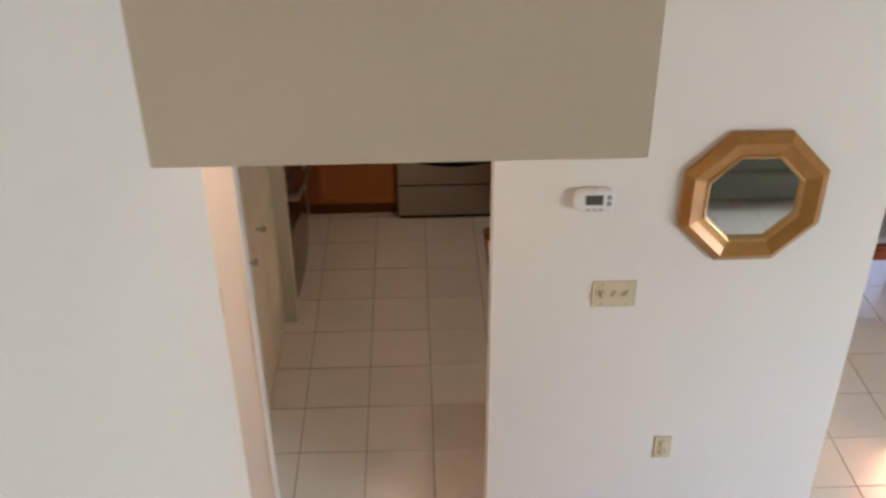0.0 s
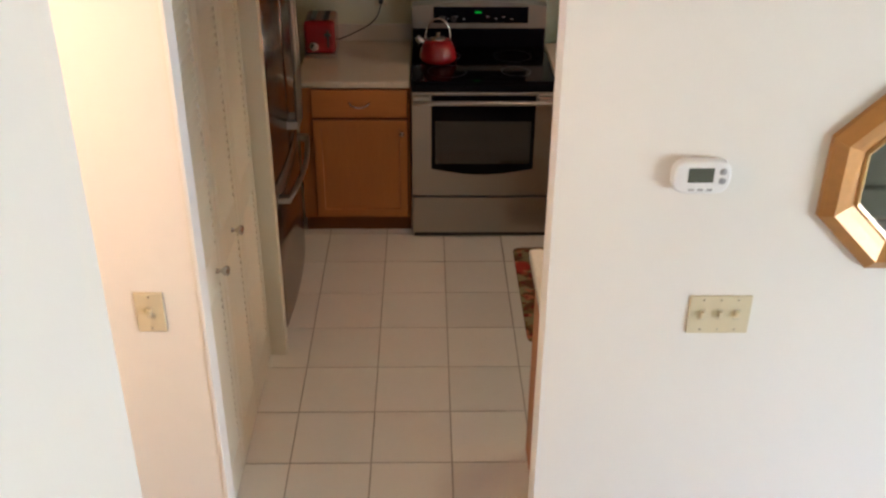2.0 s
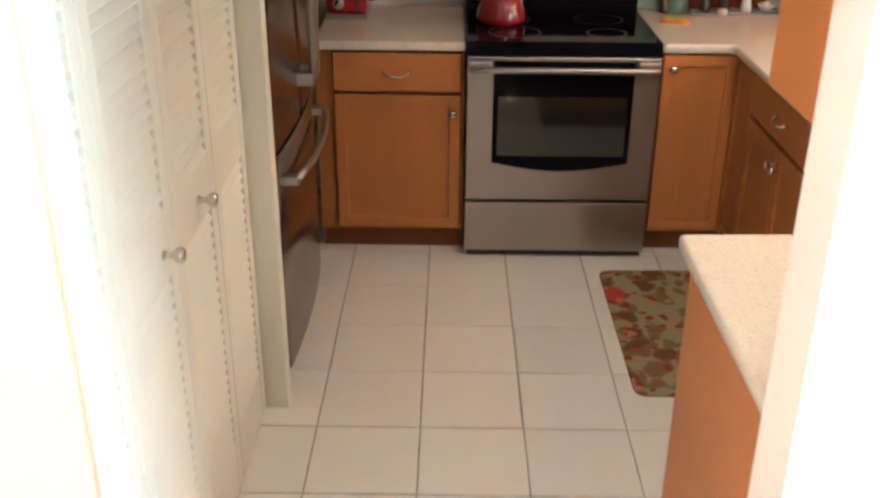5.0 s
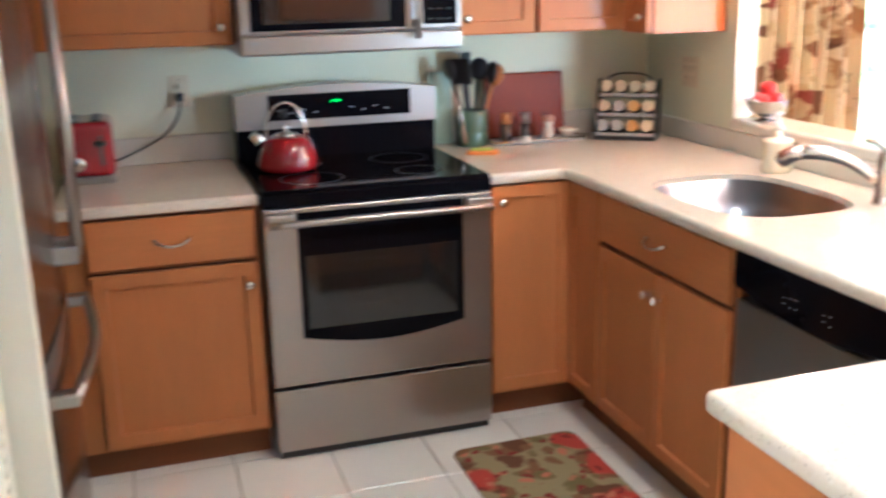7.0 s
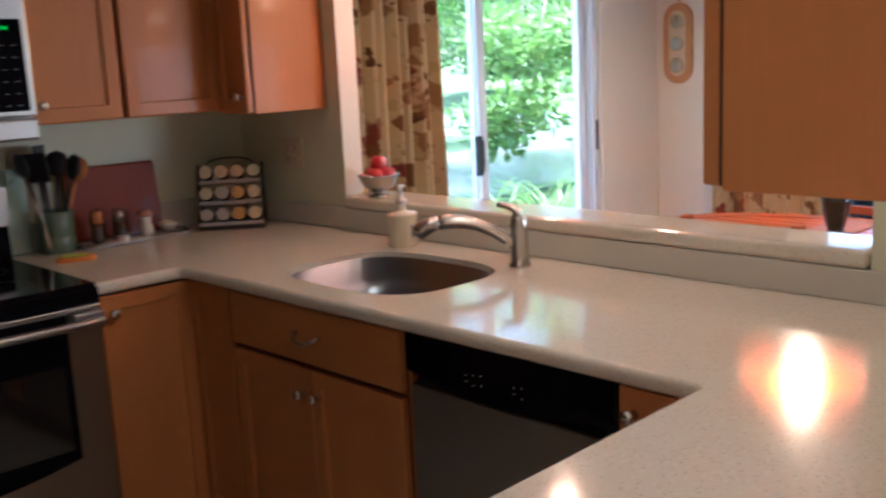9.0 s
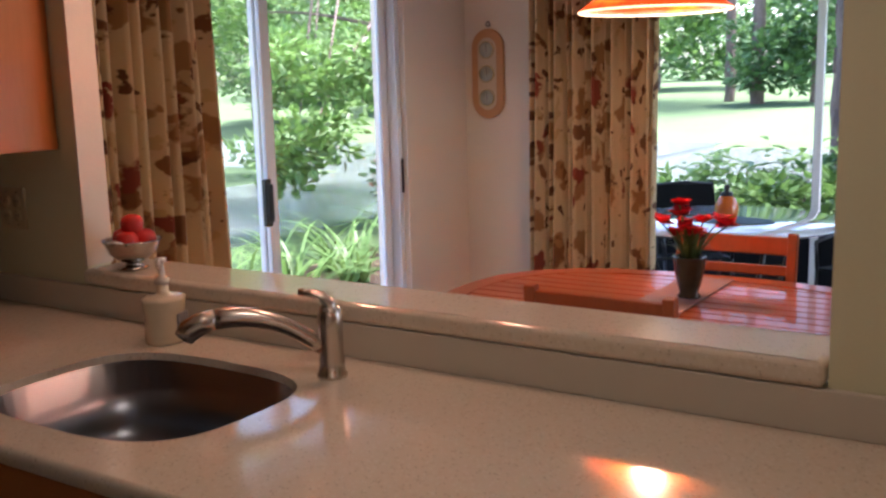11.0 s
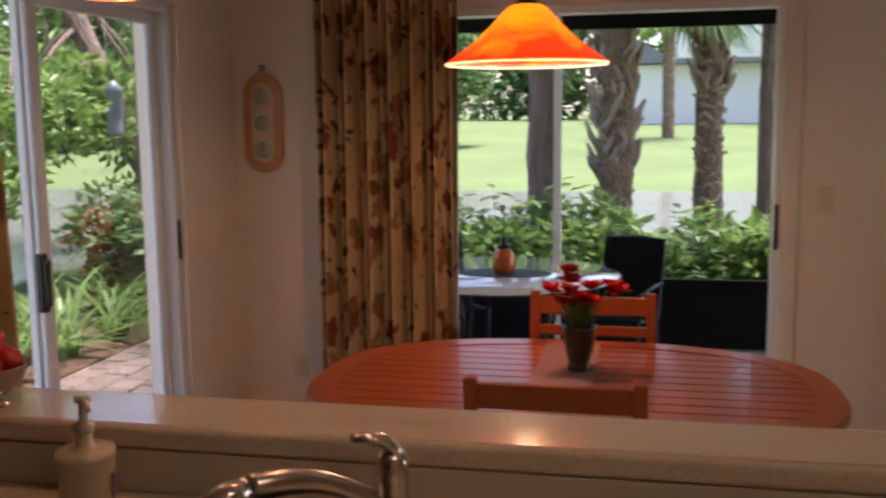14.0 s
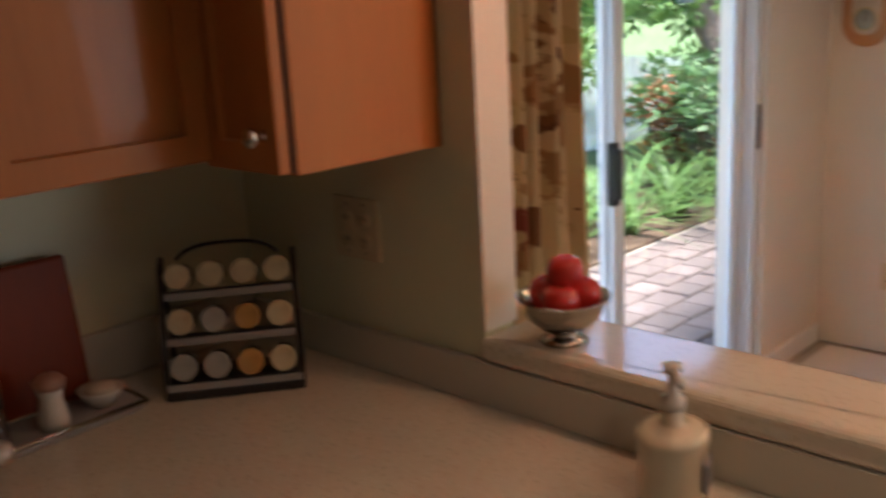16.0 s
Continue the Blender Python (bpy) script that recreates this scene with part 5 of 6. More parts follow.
for k in range(60):
    a, r0 = R.uniform(0, 6.28), R.uniform(0.0, 0.05)
    p0 = Vector((math.cos(a) * r0 * 0.5, math.sin(a) * r0 * 0.5, 0.13))
    p2 = Vector((math.cos(a) * R.uniform(0.05, 0.13), math.sin(a) * R.uniform(0.05, 0.13), R.uniform(0.17, 0.27)))
    s = (p2 - p0).cross(Vector((0, 0, 1))).normalized() * R.uniform(0.004, 0.008)
    mid = (p0 + p2) / 2 + Vector((0, 0, 0.03))
    v = [lf.verts.new(q) for q in (p0, mid + s, p2, mid - s)]
    lf.faces.new(v)
part("foliage", lf, STEM, pot, "fine olive foliage")

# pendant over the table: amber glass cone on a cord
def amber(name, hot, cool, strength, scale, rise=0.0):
    """Lit amber glass, its glow put into colour and emission, mottled like hand-blown shades."""
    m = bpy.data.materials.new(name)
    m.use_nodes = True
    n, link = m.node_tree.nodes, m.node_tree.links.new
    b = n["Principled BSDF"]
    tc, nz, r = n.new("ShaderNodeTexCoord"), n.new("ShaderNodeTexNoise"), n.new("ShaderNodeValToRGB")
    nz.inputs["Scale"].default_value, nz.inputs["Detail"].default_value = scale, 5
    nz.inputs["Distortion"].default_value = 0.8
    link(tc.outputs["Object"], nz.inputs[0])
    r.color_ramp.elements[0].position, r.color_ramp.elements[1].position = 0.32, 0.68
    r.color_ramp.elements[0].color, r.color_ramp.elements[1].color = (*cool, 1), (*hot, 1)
    # light of the high bulb put into the colour, brighter towards the neck
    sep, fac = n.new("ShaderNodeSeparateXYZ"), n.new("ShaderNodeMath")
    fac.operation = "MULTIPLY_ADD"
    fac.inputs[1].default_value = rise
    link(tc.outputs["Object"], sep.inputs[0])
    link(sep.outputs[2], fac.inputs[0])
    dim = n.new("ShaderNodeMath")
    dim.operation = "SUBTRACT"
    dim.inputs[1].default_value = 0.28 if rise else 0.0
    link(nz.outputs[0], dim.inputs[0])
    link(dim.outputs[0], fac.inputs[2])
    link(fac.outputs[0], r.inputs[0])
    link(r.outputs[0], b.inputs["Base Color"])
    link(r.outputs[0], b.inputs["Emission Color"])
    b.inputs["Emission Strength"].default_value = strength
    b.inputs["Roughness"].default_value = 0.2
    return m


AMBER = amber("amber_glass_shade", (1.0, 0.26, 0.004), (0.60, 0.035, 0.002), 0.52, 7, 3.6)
REDGLASS = amber("red_speckled_glass", (1.0, 0.26, 0.08), (0.70, 0.03, 0.012), 0.75, 40)
LX, LY, LZ = 3.40, -1.505, 1.70
pend = thing("pendant_lamp", "amber glass cone pendant lamp hanging over the table", "pendant lamp", (LX, LY, LZ))
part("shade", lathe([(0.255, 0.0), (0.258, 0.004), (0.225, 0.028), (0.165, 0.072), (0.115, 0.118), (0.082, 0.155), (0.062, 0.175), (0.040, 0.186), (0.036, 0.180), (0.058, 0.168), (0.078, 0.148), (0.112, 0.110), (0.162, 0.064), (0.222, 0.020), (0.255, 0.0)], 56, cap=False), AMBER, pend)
# rim glows by itself in place of lamplight caught in the cut edge
part("rim", lathe([(0.252, 0.001), (0.256, -0.004), (0.259, 0.001), (0.256, 0.005), (0.252, 0.001)], 56, cap=False), glowing("glowing_glass_edge", (1.0, 0.60, 0.26), 0.55), pend, "cut edge of the glass, its brightness put in as glow")
part("cap", lathe([(0.0, 0.178), (0.045, 0.178), (0.046, 0.186), (0.03, 0.196), (0.008, 0.215), (0.0, 0.216)], 24), BLACK, pend, "black cap")
part("cord", tube([(0, 0, 0.21), (0, 0, CH - LZ - 0.02)], 0.004, 8), BLACK, pend, "black cord")
part("canopy", lathe([(0.0, CH - LZ - 0.001), (0.06, CH - LZ - 0.001), (0.055, CH - LZ - 0.025), (0.0, CH - LZ - 0.03)], 24), BLACK, pend, "ceiling canopy")
part("bulb", lathe([(0.0, 0.05), (0.022, 0.06), (0.03, 0.085), (0.022, 0.11), (0.013, 0.13), (0.0, 0.15)], 16), glowing("warm_bulb_glass", (1.0, 0.75, 0.45), 4.5), pend, "lit bulb")
lamp("pendant_light", "POINT", 3.4, (1.0, 0.72, 0.42), pose(LX, LY, LZ + 0.03), radius=0.05)

# two small red glass pendants over the bar
for y in (-0.97, -1.472):
    t = thing("bar_pendant", "small red speckled glass cylinder pendant over the bar", "pendant lamp", (1.85, y, 1.752), group="pendants over the bar")
    part("shade", lathe([(0.048, 0.0), (0.05, 0.002), (0.05, 0.125), (0.046, 0.13), (0.046, 0.004), (0.048, 0.0)], 28, cap=False), REDGLASS, t)
    part("holder", lathe([(0.0, 0.12), (0.047, 0.12), (0.047, 0.135), (0.02, 0.15), (0.0, 0.17)], 20), NICKEL, t, "satin nickel holder")
    part("cord", tube([(0, 0, 0.16), (0, 0, 2.2 - 1.753)], 0.003, 6), BLACK, t, "thin cord")
    part("bulb", lathe([(0.0, 0.03), (0.02, 0.05), (0.018, 0.09), (0.0, 0.12)], 12), bpy.data.materials["warm_bulb_glass"], t, "lit bulb")
    lamp("bar_pendant_light", "POINT", 0.42, (1.0, 0.62, 0.34), pose(1.85, y, 1.735), radius=0.035)


# curtains
def curtain(at, rz, width, folds, seed, z0=0.03, z1=2.16):
    """A pleated hanging cloth, wider folds wandering towards the hem."""
    r = random.Random(seed)
    ph = [r.uniform(-0.8, 0.8) for _ in range(folds + 2)]
    nu, nv = folds * 12, 26
    t = thing("curtain", "gathered beige curtain with brown and red leaves", "curtain", at, rz, "dining room curtains")
    bm = bmesh.new()
    front, back = [], []
    for j in range(nv + 1):
        v = j / nv
        rowf, rowb = [], []
        for i in range(nu + 1):
            u = i / nu
            k = u * folds
            p = ph[int(k)] * (1 - (k % 1)) + ph[int(k) + 1] * (k % 1)
            w = math.sin(2 * math.pi * k + p * (0.3 + 0.9 * (1 - v)))
            x = width * u + 0.018 * math.cos(2 * math.pi * k * 0.5 + p) * (1 - 0.5 * v)
            y = -0.062 - (0.048 + 0.012 * (1 - v)) * (w + 0.35 * math.sin(4 * math.pi * k + 2 * p)) - 0.012 * math.sin(5 * u + 3 * v + seed)
            z = z0 + (z1 - z0) * v
            rowf.append(bm.verts.new((x, y, z)))
            rowb.append(bm.verts.new((x, y + 0.004, z)))
        front.append(rowf)
        back.append(rowb)
    for rows in (front, back):
        for a, b in zip(rows, rows[1:]):
            for i in range(nu):
                bm.faces.new((a[i], a[i + 1], b[i + 1], b[i])).smooth = True
    for j in range(nv):
        for i in (0, nu):
            bm.faces.new((front[j][i], front[j + 1][i], back[j + 1][i], back[j][i]))
    for j in (0, nv):
        for i in range(nu):
            bm.faces.new((front[j][i], front[j][i + 1], back[j][i + 1], back[j][i]))
    part("cloth", bm, CURTAIN, t)
    part("rod", tube([(-0.05, -0.05, z1 + 0.012), (width + 0.05, -0.05, z1 + 0.012)], 0.012, 12), TRIM, t, "white curtain rod")
    return t


curtain((2.22, YN - 0.02, 0), 0, 0.56, 9, 3)
curtain((XE - 0.02, -0.375, 0), -90, 0.68, 13, 8)

# wall plaque with three dials
pl = thing("wall_barometer", "oblong wooden weather plaque with three round dials", "wall plaque", (XE, -0.088, 1.515), -90)
part("plaque", put(slab([(0.098 * math.cos(t), (0.136 if math.sin(t) > 0 else -0.136) + 0.098 * math.sin(t)) for t in [2 * math.pi * (i + 0.5) / 40 for i in range(40)]], 0.0, 0.022, 0.008), pose(0, -0.0005, 0, 90, 0, 0)), mat("oak_plaque_wood", (0.50, 0.25, 0.10), 0.35, vary=0.2, scale=12, coat=0.2), pl)
part("inlay", put(slab([(0.056 * math.cos(t), (0.132 if math.sin(t) > 0 else -0.132) + 0.056 * math.sin(t)) for t in [2 * math.pi * (i + 0.5) / 40 for i in range(40)]], 0.022, 0.025, 0.001), pose(0, -0.0005, 0, 90, 0, 0)), mat("pale_inlay", (0.60, 0.48, 0.34), 0.4), pl, "pale inner panel")
for z in (-0.124, 0.0, 0.124):
    d = part("dial", put(lathe([(0.0, 0.025), (0.040, 0.025), (0.040, 0.031), (0.0, 0.031)], 32), pose(0, -0.0005, z, 90, 0, 0)), mat("grey_dial_face", (0.40, 0.42, 0.38), 0.25, vary=0.15, coat=0.4) if not bpy.data.materials.get("grey_dial_face") else bpy.data.materials["grey_dial_face"], pl, "pale grey dial face")
    part("bezel", put(lathe([(0.040, 0.025), (0.046, 0.025), (0.046, 0.034), (0.042, 0.037), (0.039, 0.033), (0.040, 0.025)], 32, cap=False), pose(0, -0.0005, z, 90, 0, 0)), mat("brass_bezel", (0.85, 0.75, 0.50), 0.2, 1.0, vary=0.1) if not bpy.data.materials.get("brass_bezel") else bpy.data.materials["brass_bezel"], d, "brass bezel")
    part("needle", put(bx((-0.0015, 0.0015), (-0.033, -0.0318), (-0.012, 0.03)), pose(0, 0, z)), BLACK, d)
part("hanger_ring", put(lathe([(0.011, -0.003), (0.015, 0.0), (0.011, 0.003), (0.008, 0.0), (0.011, -0.003)], 20, cap=False), pose(0, -0.008, 0.257, 90, 0, 0)), BLACK, pl, "dark ring at the top")

# bookcase against the east wall
bc = thing("bookcase", "brown wooden bookcase with a moulded top", "bookcase", (XE - 0.001, -3.005, 0), -90)
BW, BD, BH = 0.72, 0.30, 0.92
part("top", join(bx((-0.03, BW + 0.03), (-BD - 0.03, 0), (BH - 0.02, BH), 0.006), bx((-0.018, BW + 0.018), (-BD - 0.018, 0), (BH - 0.04, BH - 0.02), 0.006)), SHELFWOOD, bc)
for x in (0, BW - 0.025):
    part("side", bx((x, x + 0.025), (-BD, 0), (0, BH - 0.04), 0.003), SHELFWOOD, bc)
for z in (0.06, 0.34, 0.62):
    part("shelf", bx((0.025, BW - 0.025), (-BD + 0.01, 0), (z, z + 0.02), 0.003), SHELFWOOD, bc)
part("back", bx((0.025, BW - 0.025), (-0.012, 0), (0.06, BH - 0.04)), SHELFWOOD, bc)

# sliding door to the lanai, one leaf open behind the curtain
lan = thing("door_2", "white-framed sliding door to the lanai, standing open", "sliding door", (XE + 0.03, -0.56, 0), -90, kind="structure")
for nm, b in (("frame_jamb", bx((0, 0.035), (0, 0.12), (0, 2.02), 0.003)), ("frame_jamb", bx((1.865, 1.90), (0, 0.12), (0, 2.02), 0.003)), ("frame_head", bx((0.035, 1.865), (0, 0.12), (1.985, 2.02), 0.003)), ("threshold", bx((0.035, 1.865), (0, 0.12), (0, 0.025), 0.003))):
    part(nm, b, TRIM, lan)
part("lock_strip", bx((1.868, 1.882), (-0.012, 0.0), (0.94, 1.14), 0.003), BLACK, lan, "dark lock strip")
setting("trim_lanai_door", bx((XE - 0.012, XE - 0.001), (-2.52, -2.462), (0, 2.06), 0.003), DINING, "painted casing beside the lanai door", "trim")


# ---- outside ----
GZ = -0.10
xs = [-60, -20, 0, 6, 10, 14, 17, 20, 23, 28, 34, 42, 60, 120, 400]
ys = [-200, -80, -30, -12, -5, 0, 4, 9, 16, 24, 34, 60, 120, 400]


def land(x, y):
    """Height of the lawn: flat by the house, then a dip for the pond and a rise beyond it."""
    d = max(x - 22.5, 0)
    e = max(y - 24.0, 0)
    h = GZ + min(d, 22) * 0.055 + min(e, 22) * 0.05
    if 14.5 < x < 21.5:
        h -= 0.25
    return h


gm = bmesh.new()
grid = [[gm.verts.new((x, y, land(x, y) if (x > 7.2 or y > 0.3) else GZ - 0.25)) for x in xs] for y in ys]
for j in range(len(ys) - 1):
    for i in range(len(xs) - 1):
        gm.faces.new((grid[j][i], grid[j][i + 1], grid[j + 1][i + 1], grid[j + 1][i]))
setting("ground", gm, GRASS, "green lawn rising gently beyond a pond", "lawn")
setting("water", bx((14.2, 22.4), (-80, 60), (-0.4, GZ - 0.06)), WATER, "grey strip of pond water", "pond")
setting("water_north", bx((-20, 45), (4.3, 8.6), (-0.4, GZ + 0.012)), WATER, "bright strip of pond water", "pond")
setting("planting_bed", bx((7.05, 9.2), (-9, 0.26), (-0.4, GZ + 0.03)), SOIL, "dark mulch bed outside the lanai", "planting bed")
setting("planting_bed_north", bx((0.5, 13.5), (1.72, 2.85), (-0.4, GZ + 0.04)), SOIL, "mulch bed beyond the paver path", "planting bed")
setting("paver_bed", bx((-0.5, 12), (0.27, 1.72), (-0.4, GZ + 0.02)), GROUT, "sand bed under the pavers", "paving")

# lanai
setting("lanai_floor", bx((4.90, 7.0), (-6.0, 0.27), (-0.3, -0.03)), SLAB, "grey concrete lanai floor", "floor")
setting("lanai_roof", bx((4.9, 7.15), (-6.0, 0.3), (2.34, 2.46)), CEIL, "white lanai ceiling", "ceiling")
scr = thing("lanai_screen_frame", "lanai screen frame with dark kneewall panels", "screen frame", (6.92, 0, -0.03), kind="structure")
for y in (0.22, -1.28, -2.85, -4.4, -5.9):
    part("post", bx((-0.025, 0.025), (y - 0.025, y + 0.025), (0, 2.37), 0.003), TRIM, scr, "white screen post")
for a, b in ((0.195, -1.255), (-1.305, -2.825), (-2.875, -4.375), (-4.425, -5.875)):
    part("kneewall_panel", bx((-0.012, 0.012), (b, a), (0.0, 0.44), 0.003), DARKPANEL, scr, "black kneewall panel")
    part("rail", bx((-0.02, 0.02), (b, a), (0.44, 0.465), 0.003), DARKPANEL, scr, "dark rail")
    part("beam", bx((-0.03, 0.03), (b, a), (2.12, 2.37), 0.003), DARKPANEL, scr, "dark head beam")

ptab = thing("patio_table", "round glass patio table with black rim", "patio table", (5.52, -1.10, -0.03))
# the sky's reflection is put into the glass as a pale opaque colour
g = part("glass_top", lathe([(0.0, 0.70), (0.64, 0.70), (0.645, 0.704), (0.64, 0.708), (0.0, 0.708)], 56), mat("sky_pale_table_glass", (0.74, 0.80, 0.84), 0.05, vary=0.05, bump=0.0, coat=1.0), ptab, "glass top, pale sky reflection put into its colour")
part("rim", lathe([(0.64, 0.694), (0.655, 0.70), (0.64, 0.706), (0.635, 0.70), (0.64, 0.694)], 56, cap=False), BLACK, ptab, "black metal rim")
for k in range(4):
    a = math.pi / 4 + k * math.pi / 2
    part("leg", tube([(0.42 * math.cos(a), 0.42 * math.sin(a), 0), (0.36 * math.cos(a), 0.36 * math.sin(a), 0.35), (0.46 * math.cos(a), 0.46 * math.sin(a), 0.69)], 0.014, 8), BLACK, ptab)
single("place_mat", slab(oval(0.26, 0.14, 40, 1.0), 0.0, 0.004), mat("dark_teal_mat", (0.02, 0.06, 0.06), 0.7), "dark oval mat on the patio table", "mat", (5.52, -1.12, 0.679), 0)
cit = thing("orange_jar", "orange glass jar with black pump lid", "jar", (5.50, -1.12, 0.684))
part("jar", lathe([(0.0, 0), (0.05, 0), (0.062, 0.03), (0.064, 0.08), (0.045, 0.125), (0.03, 0.135), (0.0, 0.136)], 24), mat("orange_glass", (0.62, 0.14, 0.015), 0.2, vary=0.3, coat=0.5), cit)
part("lid", lathe([(0.0, 0.136), (0.033, 0.136), (0.033, 0.155), (0.014, 0.16), (0.018, 0.19), (0.0, 0.2)], 16), BLACK, cit, "black lid")


def patio_chair(at, rz):
    """Local -y is the back."""
    t = thing("patio_chair", "black sling patio chair with metal frame", "chair", at, rz, "chairs round the patio table")
    for s in (-1, 1):
        part("side_frame", tube([(s * 0.27, 0.22, 0), (s * 0.27, 0.20, 0.40), (s * 0.27, -0.18, 0.37), (s * 0.25, -0.30, 0.66), (s * 0.24, -0.37, 0.93)], 0.014, 8), BLACK, t)
        part("back_leg", tube([(s * 0.27, -0.24, 0), (s * 0.27, -0.14, 0.38)], 0.013, 8), BLACK, t)
        part("armrest", tube([(s * 0.27, 0.20, 0.40), (s * 0.285, 0.20, 0.60), (s * 0.285, -0.10, 0.63), (s * 0.26, -0.28, 0.62)], 0.015, 8, 0.7), BLACK, t)
    sl = bmesh.new()
    prof = [(0.22, 0.405), (0.0, 0.375), (-0.16, 0.385), (-0.22, 0.47), (-0.28, 0.66), (-0.36, 0.93), (-0.375, 0.945)]
    a = [[sl.verts.new((s * 0.255, y, z + dz)) for y, z in prof] for s in (-1, 1) for dz in (0, 0.006)]
    for i in range(len(prof) - 1):
        sl.faces.new((a[0][i], a[2][i], a[2][i + 1], a[0][i + 1]))
        sl.faces.new((a[1][i], a[1][i + 1], a[3][i + 1], a[3][i]))
        sl.faces.new((a[0][i], a[0][i + 1], a[1][i + 1], a[1][i]))
        sl.faces.new((a[2][i], a[3][i], a[3][i + 1], a[2][i + 1]))
    part("sling", sl, MESHFAB, t, "black mesh sling")
    part("back_bar", tube([(-0.24, -0.375, 0.94), (0, -0.39, 0.955), (0.24, -0.375, 0.94)], 0.013, 8), BLACK, t)
    return t


pc = patio_chair((0, 0, 0), 0)
pc.scale = (0.80, 0.80, 0.82)
pc.location, pc.rotation_euler = (6.35, -1.70, -0.03), (0, 0, radians(68))
copy_thing(pc, pose(6.42, -0.62, -0.03, 0, 0, 122))
copy_thing(pc, pose(5.35, -0.62, -0.03, 0, 0, 255))


# ---- plants ----
def leaves(rng, count, centre, size, leaf, lean=0.4, hollow=0.5):
    """Many bent leaf blades spread through a lumpy ellipsoid, as vertex and face lists."""
    v, f = [], []
    lumps = [(Vector((rng.uniform(-0.7, 0.7), rng.uniform(-0.7, 0.7), rng.uniform(-0.6, 0.7))), rng.uniform(0.28, 0.5)) for _ in range(14)]
    for _ in range(count):
        c0, r0 = rng.choice(lumps)
        d = Vector((rng.gauss(0, 1), rng.gauss(0, 1), rng.gauss(0, 1))).normalized()
        p = c0 + d * r0 * (hollow + (1 - hollow) * rng.random())
        p = Vector((centre[0] + p.x * size[0], centre[1] + p.y * size[1], centre[2] + p.z * size[2]))
        q = Vector((d.x + rng.uniform(-lean, lean), d.y + rng.uniform(-lean, lean), d.z * 0.5 + rng.uniform(-lean, lean))).normalized()
        s = q.cross(Vector((rng.uniform(-1, 1), rng.uniform(-1, 1), 1))).normalized()
        n_ = q.cross(s)
        L = leaf * rng.uniform(0.6, 1.35)
        w = L * rng.uniform(0.2, 0.32)
        k = len(v)
        v += [p, p + q * L * 0.45 + s * w + n_ * L * 0.06, p + q * L - n_ * L * 0.12, p + q * L * 0.45 - s * w + n_ * L * 0.06]
        f += [(k, k + 1, k + 2), (k, k + 2, k + 3)]
    return v, f


def mesh_of(name, v, f, material, parent, label=""):
    me = bpy.data.meshes.new(name)
    me.from_pydata([tuple(p) for p in v], [], f)
    me.materials.append(material)
    o = new(name, me)
    o.parent = parent
    return tagged(o, label)


def shrub(at, size, count, leaf, material, seed, label="leafy green garden shrub", name="shrub"):
    r = random.Random(seed)
    t = thing(name, label, "shrub", at, group="garden shrubs")
    st_ = bmesh.new()
    for _ in range(9):
        a, u = r.uniform(0, 6.28), r.uniform(0.2, 0.8)
        st_ = join(st_, tube(arc((0.05 * math.cos(a), 0.05 * math.sin(a), 0), (0.2 * size[0] * math.cos(a), 0.2 * size[1] * math.sin(a), size[2]), (u * size[0] * math.cos(a), u * size[1] * math.sin(a), size[2] * r.uniform(1.0, 1.7)), 5), [0.012, 0.011, 0.010, 0.008, 0.006, 0.004], 6))
    part("stem_bunch", st_, PINEBARK, t, "thin woody stems")
    v, f = leaves(r, count, (0, 0, size[2] * 1.0), size, leaf)
    for _ in range(11):
        a, u = r.uniform(0, 6.28), r.uniform(0.2, 1.0)
        p0 = Vector((0.3 * size[0] * math.cos(a), 0.3 * size[1] * math.sin(a), size[2] * 0.9))
        p2 = Vector((u * size[0] * math.cos(a), u * size[1] * math.sin(a), size[2] * r.uniform(1.6, 2.35)))
        for i in range(15):
            p = p0.lerp(p2, i / 14) + Vector((0, 0, 0.15 * size[2] * math.sin(math.pi * i / 14)))
            b = a + i * 2.4
            q = Vector((math.cos(b), math.sin(b), r.uniform(-0.35, 0.5))).normalized()
            e = q.cross(Vector((0, 0, 1))).normalized()
            L = leaf * r.uniform(0.9, 1.5)
            k = len(v)
            v += [p, p + q * L * 0.5 + e * L * 0.27, p + q * L - Vector((0, 0, L * 0.2)), p + q * L * 0.5 - e * L * 0.27]
            f += [(k, k + 1, k + 2), (k, k + 2, k + 3)]
    mesh_of("crown", v, f, material, t, "loose leafy crown")
    return t


def strap_clump(at, count, length, seed, material=BLADE):
    """Long arching blades from one root."""
    r = random.Random(seed)
    t = thing("strap_leaf_plant", "clump of long arching green strap leaves", "plant", at, group="strap-leaf clumps")
    v, f = [], []
    for _ in range(count):
        a, L, up = r.uniform(0, 6.28), length * r.uniform(0.55, 1.15), r.uniform(0.5, 1.3)
        base = Vector((r.gauss(0, 0.05), r.gauss(0, 0.05), 0))
        out = Vector((math.cos(a), math.sin(a), 0))
        s = Vector((-out.y, out.x, 0))
        k = len(v)
        n = 6
        for i in range(n + 1):
            u = i / n
            p = base + out * L * u * (0.35 + 0.55 * u) / up + Vector((0, 0, L * (u * up - 0.62 * up * u * u)))
            w = 0.02 * (1 - u * 0.92)
            v += [p - s * w, p + s * w]
        for i in range(n):
            f.append((k + 2 * i, k + 2 * i + 1, k + 2 * i + 3, k + 2 * i + 2))
    mesh_of("blades", v, f, material, t)
    return t


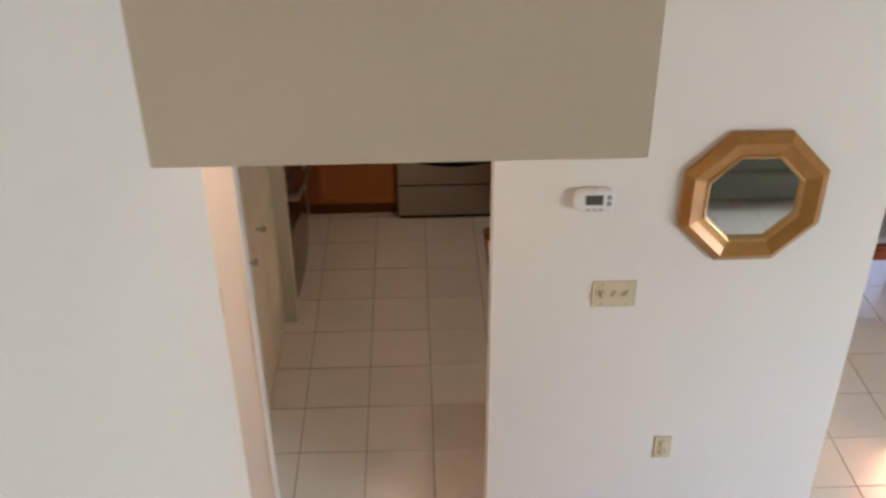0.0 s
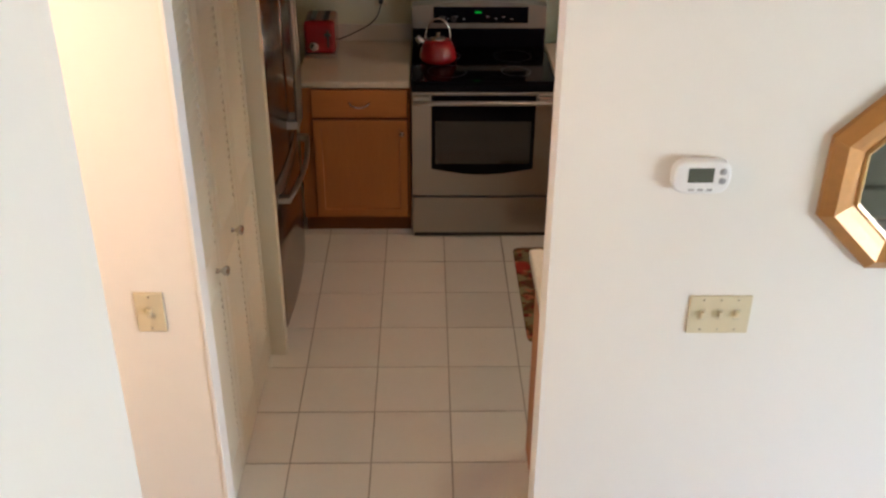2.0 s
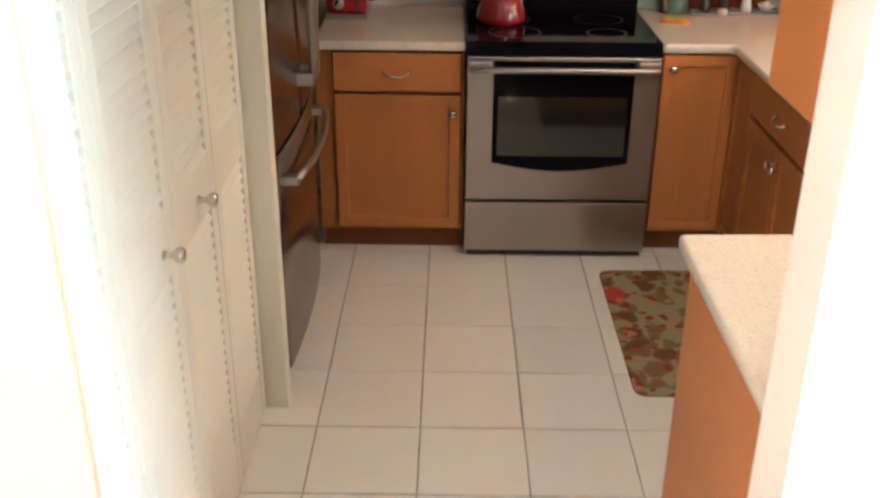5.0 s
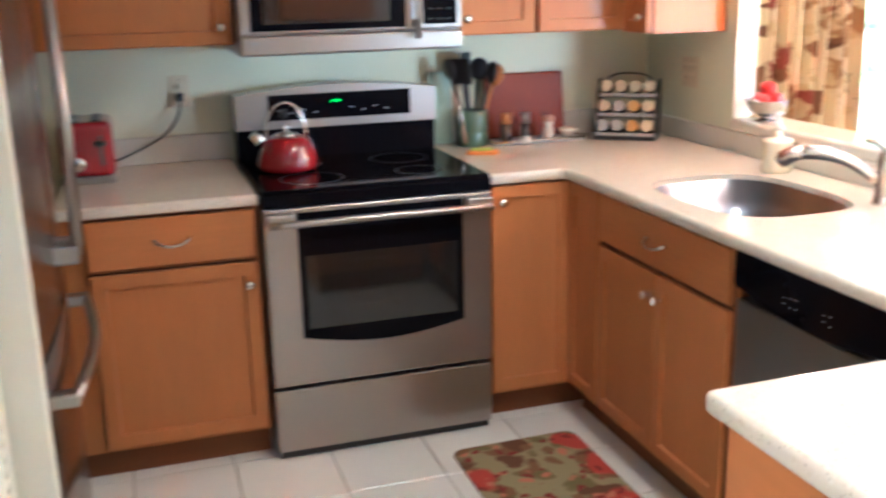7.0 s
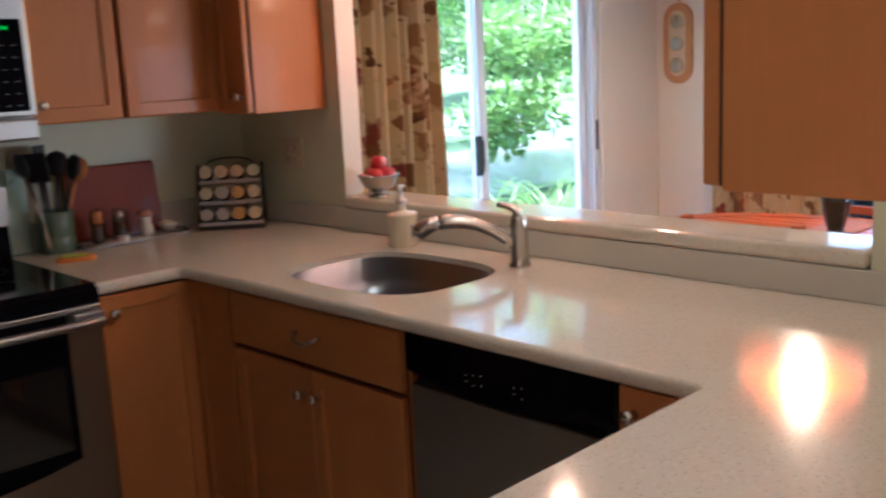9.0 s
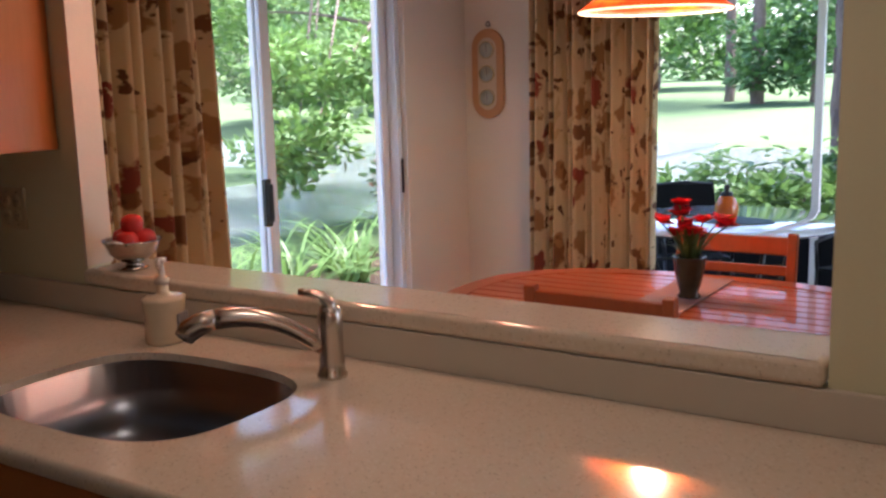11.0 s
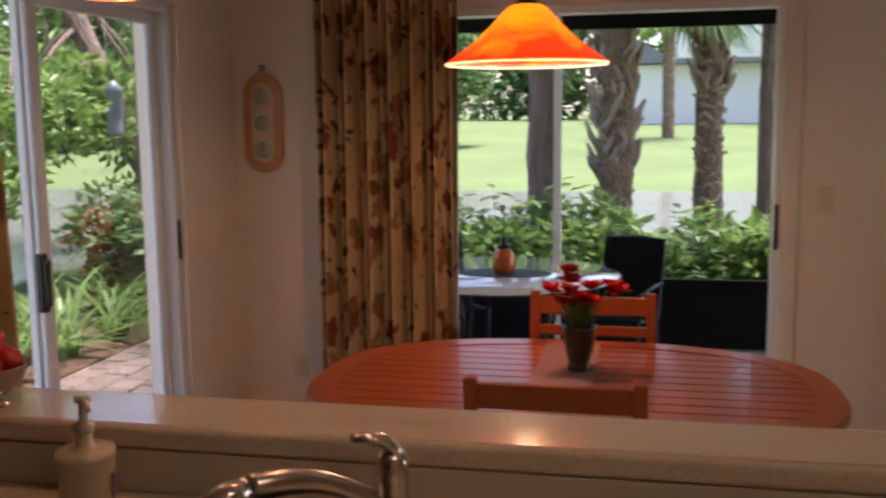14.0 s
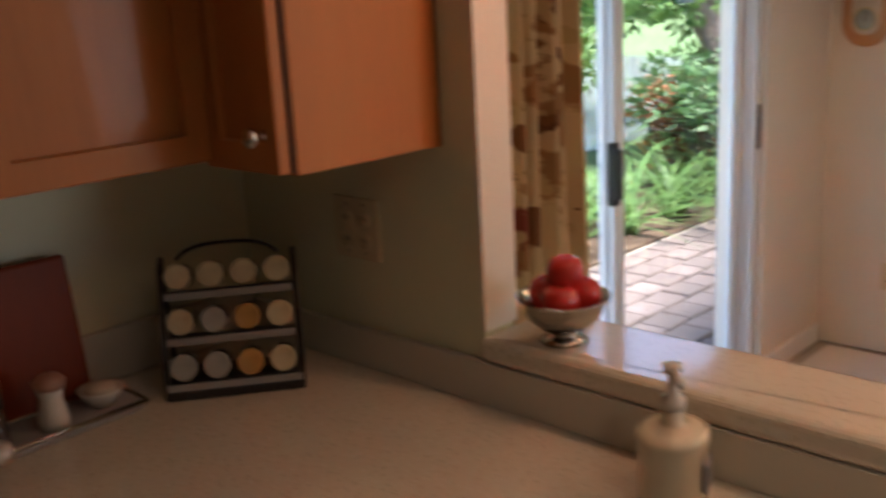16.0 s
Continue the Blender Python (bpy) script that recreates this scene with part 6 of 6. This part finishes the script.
def trunk_mesh(points, radii, seed, n=22, rough=0.06):
    r = random.Random(seed)
    bm = tube(points, radii, n)
    for v in bm.verts:
        k = noise.noise(Vector((v.co.x * 7 + seed, v.co.y * 7, v.co.z * 3))) * rough
        c = v.co.copy()
        near = min((Vector(p) for p in points), key=lambda q: (q - c).length)
        d = (c - near)
        d.z = 0
        v.co += d.normalized() * k if d.length > 1e-6 else Vector()
    return bm


def fine_path(a, b, n):
    a, b = Vector(a), Vector(b)
    return [a.lerp(b, i / n) for i in range(n + 1)]


def pine(at, radius, height, seed, lean=(0, 0)):
    r = random.Random(seed)
    t = thing("pine_tree", "tall pine with plated reddish-brown bark", "tree", at, group="trees in the garden")
    pts = fine_path((0, 0, -0.2), (lean[0], lean[1], height), 40)
    part("trunk", trunk_mesh(pts, [radius * (1.1 - 0.5 * i / 40) for i in range(41)], seed, rough=radius * 0.3), PINEBARK, t)
    pb = bmesh.new()
    for _ in range(260):
        u = r.random() * 0.75
        a = r.uniform(0, 6.28)
        c = Vector((lean[0] * u, lean[1] * u, height * u))
        rad = radius * (1.1 - 0.5 * u)
        m = Matrix.Translation(c + Vector((math.cos(a) * rad, math.sin(a) * rad, 0))) @ Matrix.Rotation(a, 4, "Z") @ Matrix.Diagonal((0.015, radius * r.uniform(0.2, 0.4), r.uniform(0.07, 0.17), 1))
        bmesh.ops.create_cube(pb, size=1, matrix=m)
    tagged(part("bark", pb, PINEBARK, t), "raised reddish-brown bark plates", kind="stuff")
    v, f = [], []
    for k in range(7):
        a = r.uniform(0, 6.28)
        v2, f2 = leaves(r, 500, (lean[0] + 1.6 * math.cos(a), lean[1] + 1.6 * math.sin(a), height * r.uniform(0.72, 1.0)), (1.2, 1.2, 0.7), 0.22)
        f += [tuple(i + len(v) for i in q) for q in f2]
        v += v2
    mesh_of("crown", v, f, LEAF2, t, "open needle crown")
    return t


def palm(at, radius, height, seed, booted=2.2, fronds=22):
    """A cabbage palm: rough trunk, crossed leaf bases below the crown, fan fronds."""
    r = random.Random(seed)
    t = thing("palm_tree", "cabbage palm with rough trunk and crossed leaf bases", "tree", at, group="trees in the garden")
    pts = fine_path((0, 0, -0.2), (r.uniform(-0.1, 0.1), r.uniform(-0.1, 0.1), height), 44)
    part("trunk", trunk_mesh(pts, [radius * (1.06 - 0.06 * i / 44 + 0.02 * math.sin(i * 2.1)) for i in range(45)], seed, rough=radius * 0.22), PALMBARK, t)
    bb = bmesh.new()
    for k in range(int(booted * 52)):
        z = height - booted * r.random() ** 0.8
        a = r.uniform(0, 6.28)
        L = r.uniform(0.14, 0.28)
        out = Vector((math.cos(a), math.sin(a), 0))
        p0 = out * radius * 0.85 + Vector((0, 0, z))
        p1 = p0 + out * r.uniform(0.05, 0.13) + Vector((0, 0, L)) + Vector((-out.y, out.x, 0)) * r.uniform(-0.2, 0.2)
        part("leaf_base", tube([p0, p0.lerp(p1, 0.5) + out * 0.02, p1], [0.06, 0.045, 0.02], 5, 0.3), BOOT, t)
    for k in range(170):
        z, a = r.uniform(0.1, height - 0.2), r.uniform(0, 6.28)
        out = Vector((math.cos(a), math.sin(a), 0))
        side = Vector((-out.y, out.x, 0))
        p0 = out * radius * 0.92 + Vector((0, 0, z))
        bb = join(bb, tube([p0 - side * 0.06, p0 + out * r.uniform(0.02, 0.045) + Vector((0, 0, r.uniform(0.01, 0.06))), p0 + side * 0.06], [0.012, 0.026, 0.012], 4, 0.6))
    tagged(part("leaf_scar_bark", bb, BOOT, t), "rough grey leaf scars on the trunk", kind="stuff")
    v, f = [], []
    for k in range(fronds):
        a, up = r.uniform(0, 6.28), r.uniform(-0.95, 0.8)
        out = Vector((math.cos(a), math.sin(a), up)).normalized()
        s = out.cross(Vector((0, 0, 1))).normalized()
        tip = Vector((0, 0, height)) + out * r.uniform(0.7, 1.1)
        for j in range(22):
            th = (j - 10.5) / 10.5 * 1.25
            d = (out * math.cos(th) + s * math.sin(th)).normalized()
            L = r.uniform(0.6, 0.85)
            w = 0.022
            kk = len(v)
            side = d.cross(Vector((0, 0, 1))).normalized()
            v += [tip - side * w * 0.3, tip + d * L * 0.5 + side * w, tip + d * L + Vector((0, 0, -0.25 * L)), tip + d * L * 0.5 - side * w]
            f += [(kk, kk + 1, kk + 2, kk + 3)]
        kk = len(v)
        b0 = Vector((0, 0, height))
        v += [b0 - s * 0.02, b0 + s * 0.02, tip + s * 0.01, tip - s * 0.01]
        f += [(kk, kk + 1, kk + 2, kk + 3)]
    mesh_of("fronds", v, f, LEAF, t, "green fan fronds")
    return t


def leafy_tree(at, height, crowns, seed, trunk=((0, 0, 0), (0, 0, 3)), radius=0.12, leaf=0.13, per=1500, material=LEAF):
    """A trunk with limbs to each crown clump of many leaves."""
    r = random.Random(seed)
    t = thing("broadleaf_tree", "broadleaf tree with hanging green foliage", "tree", at, group="trees in the garden")
    pts = fine_path(trunk[0], trunk[1], 26)
    part("trunk", trunk_mesh(pts, [radius * (1.15 - 0.5 * i / 26) for i in range(27)], seed, rough=radius * 0.3), PINEBARK, t)
    lm = bmesh.new()
    v, f = [], []
    for c, s in crowns:
        st0 = pts[int(r.uniform(0.4, 1.0) * 26)]
        mid = (st0 + Vector(c)) / 2 + Vector((0, 0, 0.35))
        lm = join(lm, tube(arc(st0, mid, c, 7), [radius * 0.24 * (1 - 0.11 * i) for i in range(8)], 7))
        v2, f2 = leaves(r, per, c, s, leaf, 0.6)
        f += [tuple(i + len(v) for i in q) for q in f2]
        v += v2
    part("limbs", lm, PINEBARK, t, "branching limbs")
    mesh_of("crown", v, f, material, t, "many small leaves with gaps")
    return t


# east garden, beyond the lanai
for i, (x, y, sx, sz, m_) in enumerate(((7.75, 0.35, 0.6, 0.48, LEAF), (7.8, -0.45, 0.65, 0.55, LEAF), (7.9, -1.35, 0.55, 0.60, LEAF), (7.7, -2.05, 0.5, 0.42, LEAF2), (7.9, -2.75, 0.6, 0.50, LEAF), (7.8, -3.6, 0.65, 0.55, LEAF2), (8.5, -0.9, 0.6, 0.50, LEAF2), (8.6, -2.4, 0.6, 0.45, LEAF), (7.9, 1.3, 0.7, 0.55, LEAF), (7.9, 2.3, 0.7, 0.6, LEAF2))):
    shrub((x, y, GZ + 0.03), (sx, sx, sz * 0.8), 850, 0.12, m_, 20 + i)
pine((10.2, -0.82, GZ), 0.135, 11, 31)
palm((9.9, -1.55, GZ), 0.165, 3.3, 32, 2.3, 30)
palm((10.4, -2.47, GZ), 0.13, 3.7, 33, 1.9, 26)
pine((10.8, -3.08, GZ), 0.10, 12, 34)
palm((36, -2.5, 0.6), 0.2, 4.6, 35, 1.0)
pine((33, 6.4, 0.5), 0.2, 12, 36)
pine((34, 7.6, 0.5), 0.16, 12, 37)
leafy_tree((33, 4.6, 0.5), 5, [((0, 0, 2.4), (1.4, 1.4, 2.2)), ((0.4, 0.3, 4.6), (1.2, 1.2, 1.8)), ((-0.5, 1.4, 1.6), (1.2, 1.2, 1.4))], 38, leaf=0.32, per=900, material=LEAF2)
leafy_tree((40, 12.5, 0.8), 5, [((0, 0, 3), (2.4, 2.4, 2.6)), ((1, -3, 4), (2.2, 2.4, 2.6)), ((0, 3, 3.4), (2.4, 2.4, 3))], 39, leaf=0.4, per=900, material=LEAF)
leafy_tree((44, -14, 0.8), 5, [((0, 0, 5), (3, 3, 3)), ((0, 4, 7), (3, 3, 3)), ((0, -5, 5), (3.5, 3.5, 3.5))], 40, leaf=0.45, per=900, material=LEAF)

# pale two-storey house across the lawn
house = thing("house", "pale two-storey house with lap siding", "house", (46, -5.6, 0.95))
part("wall", bx((0, 9), (-9, 5.6), (-0.6, 2.7)), SIDING, house)
for k in range(17):
    part("siding_board", put(bx((-0.03, 0.0), (-9, 5.6), (0, 0.19)), pose(0, 0, -0.55 + 0.19 * k, 0, 3, 0)), SIDING, house)
part("upper_wall", bx((-1.1, 9), (-9, 2.6), (2.9, 6.0)), SIDING, house, "overhanging upper storey")
part("soffit", bx((-1.15, 0.1), (-9, 2.7), (2.7, 2.9)), ROOF, house, "dark underside of the upper storey")
for y in (-6.5, -3.2, 0.2):
    wv = part("window", bx((-1.16, -1.09), (y, y + 1.1), (3.9, 5.3), 0.01), TRIM, house, "white-framed window")
    part("pane", bx((-1.18, -1.161), (y + 0.1, y + 1.0), (4.0, 5.2)), PANE, wv)
rb = bmesh.new()
a = [rb.verts.new(p) for p in ((-1.6, -9.5, 5.95), (-1.6, 3.2, 5.95), (4, 3.2, 8.4), (4, -9.5, 8.4), (9.5, 3.2, 5.95), (9.5, -9.5, 5.95))]
for q in ((0, 1, 2, 3), (3, 2, 4, 5), (0, 3, 5), (1, 4, 2), (0, 5, 4, 1)):
    rb.faces.new([a[i] for i in q])
part("roof", rb, ROOF, house)
rb = bmesh.new()
a = [rb.verts.new(p) for p in ((-0.5, 2.6, 2.75), (-0.5, 6.1, 2.75), (-0.5, 4.3, 3.8), (9, 2.6, 2.75), (9, 6.1, 2.75), (9, 4.3, 3.8))]
for q in ((0, 1, 2), (3, 5, 4), (0, 2, 5, 3), (1, 4, 5, 2), (0, 3, 4, 1)):
    rb.faces.new([a[i] for i in q])
part("gable_roof", rb, ROOF, house, "low gable over the side wing")
for y in (-4.6, -4.05):
    part("air_unit", bx((-1.0, -0.45), (y - 0.22, y + 0.22), (-0.1, 0.55), 0.03), GREY, house, "grey air-conditioning unit")

# far belt of trees round the lawn
rb_ = random.Random(77)
bv, bf = [], []
for k in range(46):
    a = math.radians(-60 + 190 * k / 45)
    d = rb_.uniform(62, 85)
    v2, f2 = leaves(rb_, 1500, (d * math.cos(a), d * math.sin(a), rb_.uniform(3, 7)), (6, 6, rb_.uniform(4, 8)), 0.85)
    bf += [tuple(i + len(bv) for i in q) for q in f2]
    bv += v2
far = mesh_of("far_woods", bv, bf, LEAF2, None)
tagged(far, "distant belt of green trees", "woods", kind="stuff")

# north garden, seen through the garden door
rn = random.Random(51)
for i in range(22):
    strap_clump((4.6 + 0.37 * i + rn.uniform(-0.1, 0.1), 2.02 + 0.34 * (i % 2) + rn.uniform(-0.1, 0.1), GZ + 0.035), 34, rn.uniform(0.8, 1.05), 50 + i)
for i, (x, y, sx, sz, n, m_, lab) in enumerate(((7.9, 2.75, 0.42, 0.42, 420, RUST, "shrub with rusty red leaves"), (8.9, 3.0, 0.5, 0.5, 600, LEAF2, ""), (10.2, 3.1, 0.55, 0.5, 600, LEAF2, ""), (11.6, 3.2, 0.7, 0.55, 700, LEAF, ""), (4.9, 3.0, 0.4, 0.34, 350, LEAF2, ""), (13.2, 4.0, 0.5, 0.75, 600, RUST, "shrub with rusty red leaves"))):
    shrub((x, y, GZ), (sx, sx, sz), n, 0.095, m_, 161 + i, lab or "leafy green garden shrub")
clumps = [((rn.uniform(-3.2, 2.2), rn.uniform(-1.0, 3.2), rn.uniform(1.8, 4.3)), (rn.uniform(0.7, 1.05),) * 2 + (rn.uniform(0.45, 0.75),)) for _ in range(16)]
clumps += [((rn.uniform(-3.4, 0.4), rn.uniform(-1.1, 0.3), rn.uniform(0.55, 1.9)), (rn.uniform(0.5, 0.75),) * 2 + (rn.uniform(0.35, 0.5),)) for _ in range(12)]
leafy_tree((10.35, 4.0, GZ), 6, clumps, 66, trunk=((-0.93, -1.45, -0.1), (-0.8, 0.95, 4.9)), radius=0.125, leaf=0.125, per=560)
clumps = [((rn.uniform(-3.5, 3.5), rn.uniform(-1.5, 3), rn.uniform(2.2, 6.0)), (rn.uniform(1.0, 1.5),) * 2 + (rn.uniform(0.8, 1.1),)) for _ in range(14)]
leafy_tree((12.0, 10.2, GZ), 6, clumps, 67, trunk=((0, 0, -0.1), (0.3, 0.2, 4.6)), radius=0.16, leaf=0.13, per=1400, material=LEAF2)
for i, (x, y, m_) in enumerate(((25, 21, LEAF), (17, 24, LEAF2), (9, 25, LEAF), (33, 19, LEAF2), (36, 27, LEAF), (2, 26, LEAF2))):
    clumps = [((rn.uniform(-3.5, 3.5), rn.uniform(-2, 2), rn.uniform(1.6, 7.5)), (rn.uniform(1.5, 2.2),) * 2 + (rn.uniform(1.2, 1.7),)) for _ in range(12)]
    leafy_tree((x, y, 0.1), 6, clumps, 168 + i, trunk=((0, 0, -0.2), (0.3, 0.2, 6)), radius=0.22, leaf=0.26, per=1100, material=m_)
# grey tube feeder hanging in the tree
feeder = thing("bird_feeder", "grey hanging bird feeder in the tree", "bird feeder", (8.0, 2.62, 1.40))
part("tube", lathe([(0.0, 0), (0.075, 0), (0.07, 0.03), (0.065, 0.36), (0.085, 0.38), (0.02, 0.46), (0.0, 0.47)], 18), mat("grey_feeder_tube", (0.16, 0.18, 0.20), 0.3), feeder)
part("wire", tube([(0, 0, 0.46), (1.35, 0.95, 1.75)], 0.004, 6), BLACK, feeder)

# pavers outside the garden door, each laid by itself
rp = random.Random(9)
paver = None
paving = thing("paving", "pinkish brown brick pavers outside the garden door", "paving", (0, 0, GZ + 0.02), kind="structure")
for j in range(7):
    for i in range(30):
        x, y = 3.4 + 0.205 * i + (0.1 if j % 2 else 0), 0.42 + 0.185 * j
        if paver is None:
            paver = part("paver", put(bx((-0.096, 0.096), (-0.086, 0.086), (0, 0.045), 0.008, 1), pose(0, 0, 0)), BRICK, paving)
            o = paver
        else:
            o = new("paver", paver.data)
            o.parent = paving
        o.location = (x, y, rp.uniform(0, 0.008))
        o.rotation_euler = (rp.uniform(-0.015, 0.015), rp.uniform(-0.015, 0.015), rp.uniform(-0.03, 0.03))

# ---- floor tiles, each a piece of its own near the walk, the rest joined ----
floor_ob = bpy.data.objects["floor"]
PIT, TX0, TY0 = 0.3207, -0.1425, -0.966
tile_me = None
rest_v, rest_f = [], []
for i in range(-8, 16):
    for j in range(-6, 22):
        x, y = TX0 + PIT * i, TY0 - PIT * j
        if x > 4.55 or y < -8.0 or y > -0.2 + 0.4:
            continue
        near = (-0.8 < x < 1.0 and -5.2 < y < -0.6) or (1.6 < x < 3.5 and -4.4 < y < -1.2)
        if near:
            if tile_me is None:
                o = part("tile", bx((0.0025, PIT - 0.0025), (0.0025 - PIT, -0.0025), (-0.006, 0.0), 0.0015, 1), TILE, floor_ob)
                tile_me = o.data
            else:
                o = new("tile", tile_me)
                o.parent = floor_ob
            o.location = (x, y, rp.uniform(-0.0006, 0.0))
        else:
            k = len(rest_v)
            a, b, c, d = x + 0.0025, x + PIT - 0.0025, y - PIT + 0.0025, y - 0.0025
            rest_v += [(a, c, -0.001), (b, c, -0.001), (b, d, -0.001), (a, d, -0.001), (a, c, -0.006), (b, c, -0.006), (b, d, -0.006), (a, d, -0.006)]
            rest_f += [tuple(k + q for q in face) for face in ((0, 1, 2, 3), (0, 4, 5, 1), (1, 5, 6, 2), (2, 6, 7, 3), (3, 7, 4, 0))]
tagged(mesh_of("far_tiles", rest_v, rest_f, TILE, floor_ob), "glazed beige floor tiles", kind="stuff")
